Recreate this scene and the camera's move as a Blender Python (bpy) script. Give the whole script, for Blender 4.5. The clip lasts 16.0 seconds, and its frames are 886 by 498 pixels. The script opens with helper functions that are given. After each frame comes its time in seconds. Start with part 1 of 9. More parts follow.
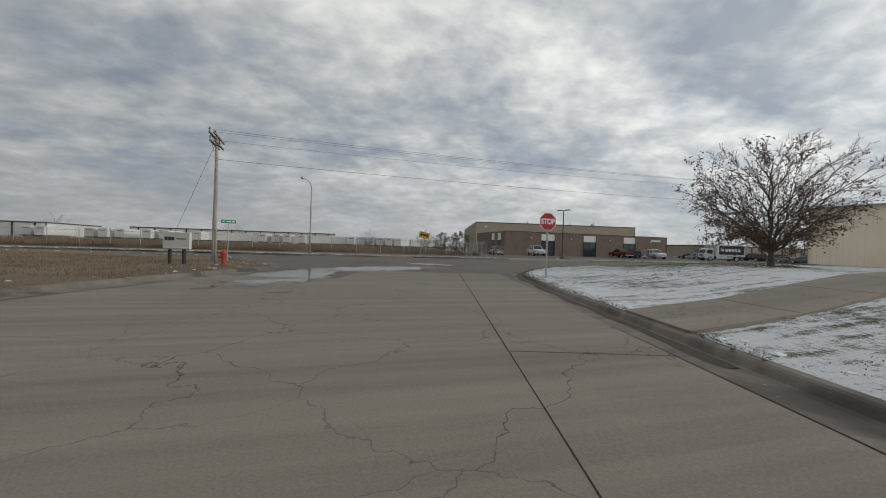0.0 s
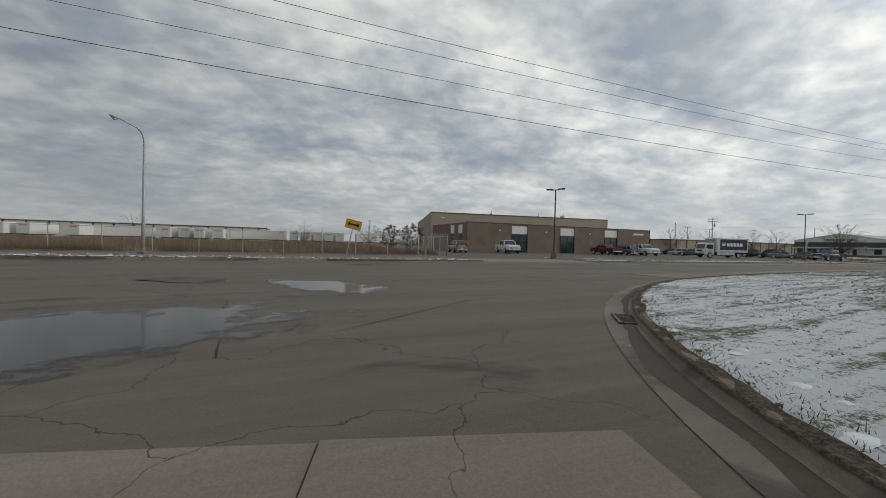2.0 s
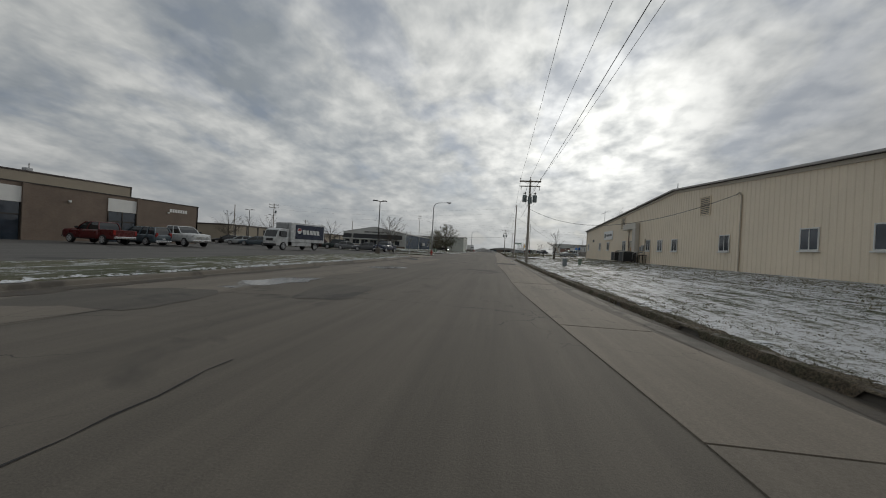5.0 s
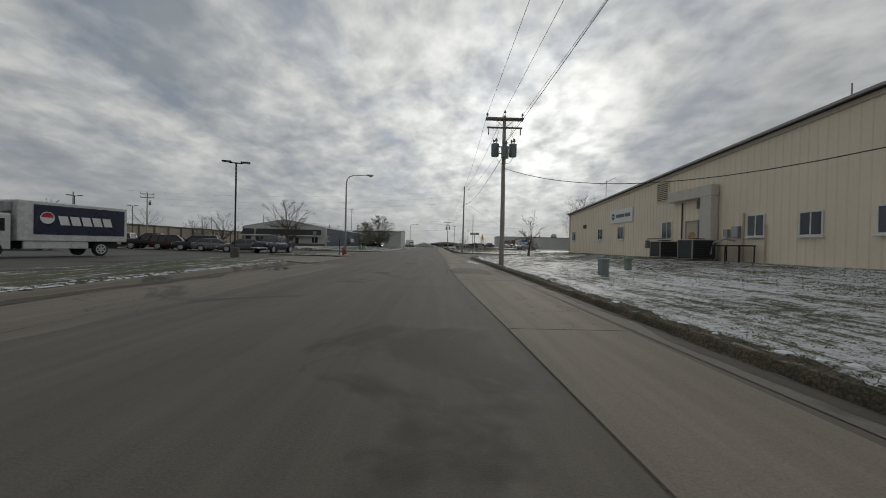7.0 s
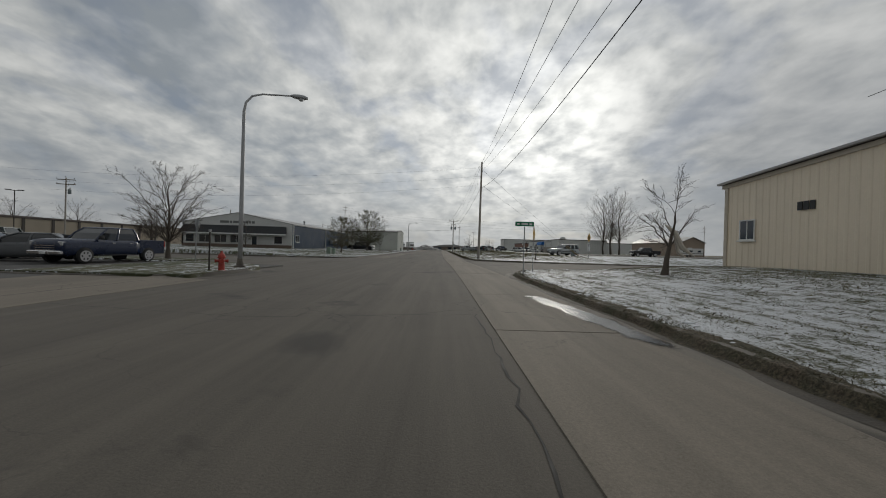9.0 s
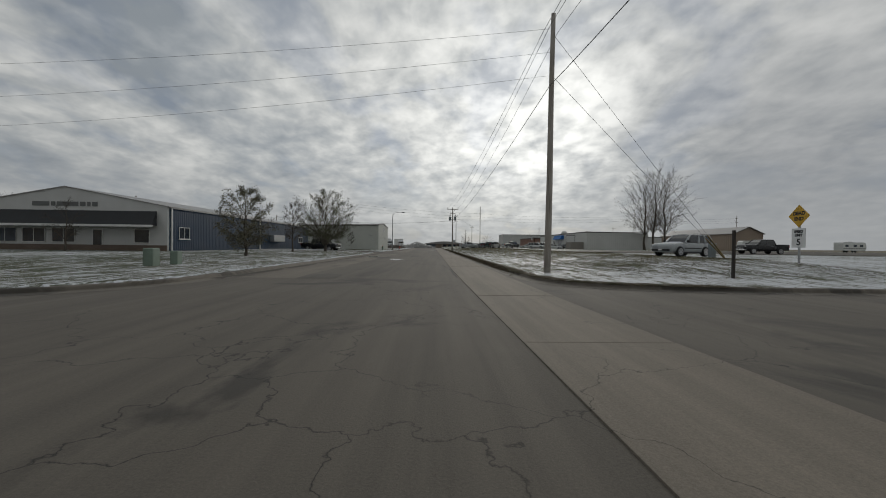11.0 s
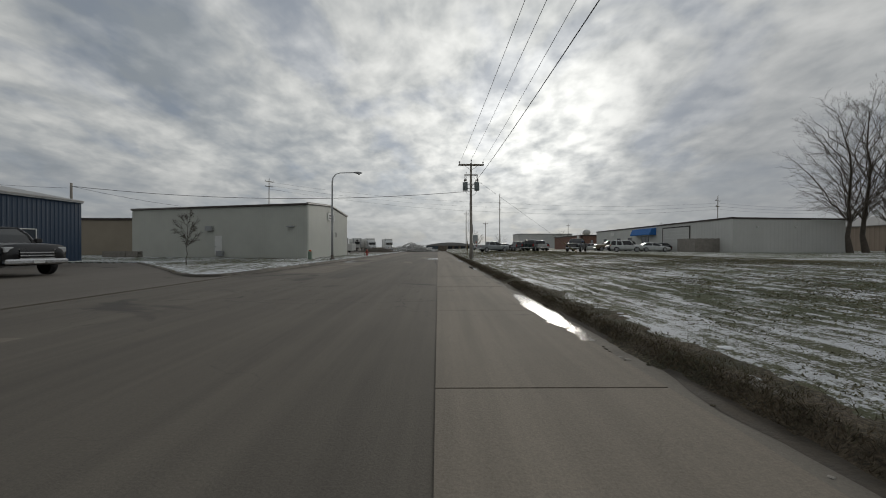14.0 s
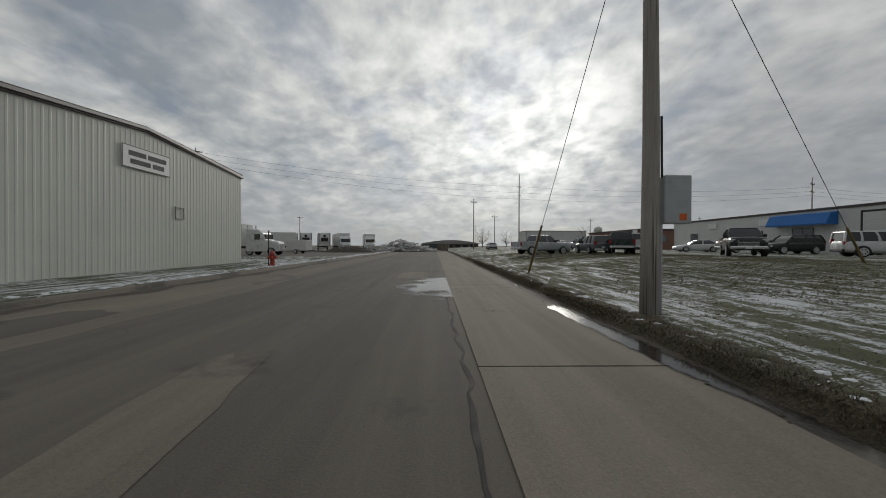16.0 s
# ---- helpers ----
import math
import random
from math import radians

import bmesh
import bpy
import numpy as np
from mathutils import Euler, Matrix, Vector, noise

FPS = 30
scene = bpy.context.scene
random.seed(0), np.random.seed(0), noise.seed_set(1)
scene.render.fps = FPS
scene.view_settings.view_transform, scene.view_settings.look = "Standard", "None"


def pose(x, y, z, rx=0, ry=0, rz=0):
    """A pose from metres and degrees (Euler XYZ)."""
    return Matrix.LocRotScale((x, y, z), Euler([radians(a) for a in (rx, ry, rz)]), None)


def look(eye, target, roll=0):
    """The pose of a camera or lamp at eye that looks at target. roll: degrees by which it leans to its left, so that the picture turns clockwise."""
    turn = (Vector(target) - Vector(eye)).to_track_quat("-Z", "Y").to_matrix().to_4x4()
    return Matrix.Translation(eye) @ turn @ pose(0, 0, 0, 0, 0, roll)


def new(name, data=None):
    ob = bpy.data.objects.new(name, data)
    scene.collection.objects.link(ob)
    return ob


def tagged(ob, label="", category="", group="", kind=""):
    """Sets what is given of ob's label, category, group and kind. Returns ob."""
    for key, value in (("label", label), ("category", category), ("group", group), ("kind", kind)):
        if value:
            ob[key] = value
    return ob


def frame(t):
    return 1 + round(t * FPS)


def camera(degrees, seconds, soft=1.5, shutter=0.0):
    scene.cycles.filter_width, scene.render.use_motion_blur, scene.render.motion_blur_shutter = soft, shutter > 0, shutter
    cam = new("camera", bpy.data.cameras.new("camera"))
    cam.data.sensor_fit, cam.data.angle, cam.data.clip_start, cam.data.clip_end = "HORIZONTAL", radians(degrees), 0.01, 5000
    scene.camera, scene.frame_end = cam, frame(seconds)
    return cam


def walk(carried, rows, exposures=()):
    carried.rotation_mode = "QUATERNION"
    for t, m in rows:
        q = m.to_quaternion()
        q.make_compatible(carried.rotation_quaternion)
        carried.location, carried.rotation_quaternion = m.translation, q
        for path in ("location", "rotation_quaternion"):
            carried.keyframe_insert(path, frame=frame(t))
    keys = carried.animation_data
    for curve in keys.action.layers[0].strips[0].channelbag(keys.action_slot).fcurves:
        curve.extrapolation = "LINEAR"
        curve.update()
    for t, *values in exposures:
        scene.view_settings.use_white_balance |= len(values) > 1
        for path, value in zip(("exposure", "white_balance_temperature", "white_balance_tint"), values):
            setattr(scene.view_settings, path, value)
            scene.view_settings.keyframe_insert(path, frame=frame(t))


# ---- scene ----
# ---- camera and its way: seconds, x, y, heading (degrees left of +y), pitch, lean ----
cam = camera(98.0, 16.0, soft=1.0)
EYE = 1.40
ROWS = [
    (0, 35.16, -29.48, 74.38, -0.34, 1.73),
    (0.5, 29.85, -27.94, 74.93, -0.64, 1.68),
    (1, 25.46, -26.53, 75.01, -0.61, 1.27),
    (1.5, 21.48, -25.06, 72.85, -0.87, 1.46),
    (2, 18.18, -23.24, 67.66, -0.82, 1.44),
    (2.5, 13.74, -20.57, 59.94, -1.54, 1.93),
    (3, 9.99, -17.53, 50.44, -1.00, 1.82),
    (3.5, 6.55, -13.84, 39.87, 1.02, 1.62),
    (4, 3.34, -9.12, 27.71, 0.77, 1.73),
    (4.5, 1.55, -4.59, 16.05, -0.72, 3.03),
    (5, 0.70, 0.00, 7.98, -0.19, 3.06),
    (5.2, 0.43, 1.87, 5.47, -0.40, 2.96),
    (7.3, -0.26, 24.20, -1.08, -0.56, 1.28),
    (7.5, -0.51, 26.37, -1.21, 0.20, 1.26),
    (8, -0.46, 32.06, -1.04, -0.10, 1.36),
    (8.5, -0.34, 37.94, -0.74, -0.51, 1.43),
    (9, -0.23, 43.78, -0.44, -0.16, 1.64),
    (9.2, -0.03, 46.00, -0.03, -0.72, 1.09),
    (11.5, -0.90, 83.46, -1.66, -0.44, 0.71),
    (12, -0.45, 92.40, -1.25, -0.32, 0.88),
    (12.5, -0.23, 100.45, -1.34, -0.28, 0.07),
    (13, -0.07, 108.03, -1.23, -0.40, -0.29),
    (13.5, 0.09, 116.85, -0.95, -0.31, -0.11),
    (14, 0.33, 125.03, -0.77, -0.26, 0.08),
    (14.5, 0.52, 133.24, -0.41, -0.40, -0.15),
    (15, 0.58, 141.38, -0.12, -0.67, 0.24),
    (15.5, 0.47, 149.19, 0.02, -0.64, -0.19),
    (16, -0.20, 157.80, -1.26, -0.49, 0.20),
]


def gaze(x, y, heading, pitch, lean):
    h, p = radians(heading), radians(pitch)
    way = Vector((-math.sin(h) * math.cos(p), math.cos(h) * math.cos(p), math.sin(p)))
    eye = Vector((x, y, EYE))
    return look(eye, eye + way * 10, lean)


walk(cam, [(t, gaze(x, y, h, p, r)) for t, x, y, h, p, r in ROWS],
     exposures=[(t, e, 6500, 8) for t, e in ((0.0, 0.50), (2.0, 0.45), (3.2, 0.24), (4.0, 0.0), (5.0, -0.12), (9.0, -0.15), (16.0, -0.12))])

# ---- sky and sun ----
SUN_AZ, SUN_EL = 14.5, 16.0      # degrees right of +y, degrees above the horizon
world = bpy.data.worlds.new("sky")
scene.world = world
world.use_nodes = True
wn, wl = world.node_tree.nodes, world.node_tree.links
wn.clear()


def wnode(kind, **kw):
    n = wn.new(kind)
    for k, v in kw.items():
        n.inputs[k].default_value = v
    return n


def wmath(op, a, b=None, clamp=False):
    n = wn.new("ShaderNodeMath")
    n.operation, n.use_clamp = op, clamp
    for i, s in enumerate((a, b)):
        if s is None:
            continue
        if isinstance(s, (int, float)):
            n.inputs[i].default_value = s
        else:
            wl.new(s, n.inputs[i])
    return n.outputs[0]


def wramp(fac, stops):
    n = wn.new("ShaderNodeValToRGB")
    el = n.color_ramp.elements
    while len(el) < len(stops):
        el.new(0.5)
    for e, (p, c) in zip(el, stops):
        e.position, e.color = p, (*c, 1)
    wl.new(fac, n.inputs[0])
    return n.outputs[0]


def wmix(fac, a, b, kind="MIX"):
    n = wn.new("ShaderNodeMix")
    n.data_type, n.blend_type = "RGBA", kind
    for i, s in ((0, fac), (6, a), (7, b)):
        if isinstance(s, (int, float)):
            n.inputs[i].default_value = s
        elif isinstance(s, tuple):
            n.inputs[i].default_value = (*s, 1)
        else:
            wl.new(s, n.inputs[i])
    return n.outputs[2]


coord = wn.new("ShaderNodeTexCoord")
split = wn.new("ShaderNodeSeparateXYZ")
wl.new(coord.outputs["Generated"], split.inputs[0])
dx, dy, dz = split.outputs
up = wmath("MAXIMUM", dz, 0.0)
lift = wmath("ADD", up, 0.27)
flat = wn.new("ShaderNodeCombineXYZ")
wl.new(wmath("DIVIDE", dx, lift), flat.inputs[0])
wl.new(wmath("DIVIDE", dy, lift), flat.inputs[1])


def wnoise(scale, detail, rough, dist, shift, stretch=(1, 1, 1), turn=0):
    m = wn.new("ShaderNodeMapping")
    m.inputs["Location"].default_value = shift
    m.inputs["Scale"].default_value = stretch
    m.inputs["Rotation"].default_value = (0, 0, radians(turn))
    wl.new(flat.outputs[0], m.inputs[0])
    n = wnode("ShaderNodeTexNoise", Scale=scale, Detail=detail, Roughness=rough, Distortion=dist)
    wl.new(m.outputs[0], n.inputs["Vector"])
    return n.outputs["Fac"]


# the sheet is drawn askew by slow winds, so that its banks have no clean edges
drift = wn.new("ShaderNodeTexNoise")
drift.inputs["Scale"].default_value, drift.inputs["Detail"].default_value, drift.inputs["Roughness"].default_value = 2.6, 5, 0.6
wl.new(flat.outputs[0], drift.inputs["Vector"])
askew = wn.new("ShaderNodeVectorMath")
askew.operation = "MULTIPLY_ADD"
wl.new(drift.outputs["Color"], askew.inputs[0])
askew.inputs[1].default_value = (0.42, 0.42, 0)
away = wn.new("ShaderNodeVectorMath")
away.operation = "SUBTRACT"
wl.new(flat.outputs[0], away.inputs[0])
away.inputs[1].default_value = (0.21, 0.21, 0)
wl.new(away.outputs[0], askew.inputs[2])


def wbank(u, v, wide, long, turn):
    """A soft bank of cloud round a point of the sheet: 1 in its middle, 0 far off."""
    m = wn.new("ShaderNodeMapping")
    m.vector_type = "TEXTURE"
    m.inputs["Location"].default_value, m.inputs["Rotation"].default_value, m.inputs["Scale"].default_value = (u, v, 0), (0, 0, radians(turn)), (wide, long, 1)
    wl.new(askew.outputs[0], m.inputs[0])
    r = wn.new("ShaderNodeVectorMath")
    r.operation = "DOT_PRODUCT"
    wl.new(m.outputs[0], r.inputs[0]), wl.new(m.outputs[0], r.inputs[1])
    return wmath("EXPONENT", wmath("MULTIPLY", r.outputs["Value"], -1.0))


big = wnoise(0.60, 3, 0.5, 0.3, (3.1, 1.7, 0), (1, 0.8, 1), 25)
mid = wnoise(2.3, 5, 0.55, 0.35, (7.3, 2.2, 0), (1.0, 0.72, 1), 12)
puff = wnoise(6.6, 5, 0.50, 0.35, (1.4, 5.8, 0), (1, 0.8, 1), 12)
cells = wnoise(13.5, 3, 0.5, 0.15, (4.2, 0.7, 0), (1, 0.85, 1), 20)
cover = wmath("ADD", wmath("ADD", wmath("MULTIPLY", big, 0.30), wmath("MULTIPLY", mid, 0.30)), wmath("ADD", wmath("MULTIPLY", puff, 0.28), wmath("ADD", wmath("MULTIPLY", cells, 0.16), 0.037)))
for u, v, wide, long, turn, lift_ in ((-0.86, 1.12, 0.17, 0.55, 8, -0.11), (-1.18, 1.25, 0.22, 0.85, 6, 0.085), (-1.6, 0.3, 0.30, 0.5, 0, -0.07), (-1.75, 1.55, 0.22, 0.9, 10, -0.07), (-1.35, -0.75, 0.5, 0.5, 0, -0.07), (-2.3, -1.1, 0.6, 1.2, 0, -0.06),
                                      (0.05, 1.55, 0.35, 0.45, -10, 0.045), (-0.45, 1.30, 0.25, 0.45, 5, 0.055), (0.25, 1.05, 0.22, 0.35, 15, -0.035), (0.95, 1.2, 0.45, 0.5, 20, 0.02)):
    cover = wmath("ADD", cover, wmath("MULTIPLY", wbank(u, v, wide, long, turn), lift_))
tone = wramp(cover, [(0.40, (0.285, 0.315, 0.350)), (0.48, (0.368, 0.393, 0.422)), (0.545, (0.475, 0.49, 0.50)), (0.61, (0.62, 0.625, 0.62)), (0.70, (0.79, 0.785, 0.77))])
sky = wn.new("ShaderNodeTexSky")
sky.sky_type, sky.sun_disc = "NISHITA", False
sky.sun_elevation, sky.sun_rotation = radians(SUN_EL), radians(SUN_AZ)
blue = wmix(1.0, sky.outputs[0], (0.045, 0.055, 0.080), "MULTIPLY")
thin = wramp(wmath("SUBTRACT", mid, wmath("MULTIPLY", big, 0.25)), [(0.27, (1, 1, 1)), (0.36, (0, 0, 0))])
clouds = wmix(wmath("MULTIPLY", thin, 0.18), tone, blue)
# the sun's light through the cloud sheet
sun_way = Vector((math.sin(radians(SUN_AZ)) * math.cos(radians(SUN_EL)), math.cos(radians(SUN_AZ)) * math.cos(radians(SUN_EL)), math.sin(radians(SUN_EL))))
dot = wn.new("ShaderNodeVectorMath")
dot.operation = "DOT_PRODUCT"
wl.new(coord.outputs["Generated"], dot.inputs[0])
dot.inputs[1].default_value = sun_way
near = wmath("MAXIMUM", dot.outputs["Value"], 0.0)
# the half of the sky that faces away from the sun is duller
round_ = wmath("POWER", wmath("ADD", wmath("MULTIPLY", dot.outputs["Value"], 0.5), 0.5), 1.3)
dull = wmath("ADD", wmath("MULTIPLY", round_, 0.46), 0.64)
shade = wn.new("ShaderNodeCombineColor")
for k in range(3):
    wl.new(dull, shade.inputs[k])
clouds = wmix(1.0, clouds, shade.outputs[0], "MULTIPLY")
# a heavy bank of cloud to the right of the sun
bank_way = wn.new("ShaderNodeVectorMath")
bank_way.operation = "DOT_PRODUCT"
wl.new(coord.outputs["Generated"], bank_way.inputs[0])
bank_way.inputs[1].default_value = Vector((0.66, 0.70, 0.13)).normalized()
bank = wmath("POWER", wmath("MAXIMUM", bank_way.outputs["Value"], 0.0), 16.0)
clouds = wmix(wmath("MULTIPLY", bank, 0.65), clouds, (0.22, 0.235, 0.265))
glow = wmath("MULTIPLY", wmath("SUBTRACT", 1.0, wmath("MULTIPLY", bank, 0.8)), wmath("ADD", wmath("MULTIPLY", wmath("POWER", near, 40.0), 0.50), wmath("MULTIPLY", wmath("POWER", near, 5.0), 0.20)))
lit = wmath("MULTIPLY", glow, wramp(wmath("ADD", wmath("MULTIPLY", mid, 0.5), wmath("ADD", wmath("MULTIPLY", puff, 0.3), wmath("MULTIPLY", cells, 0.2))), [(0.40, (0.25, 0.25, 0.25)), (0.60, (1.3, 1.3, 1.3))]))
warm = wn.new("ShaderNodeCombineColor")
wl.new(lit, warm.inputs[0]), wl.new(wmath("MULTIPLY", lit, 0.98), warm.inputs[1]), wl.new(wmath("MULTIPLY", lit, 0.93), warm.inputs[2])
bright = wmix(1.0, clouds, warm.outputs[0], "ADD")
low = wramp(dz, [(0.01, (1, 1, 1)), (0.20, (0, 0, 0))])
far_haze = wmix(1.0, (0.37, 0.38, 0.395), shade.outputs[0], "MULTIPLY")
far_haze = wmix(wmath("MULTIPLY", wmath("POWER", near, 9.0), 0.5), far_haze, (0.60, 0.61, 0.60))
hazed = wmix(wmath("MULTIPLY", low, 0.78), bright, far_haze)
back = wn.new("ShaderNodeBackground")
wl.new(hazed, back.inputs[0])
back.inputs[1].default_value = 0.92
wl.new(back.outputs[0], wn.new("ShaderNodeOutputWorld").inputs[0])

lamp = bpy.data.lights.new("sun", "SUN")
lamp.energy, lamp.angle, lamp.color = 0.7, radians(14), (1.0, 0.94, 0.85)
sun = new("sun", lamp)
sun.matrix_world = look(sun_way * 200, (0, 0, 0))


# ---- materials ----
def material(name):
    m = bpy.data.materials.new(name)
    m.use_nodes = True
    nt = m.node_tree
    return m, nt.nodes, nt.links, nt.nodes["Principled BSDF"]


def ramp(n, l, fac, stops):
    r = n.new("ShaderNodeValToRGB")
    el = r.color_ramp.elements
    while len(el) < len(stops):
        el.new(0.5)
    for e, (p, c) in zip(el, stops):
        e.position, e.color = p, (*(c if isinstance(c, tuple) else (c, c, c)), 1)
    l.new(fac, r.inputs[0])
    return r.outputs[0]


def tex(n, l, scale, detail=5, rough=0.6, stretch=None, world_space=True, dist=0.0):
    c = n.new("ShaderNodeNewGeometry" if world_space else "ShaderNodeTexCoord")
    out = c.outputs["Position"] if world_space else c.outputs["Object"]
    if stretch:
        m = n.new("ShaderNodeMapping")
        m.inputs["Scale"].default_value = stretch
        l.new(out, m.inputs[0])
        out = m.outputs[0]
    t = n.new("ShaderNodeTexNoise")
    t.inputs["Scale"].default_value, t.inputs["Detail"].default_value = scale, detail
    t.inputs["Roughness"].default_value, t.inputs["Distortion"].default_value = rough, dist
    l.new(out, t.inputs["Vector"])
    return t.outputs["Fac"]


def blend(n, l, fac, a, b, kind="MIX"):
    m = n.new("ShaderNodeMix")
    m.data_type, m.blend_type = "RGBA", kind
    for i, s in ((0, fac), (6, a), (7, b)):
        if isinstance(s, (int, float)):
            m.inputs[i].default_value = s
        elif isinstance(s, tuple):
            m.inputs[i].default_value = (*s, 1)
        else:
            l.new(s, m.inputs[i])
    return m.outputs[2]


def bump(n, l, p, height, strength, distance):
    b = n.new("ShaderNodeBump")
    b.inputs["Strength"].default_value, b.inputs["Distance"].default_value = strength, distance
    l.new(height, b.inputs["Height"])
    l.new(b.outputs[0], p.inputs["Normal"])


def surface(name, colour, rough=0.7, metal=0.0, vary=0.25, scale=3.0, fine=60.0, relief=0.15, spread=0.0, world_space=True, coat=0.0):
    """A plain painted, plastic or metal surface with stains at one scale and grain at another."""
    m, n, l, p = material(name)
    a = tex(n, l, scale, 4, 0.6, None, world_space)
    b = tex(n, l, fine, 3, 0.6, None, world_space)
    dark = tuple(c * (1 - vary) for c in colour)
    light = tuple(min(1, c * (1 + vary * 0.6)) for c in colour)
    col = ramp(n, l, a, [(0.3, dark), (0.7, light)])
    col = blend(n, l, 0.25, col, ramp(n, l, b, [(0.35, dark), (0.65, light)]))
    if spread:
        o = n.new("ShaderNodeObjectInfo")
        col = blend(n, l, spread, col, ramp(n, l, o.outputs["Random"], [(0.0, tuple(c * 0.65 for c in colour)), (1.0, tuple(min(1, c * 1.3) for c in colour))]))
    l.new(col, p.inputs["Base Color"])
    l.new(ramp(n, l, a, [(0.3, max(0.02, rough - 0.1)), (0.7, min(1, rough + 0.1))]), p.inputs["Roughness"])
    p.inputs["Metallic"].default_value = metal
    p.inputs["Coat Weight"].default_value = coat
    p.inputs["Coat Roughness"].default_value = 0.08
    if relief:
        bump(n, l, p, b, relief, 0.01)
    return m


def paving(name, base, stain, wet, crack=0.0, grain=1.0):
    """Asphalt or concrete: aggregate grain, tyre tracks along the road, stains, damp patches and cracks."""
    m, n, l, p = material(name)
    grit = tex(n, l, 45, 6, 0.7)
    blot = tex(n, l, 0.35, 5, 0.62, None, True, 0.6)
    run = tex(n, l, 1.0, 4, 0.55, (0.9, 0.045, 1))
    col = ramp(n, l, blot, [(0.30, tuple(c * 0.72 for c in base)), (0.52, base), (0.72, stain)])
    col = blend(n, l, 0.55, col, ramp(n, l, run, [(0.36, tuple(c * 0.58 for c in base)), (0.62, stain)]))
    streak = tex(n, l, 1.0, 5, 0.6, (3.2, 0.10, 1))
    col = blend(n, l, 0.30, col, ramp(n, l, streak, [(0.36, tuple(c * 0.55 for c in base)), (0.64, tuple(c * 1.15 for c in stain))]))
    col = blend(n, l, 0.35 * grain, col, ramp(n, l, grit, [(0.32, tuple(c * 0.45 for c in base)), (0.70, tuple(c * 1.5 for c in base))]))
    damp = ramp(n, l, tex(n, l, 0.22, 5, 0.6, None, True, 1.0), [(wet, 1.0), (wet + 0.07, 0.0)])
    col = blend(n, l, damp, col, tuple(c * 0.45 for c in base))
    height = grit
    if crack:
        v = n.new("ShaderNodeTexVoronoi")
        v.feature = "DISTANCE_TO_EDGE"
        v.inputs["Scale"].default_value = 0.42
        g = n.new("ShaderNodeNewGeometry")
        w = n.new("ShaderNodeTexNoise")
        w.inputs["Scale"].default_value, w.inputs["Detail"].default_value = 1.3, 5
        l.new(g.outputs["Position"], w.inputs["Vector"])
        add = n.new("ShaderNodeMix")
        add.data_type, add.blend_type = "RGBA", "ADD"
        add.inputs[0].default_value = 1.1
        l.new(g.outputs["Position"], add.inputs[6]), l.new(w.outputs["Color"], add.inputs[7])
        l.new(add.outputs[2], v.inputs["Vector"])
        line = ramp(n, l, v.outputs["Distance"], [(0.0, 1.0), (crack, 0.0)])
        some = ramp(n, l, tex(n, l, 0.09, 3, 0.5), [(0.44, 0.0), (0.54, 1.0)])
        line = blend(n, l, 1.0, line, some, "MULTIPLY")
        col = blend(n, l, line, col, (0.018, 0.017, 0.016))
    l.new(col, p.inputs["Base Color"])
    l.new(ramp(n, l, damp, [(0.0, 0.86), (1.0, 0.80)]), p.inputs["Roughness"])
    bump(n, l, p, height, 0.35, 0.012)
    return m


def lawn(name, green, straw, snow_low, snow_high, rows=0.0, thaw=None, snow=(0.60, 0.62, 0.65)):
    """Mown winter grass with thin snow lying in the hollows and mowing lines."""
    m, n, l, p = material(name)
    clump = tex(n, l, 3.2, 7, 0.75, None, True, 0.3)
    wide = tex(n, l, 0.13, 4, 0.55)
    blade = tex(n, l, 24, 5, 0.8)
    g = n.new("ShaderNodeNewGeometry")
    turn = n.new("ShaderNodeMapping")
    turn.vector_type = "TEXTURE"
    turn.inputs["Rotation"].default_value = (0, 0, radians(90))
    turn.inputs["Scale"].default_value = (2.6, 0.30, 1)
    l.new(g.outputs["Position"], turn.inputs[0])
    t = n.new("ShaderNodeTexNoise")
    t.inputs["Scale"].default_value, t.inputs["Detail"].default_value = 1.0, 6
    t.inputs["Roughness"].default_value, t.inputs["Distortion"].default_value = 0.68, 0.25
    l.new(turn.outputs[0], t.inputs["Vector"])
    mow = t.outputs["Fac"]
    grass = ramp(n, l, blade, [(0.25, tuple(c * 0.35 for c in green)), (0.5, green), (0.75, straw)])
    grass = blend(n, l, ramp(n, l, wide, [(0.38, 0.0), (0.62, 0.65)]), grass, straw)
    mask = blend(n, l, 0.55, clump, blade)
    mask = blend(n, l, rows, mask, mow)
    mask = blend(n, l, 0.15, mask, wide)
    if thaw:
        # the snow is thinner further along the street
        sy = n.new("ShaderNodeSeparateXYZ")
        l.new(g.outputs["Position"], sy.inputs[0])
        mr = n.new("ShaderNodeMapRange")
        for i, v in enumerate(thaw):
            mr.inputs[i + 1].default_value = v
        l.new(sy.outputs[1], mr.inputs[0])
        sb = n.new("ShaderNodeMath")
        sb.operation = "SUBTRACT"
        l.new(mask, sb.inputs[0]), l.new(mr.outputs[0], sb.inputs[1])
        mask = sb.outputs[0]
    cov = ramp(n, l, mask, [(snow_low, 0.0), (snow_high, 1.0)])
    col = blend(n, l, cov, grass, snow)
    l.new(col, p.inputs["Base Color"])
    l.new(ramp(n, l, cov, [(0, 0.9), (1, 0.6)]), p.inputs["Roughness"])
    bump(n, l, p, blend(n, l, 0.5, blade, clump), 1.0, 0.06)
    return m


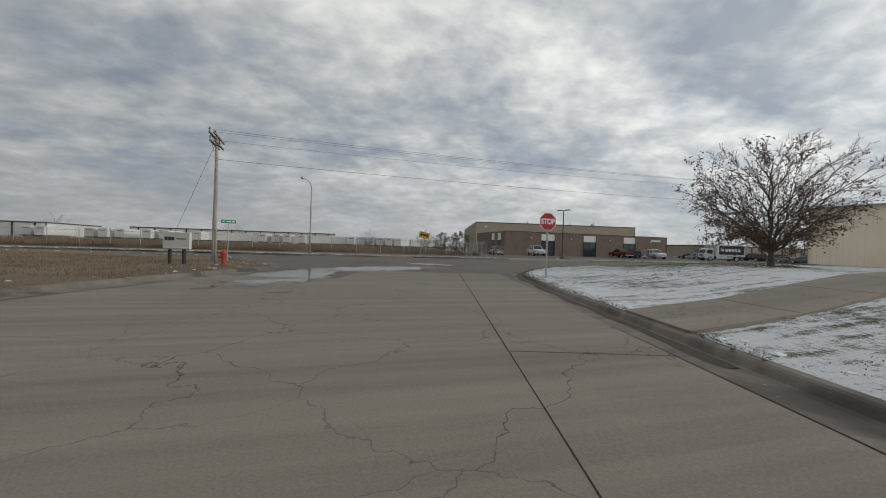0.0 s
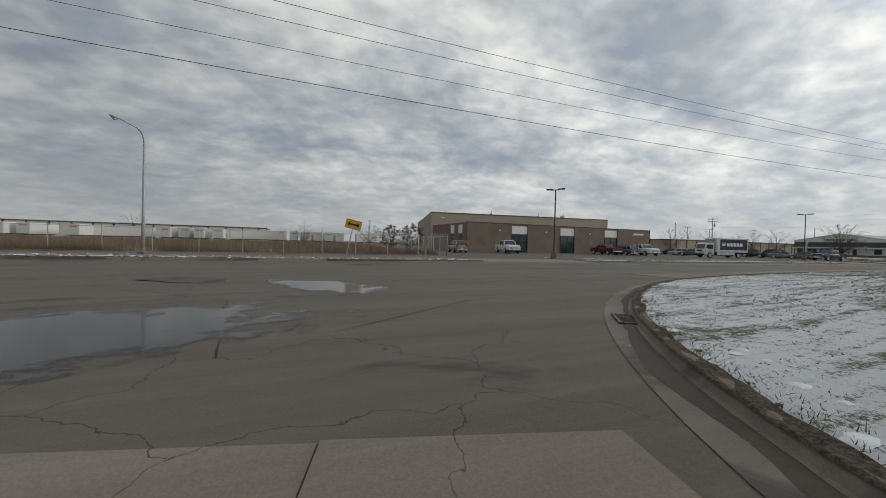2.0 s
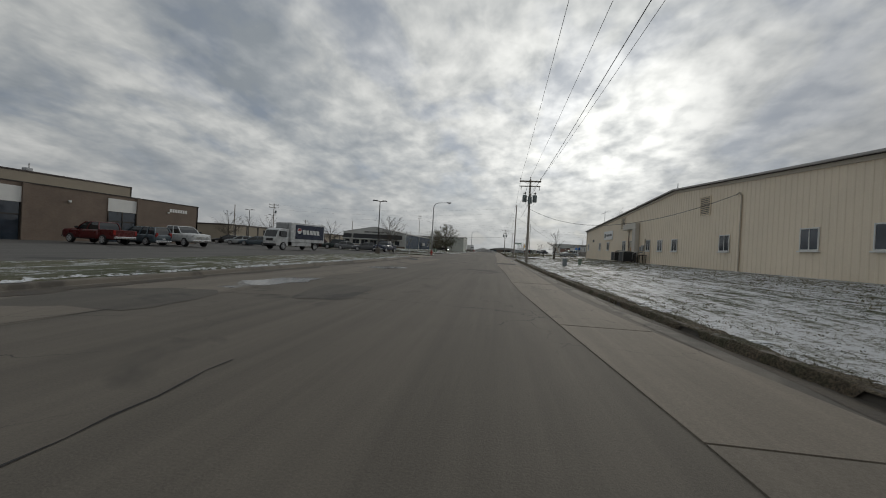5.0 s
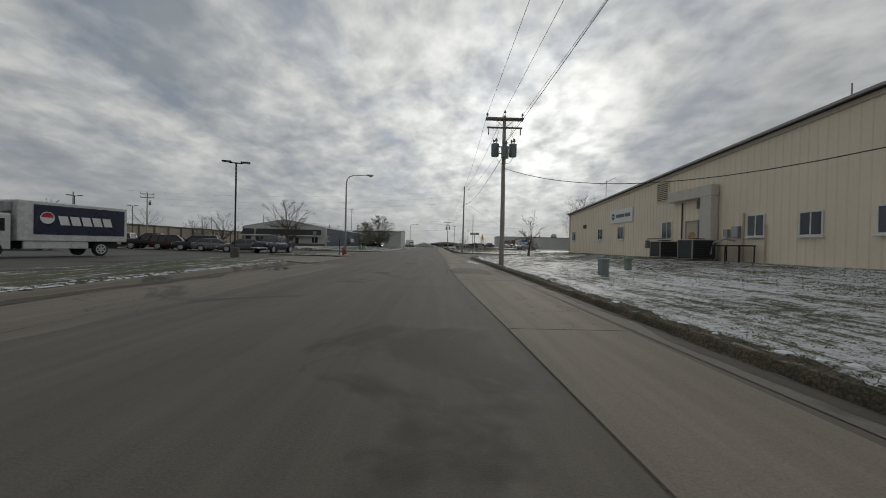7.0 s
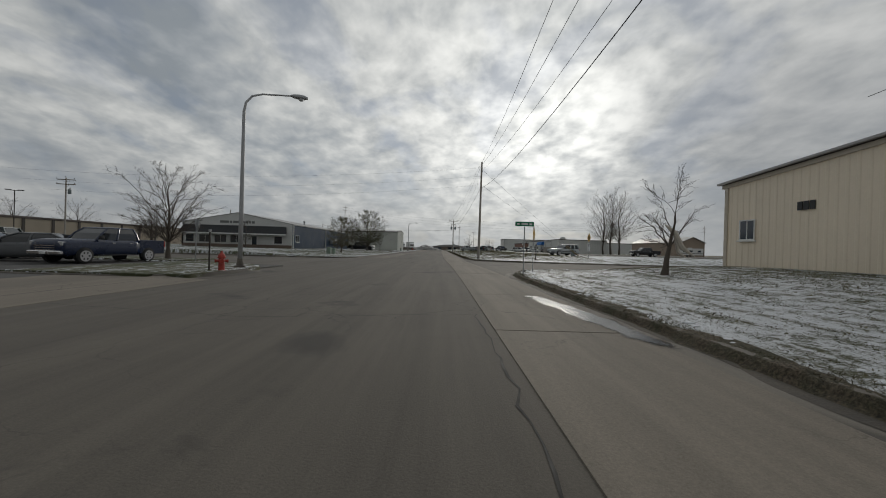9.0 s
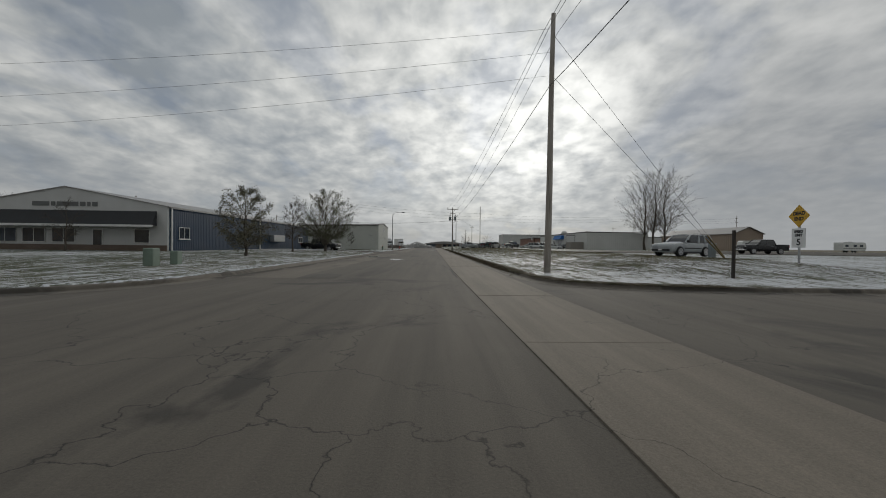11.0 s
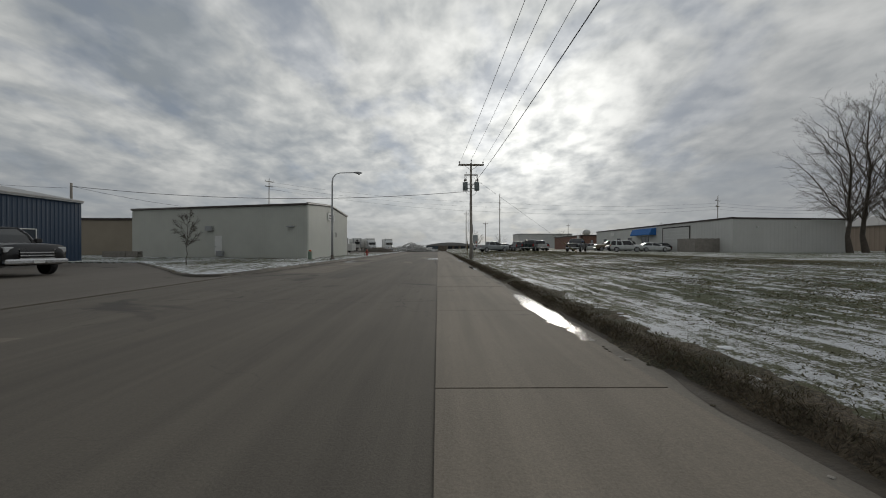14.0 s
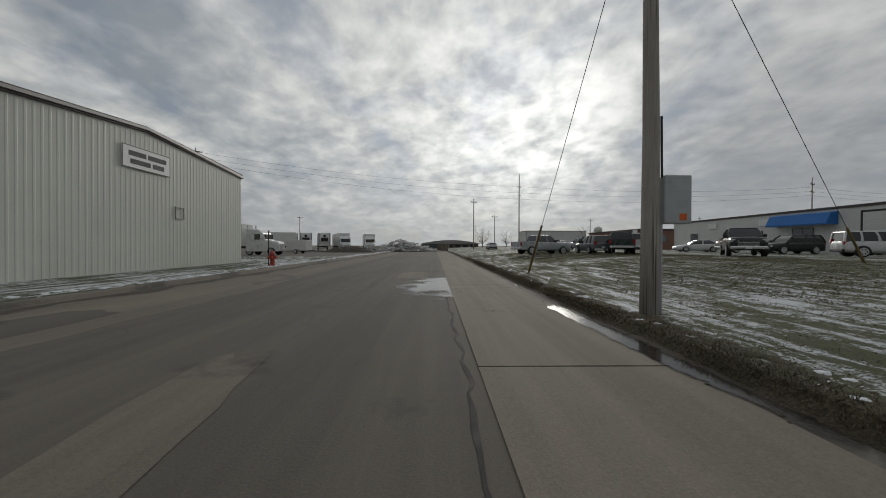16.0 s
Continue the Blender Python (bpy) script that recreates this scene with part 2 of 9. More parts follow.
ASPHALT = paving("road_asphalt", (0.112, 0.098, 0.081), (0.158, 0.138, 0.112), 0.33, 0.0045)
CONCRETE = paving("road_concrete", (0.205, 0.176, 0.142), (0.255, 0.220, 0.176), 0.27, 0.003)
LOT = paving("lot_asphalt", (0.085, 0.082, 0.078), (0.125, 0.118, 0.108), 0.34, 0.006)
KERB = paving("kerb_concrete", (0.165, 0.146, 0.122), (0.24, 0.215, 0.18), 0.42)
JOINT = surface("joint_tar", (0.016, 0.015, 0.014), 0.8)
GRAVEL = paving("gravel", (0.12, 0.105, 0.088), (0.19, 0.172, 0.15), 0.30, 0.0, 2.0)
WORN = paving("worn_concrete_strip", (0.165, 0.143, 0.116), (0.215, 0.187, 0.150), 0.34, 0.003)
PATCH = paving("patch_asphalt", (0.088, 0.079, 0.067), (0.122, 0.108, 0.090), 0.40)
DIRT = paving("packed_dirt", (0.080, 0.068, 0.054), (0.125, 0.108, 0.088), 0.4, 0.0, 2.0)
LAWN_SNOW = lawn("lawn_under_thin_snow", (0.055, 0.066, 0.030), (0.150, 0.130, 0.075), 0.452, 0.496, 0.34, (-12.0, 30.0, 0.0, 0.012))
LAWN_GREEN = lawn("lawn_with_snow_streaks", (0.060, 0.074, 0.030), (0.135, 0.125, 0.070), 0.478, 0.508, 0.42, (95.0, 175.0, -0.008, 0.036))
LAWN_WEST = lawn("lawn_with_thin_snow", (0.058, 0.072, 0.034), (0.13, 0.12, 0.07), 0.490, 0.535, 0.45)
LAWN_THIN = lawn("verge_grass", (0.046, 0.060, 0.026), (0.145, 0.130, 0.075), 0.520, 0.565, 0.5)
STRAW = lawn("dead_grass", (0.135, 0.098, 0.055), (0.21, 0.16, 0.095), 0.66, 0.74, 0.3)
FIELD = lawn("far_field", (0.10, 0.085, 0.05), (0.19, 0.155, 0.10), 0.60, 0.72, 0.3)
MUD = surface("gutter_mud", (0.068, 0.055, 0.041), 0.8, 0, 0.55, 2.2, 30, 0.8)
SNOW = surface("snow_crust", (0.70, 0.72, 0.75), 0.55, 0, 0.12, 2.5, 20, 0.6)
STONE = surface("rubble_stone", (0.30, 0.28, 0.25), 0.85, 0, 0.35, 6, 40, 0.5, 0.6)


def water():
    """Melt water with a ragged shore; the mesh is a disc of about radius one."""
    m, n, l, p = material("puddle_water")
    p.inputs["Base Color"].default_value = (0.040, 0.036, 0.031, 1)
    p.inputs["Roughness"].default_value, p.inputs["IOR"].default_value = 0.10, 1.22
    p.inputs["Specular IOR Level"].default_value = 0.4
    c = n.new("ShaderNodeTexCoord")
    flat_ = n.new("ShaderNodeVectorMath")
    flat_.operation = "MULTIPLY"
    flat_.inputs[1].default_value = (1, 1, 0)
    l.new(c.outputs["Object"], flat_.inputs[0])
    r = n.new("ShaderNodeVectorMath")
    r.operation = "LENGTH"
    l.new(flat_.outputs[0], r.inputs[0])
    e = n.new("ShaderNodeMath")
    e.operation = "MULTIPLY_ADD"
    l.new(tex(n, l, 0.9, 7, 0.65, None, True, 0.3), e.inputs[0])
    e.inputs[1].default_value = 1.5
    l.new(r.outputs["Value"], e.inputs[2])
    l.new(ramp(n, l, e.outputs[0], [(0.0, 1.0), (1.0, 0.0)]), p.inputs["Alpha"])
    for q in n:
        if q.bl_idname == "ShaderNodeValToRGB":
            half = n.new("ShaderNodeMath")
            half.operation = "MULTIPLY"
            half.inputs[1].default_value = 0.5
            l.new(e.outputs[0], half.inputs[0])
            l.new(half.outputs[0], q.inputs[0])
            q.color_ramp.elements[0].position, q.color_ramp.elements[1].position = 0.68, 0.78
            break
    bump(n, l, p, tex(n, l, 3.0, 3, 0.5), 0.05, 0.01)
    return m


WATER = water()


def brick(name, a, b, mortar, scale=1.0, axis="x"):
    m, n, l, p = material(name)
    g = n.new("ShaderNodeNewGeometry")
    s = n.new("ShaderNodeSeparateXYZ")
    l.new(g.outputs["Position"], s.inputs[0])
    c = n.new("ShaderNodeCombineXYZ")
    sm = n.new("ShaderNodeMath")
    sm.operation = "ADD"
    l.new(s.outputs[0], sm.inputs[0]), l.new(s.outputs[1], sm.inputs[1])
    l.new(sm.outputs[0], c.inputs[0]), l.new(s.outputs[2], c.inputs[1])
    t = n.new("ShaderNodeTexBrick")
    t.inputs["Scale"].default_value = 1.0
    t.inputs["Brick Width"].default_value, t.inputs["Row Height"].default_value = 0.21 * scale, 0.068 * scale
    t.inputs["Mortar Size"].default_value = 0.006 * scale
    for k, v in (("Color1", a), ("Color2", b), ("Mortar", mortar)):
        t.inputs[k].default_value = (*v, 1)
    l.new(c.outputs[0], t.inputs["Vector"])
    stain = tex(n, l, 0.5, 5, 0.6)
    col = blend(n, l, 0.35, t.outputs["Color"], ramp(n, l, stain, [(0.35, tuple(x * 0.7 for x in a)), (0.65, tuple(x * 1.2 for x in b))]))
    l.new(col, p.inputs["Base Color"])
    p.inputs["Roughness"].default_value = 0.85
    bump(n, l, p, t.outputs["Fac"], -0.4, 0.01)
    return m


RED_BRICK = brick("red_brick", (0.21, 0.105, 0.075), (0.25, 0.13, 0.095), (0.25, 0.21, 0.18))
BRICK = brick("brown_brick", (0.150, 0.110, 0.085), (0.190, 0.142, 0.110), (0.20, 0.175, 0.15))
BLOCK_TAN = surface("tan_precast_wall", (0.335, 0.290, 0.228), 0.85, 0, 0.12, 0.4, 20, 0.2)
TAN_METAL = surface("tan_ribbed_metal", (0.84, 0.73, 0.575), 0.55, 0.0, 0.09, 0.35, 12, 0.05)
GREY_METAL = surface("pale_green_grey_metal", (0.54, 0.55, 0.50), 0.5, 0.0, 0.10, 0.4, 12, 0.05)
BLUE_METAL = surface("blue_ribbed_metal", (0.013, 0.038, 0.080), 0.55, 0.0, 0.15, 0.4, 12, 0.05)
WHITE_WALL = surface("white_painted_wall", (0.60, 0.60, 0.585), 0.7, 0, 0.10, 0.5, 20, 0.1)
PALE_WALL = surface("pale_grey_wall", (0.62, 0.62, 0.595), 0.7, 0, 0.10, 0.3, 20, 0.1)
BARN = surface("tan_barn_metal", (0.33, 0.258, 0.20), 0.6, 0, 0.15, 0.3, 12, 0.1)
ROOF_DARK = surface("dark_roof_edge", (0.075, 0.060, 0.055), 0.6, 0.2, 0.2, 1.0)
ROOF_GREY = surface("grey_metal_roof", (0.33, 0.32, 0.31), 0.45, 0.4, 0.2, 0.5)
SHINGLE = surface("dark_shingles", (0.040, 0.042, 0.045), 0.9, 0, 0.4, 1.5, 25, 0.6)
WHITE = surface("white_paint", (0.74, 0.74, 0.72), 0.5, 0, 0.10, 2.0)
WHITE_SHEET = surface("white_sheet_panel", (0.72, 0.72, 0.70), 0.5, 0, 0.08, 1.5)
TRIM_TAN = surface("tan_trim", (0.50, 0.44, 0.35), 0.5, 0, 0.08)
GREY_DUCT = surface("grey_duct_paint", (0.33, 0.325, 0.31), 0.5, 0, 0.12)
STEEL = surface("galvanised_steel", (0.40, 0.41, 0.42), 0.45, 0.6, 0.2, 4)
LAMP_STEEL = surface("grey_painted_steel", (0.42, 0.43, 0.44), 0.5, 0.2, 0.2, 2)
BRONZE = surface("dark_bronze_paint", (0.040, 0.034, 0.030), 0.5, 0.3, 0.2)


def pole_wood():
    """Weathered round timber, split along its grain."""
    m, n, l, p = material("weathered_pole_wood")
    grain = tex(n, l, 55, 5, 0.7, (1, 1, 0.03))
    split = tex(n, l, 30, 2, 0.5, (1, 1, 0.012))
    stain = tex(n, l, 1.3, 4, 0.6, (1, 1, 0.4))
    col = ramp(n, l, grain, [(0.3, (0.24, 0.22, 0.19)), (0.55, (0.40, 0.37, 0.33)), (0.75, (0.50, 0.465, 0.42))])
    col = blend(n, l, 0.35, col, ramp(n, l, stain, [(0.35, (0.23, 0.20, 0.17)), (0.65, (0.48, 0.45, 0.41))]))
    col = blend(n, l, ramp(n, l, split, [(0.30, 0.85), (0.36, 0.0)]), col, (0.05, 0.043, 0.036))
    l.new(col, p.inputs["Base Color"])
    p.inputs["Roughness"].default_value = 0.9
    bump(n, l, p, blend(n, l, 0.5, grain, split), 0.8, 0.02)
    return m


WOOD_POLE = pole_wood()
GUARD = surface("faded_yellow_plastic", (0.23, 0.165, 0.06), 0.6, 0, 0.4, 4.0)
CROSSARM = surface("crossarm_wood", (0.24, 0.205, 0.165), 0.9, 0, 0.3)
TANK = surface("transformer_grey_paint", (0.25, 0.29, 0.30), 0.45, 0.2, 0.15)
PORCELAIN = surface("insulator_porcelain", (0.22, 0.20, 0.19), 0.25, 0, 0.1)
WIRE = surface("wire_dark", (0.035, 0.035, 0.037), 0.6, 0.3, 0.1)
PALE_DUCT = surface("pale_duct_paint", (0.56, 0.53, 0.475), 0.5, 0, 0.12)
RUST = surface("rust_brown_pipe", (0.12, 0.062, 0.04), 0.8, 0.1, 0.4)
RUST_STAIN = surface("faded_orange_stain", (0.52, 0.28, 0.12), 0.7, 0, 0.45, 5)
CAMO_GREEN = surface("utility_box_green", (0.20, 0.26, 0.21), 0.6, 0, 0.2)
RED_PAINT = surface("hydrant_red", (0.40, 0.050, 0.034), 0.5, 0, 0.25, 5)
SIGN_RED = surface("stop_sign_red", (0.42, 0.020, 0.030), 0.4, 0, 0.12)
SIGN_YELLOW = surface("sign_yellow", (0.66, 0.38, 0.030), 0.45, 0, 0.15)
SIGN_GREEN = surface("street_sign_green", (0.010, 0.18, 0.085), 0.45, 0, 0.1)
SIGN_WHITE = surface("sign_white", (0.78, 0.78, 0.77), 0.45, 0, 0.06)
# black paint; also put where recesses are dark only from shade
BLACK = surface("black_paint_and_recess_shade", (0.020, 0.020, 0.021), 0.5, 0, 0.2)
ORANGE = surface("orange_paint", (0.70, 0.12, 0.02), 0.5, 0, 0.15)
BLUE_CLOTH = surface("blue_awning_cloth", (0.022, 0.15, 0.45), 0.7, 0, 0.15)
INK = surface("sign_lettering_dark", (0.035, 0.037, 0.040), 0.6, 0, 0.1)
GREY_INK = surface("sign_lettering_grey", (0.16, 0.165, 0.16), 0.6, 0, 0.1)
PINE = surface("fence_boards", (0.30, 0.275, 0.245), 0.85, 0, 0.3)
RUBBER = surface("tyre_rubber", (0.018, 0.018, 0.019), 0.85, 0, 0.25)
RIM = surface("alloy_wheel", (0.52, 0.52, 0.53), 0.4, 0.25, 0.15)
CHROME = surface("chrome_trim", (0.60, 0.60, 0.61), 0.2, 0.95, 0.08)
PLASTIC = surface("black_car_plastic", (0.022, 0.022, 0.023), 0.6, 0, 0.15)
LAMP_RED = surface("tail_lamp_red", (0.30, 0.012, 0.010), 0.25, 0, 0.1)
LAMP_CLEAR = surface("head_lamp_clear", (0.60, 0.61, 0.62), 0.15, 0.3, 0.1)
BARK = surface("tree_bark", (0.105, 0.088, 0.072), 0.95, 0, 0.4, 3, 30, 0.6)
BARK_DARK = surface("dark_twigs", (0.085, 0.069, 0.057), 0.95, 0, 0.3, 3, 30, 0.4)
PALE_WOOD = surface("fresh_split_wood", (0.55, 0.50, 0.43), 0.8, 0, 0.25, 4)
LEAF_BROWN = surface("dry_brown_leaves", (0.13, 0.070, 0.038), 0.8, 0, 0.45, 2, 9, 0.0)
LEAF_DULL = surface("dull_olive_leaves", (0.15, 0.14, 0.085), 0.8, 0, 0.5, 1.2, 9, 0.0)
LEAF_GREEN = surface("dull_green_leaves", (0.125, 0.130, 0.068), 0.75, 0, 0.45, 2, 9, 0.0)


def glass(name, tint, rough=0.06):
    m, n, l, p = material(name)
    a = tex(n, l, 0.9, 3, 0.5)
    l.new(ramp(n, l, a, [(0.3, tuple(c * 0.6 for c in tint)), (0.7, tuple(c * 1.3 for c in tint))]), p.inputs["Base Color"])
    p.inputs["Roughness"].default_value = rough
    p.inputs["Specular IOR Level"].default_value = 0.8
    return m


WINDOW = glass("window_glass", (0.030, 0.040, 0.055))
CAR_GLASS = glass("car_glass", (0.016, 0.019, 0.022))


def car_paint(name, colour):
    return surface(name, colour, 0.30, 0.10, 0.10, 1.5, 40, 0.0, 0.0, False, 0.25)


# ---- mesh tools ----
class Mesh:
    """Verts and faces gathered by hand, linked once as one mesh."""

    def __init__(self):
        self.v, self.f = [], []

    def add(self, vs, fs):
        k = len(self.v)
        self.v += [tuple(p) for p in vs]
        self.f += [tuple(i + k for i in f) for f in fs]
        return self

    def box(self, x0, x1, y0, y1, z0, z1, b=0.0, m=None):
        x0, x1, y0, y1, z0, z1 = min(x0, x1), max(x0, x1), min(y0, y1), max(y0, y1), min(z0, z1), max(z0, z1)
        if b <= 0:
            vs = [(x, y, z) for z in (z0, z1) for y in (y0, y1) for x in (x0, x1)]
            fs = [(0, 2, 3, 1), (4, 5, 7, 6), (0, 1, 5, 4), (2, 6, 7, 3), (0, 4, 6, 2), (1, 3, 7, 5)]
        else:
            vs, fs = [], []
            idx = {}
            for sx in (0, 1):
                for sy in (0, 1):
                    for sz in (0, 1):
                        c = ((x0, x1)[sx], (y0, y1)[sy], (z0, z1)[sz])
                        d = (b if sx == 0 else -b, b if sy == 0 else -b, b if sz == 0 else -b)
                        for ax in range(3):
                            q = [c[i] + (d[i] if i != ax else 0) for i in range(3)]
                            idx[(sx, sy, sz, ax)] = len(vs)
                            vs.append(tuple(q))
            for ax in range(3):
                o = [i for i in range(3) if i != ax]
                for s in (0, 1):
                    ring = []
                    for a, c in ((0, 0), (1, 0), (1, 1), (0, 1)):
                        k = [0, 0, 0]
                        k[ax], k[o[0]], k[o[1]] = s, a, c
                        ring.append(idx[(*k, ax)])
                    fs.append(tuple(ring))
            for a0, a1 in ((0, 1), (0, 2), (1, 2)):
                a2 = 3 - a0 - a1
                for s0 in (0, 1):
                    for s1 in (0, 1):
                        q = []
                        for s2, ax in ((0, a0), (0, a1), (1, a1), (1, a0)):
                            k = [0, 0, 0]
                            k[a0], k[a1], k[a2] = s0, s1, s2
                            q.append(idx[(*k, ax)])
                        fs.append(tuple(q))
            for sx in (0, 1):
                for sy in (0, 1):
                    for sz in (0, 1):
                        fs.append(tuple(idx[(sx, sy, sz, ax)] for ax in range(3)))
        if m is not None:
            vs = [tuple(m @ Vector(p)) for p in vs]
        return self.add(vs, fs)

    def tube(self, pts, radii, n=8, caps=True):
        pts = [Vector(p) for p in pts]
        if isinstance(radii, (int, float)):
            radii = [radii] * len(pts)
        rings = []
        ref = None
        for i, p in enumerate(pts):
            d = (pts[min(i + 1, len(pts) - 1)] - pts[max(i - 1, 0)]).normalized()
            if ref is None:
                ref = Vector((1, 0, 0)) if abs(d.x) < 0.8 else Vector((0, 1, 0))
            a = (ref - d * ref.dot(d)).normalized()
            c = d.cross(a)
            ref = a
            rings.append([tuple(p + (a * math.cos(t) + c * math.sin(t)) * radii[i]) for t in (2 * math.pi * k / n for k in range(n))])
        vs = [q for r in rings for q in r]
        fs = [(i * n + k, i * n + (k + 1) % n, (i + 1) * n + (k + 1) % n, (i + 1) * n + k) for i in range(len(pts) - 1) for k in range(n)]
        if caps and n > 3:
            fs += [tuple(range(n - 1, -1, -1)), tuple((len(pts) - 1) * n + k for k in range(n))]
        return self.add(vs, fs)

    def loft(self, rings, caps=True):
        n = len(rings[0])
        vs = [p for r in rings for p in r]
        fs = [(i * n + k, i * n + (k + 1) % n, (i + 1) * n + (k + 1) % n, (i + 1) * n + k) for i in range(len(rings) - 1) for k in range(n)]
        if caps:
            fs += [tuple(range(n - 1, -1, -1)), tuple((len(rings) - 1) * n + k for k in range(n))]
        return self.add(vs, fs)

    def prism(self, outline, axis, a, b):
        """An outline of pairs, drawn out along an axis from a to b."""
        def put(u, v, w):
            return {"x": (w, u, v), "y": (u, w, v), "z": (u, v, w)}[axis]
        return self.loft([[put(u, v, a) for u, v in outline], [put(u, v, b) for u, v in outline]])

    def data(self, name, smooth=False):
        me = bpy.data.meshes.new(name)
        me.from_pydata(self.v, [], self.f)
        bm = bmesh.new()
        bm.from_mesh(me)
        bmesh.ops.recalc_face_normals(bm, faces=bm.faces)
        bm.to_mesh(me)
        bm.free()
        if smooth:
            me.polygons.foreach_set("use_smooth", [True] * len(me.polygons))
        return me


def part(name, mesh, mat, parent=None, label="", smooth=False, kind=""):
    me = mesh.data(name, smooth) if isinstance(mesh, Mesh) else mesh
    if not me.materials:
        me.materials.append(mat)
    ob = new(name, me)
    if parent is not None:
        ob.parent = parent
    return tagged(ob, label=label, kind=kind)


def thing(name, m, label, category, group="", kind=""):
    ob = new(name)
    ob.empty_display_size = 0.3
    ob.matrix_world = m
    return tagged(ob, label, category, group, kind)


# ---- lie of the land ----
def dist_line(x, y, line):
    best = 1e9
    for (ax, ay), (bx, by) in zip(line, line[1:]):
        ux, uy = bx - ax, by - ay
        t = max(0.0, min(1.0, ((x - ax) * ux + (y - ay) * uy) / (ux * ux + uy * uy)))
        best = min(best, math.hypot(x - ax - t * ux, y - ay - t * uy))
    return best


def inside(x, y, poly):
    hit = False
    for (ax, ay), (bx, by) in zip(poly, poly[1:] + poly[:1]):
        if (ay > y) != (by > y) and x < (bx - ax) * (y - ay) / (by - ay) + ax:
            hit = not hit
    return hit


def ease(t):
    t = max(0.0, min(1.0, t))
    return t * t * (3 - 2 * t)


def dip(x, y):
    """The low corner where the melt water gathers."""
    return -0.30 * math.exp(-((x - 4) ** 2 + (y + 40) ** 2) / 160.0)


KERB_SE = [(90, -40.9), (60, -32.5), (30, -24.1), (22.5, -22.1), (18, -20.7), (15.4, -19.2), (12.5, -16.8), (10.3, -14.3), (8.6, -11.8), (7.4, -9.2), (6.4, -6.0), (5.6, -2.5), (5.0, 1.5), (4.5, 6),
           (4.2, 12), (3.95, 22), (3.78, 40), (3.6, 60), (3.7, 64), (4.6, 67.5), (7, 70), (12, 71.5), (30, 72), (120, 73)]
KERB_E2 = [(140, 87), (30, 86.0), (12, 86.2), (7, 86.7), (4.6, 87.6), (3.6, 89.2), (3.25, 92), (3.2, 110), (3.1, 140), (3.05, 200), (3.05, 420)]
KERB_NE = [(90, -55.2), (40, -41.3), (24, -36.7), (19, -35.2), (15, -34.0), (12.5, -33.1), (10.8, -33.0), (9, -33.4), (5, -34.8), (0, -37.0), (-3, -40), (-5, -48), (-9, -75), (-20, -160)]
KERB_W0 = [(-30, -160), (-17, -75), (-12, -48), (-10, -30), (-9.2, -16), (-9.2, -8.5)]
KERB_W1 = [(-15.5, 2.0), (-11, 1.9), (-9.6, 2.6), (-9.3, 4.5), (-9.3, 43), (-9.6, 46), (-10.8, 47.5), (-15.5, 48.2)]
KERB_W2 = [(-16.5, 57.0), (-11, 57.2), (-9.7, 58.0), (-9.3, 59.5), (-9.3, 62), (-9.8, 64.2), (-11.5, 66), (-15, 67), (-26, 67.6)]
KERB_W3 = [(-90, 83), (-16, 83.2), (-12, 84), (-10, 86), (-9.3, 89), (-9.3, 129), (-9.7, 133.0), (-11.2, 135.2), (-17, 139.6), (-22, 141.0)]
KERB_W4 = [(-24, 156.5), (-16, 148.0), (-11.3, 142.6), (-9.7, 142.4), (-9.3, 145), (-9.2, 200), (-9.2, 240)]
POLY_SE = KERB_SE + [(120, -40)]
POLY_E2 = KERB_E2 + [(140, 420)]
POLY_NE = KERB_NE + [(90, -160)]


def gz(x, y):
    """Height of the ground beside the road."""
    if inside(x, y, POLY_SE):
        return 0.15 + 0.80 * ease(dist_line(x, y, KERB_SE) / 11.0)
    if inside(x, y, POLY_E2):
        return 0.15 + 0.60 * ease(dist_line(x, y, KERB_E2) / 12.0)
    if inside(x, y, POLY_NE):
        return 0.15 + dip(x, y)
    if x < -9.2:
        if y > 83:
            return 0.15 + 0.35 * ease((-9.3 - x) / 16.0) * (1 if y < 142 else 0.2)
        if y < -8.5:
            return 0.15
        return 0.10 + 0.05 * ease((-9.3 - x) / 8.0)
    return dip(x, y)


def resample(line, step):
    out = [Vector((*line[0], 0))]
    for a, b in zip(line, line[1:]):
        a, b = Vector((*a, 0)), Vector((*b, 0))
        k = max(1, int((b - a).length / step))
        out += [a.lerp(b, i / k) for i in range(1, k + 1)]
    return [(p.x, p.y) for p in out]


def soften(line, rounds=2):
    for _ in range(rounds):
        q = [line[0]]
        for (ax, ay), (bx, by) in zip(line, line[1:]):
            q += [(ax * 0.75 + bx * 0.25, ay * 0.75 + by * 0.25), (ax * 0.25 + bx * 0.75, ay * 0.25 + by * 0.75)]
        line = q + [line[-1]]
    return line


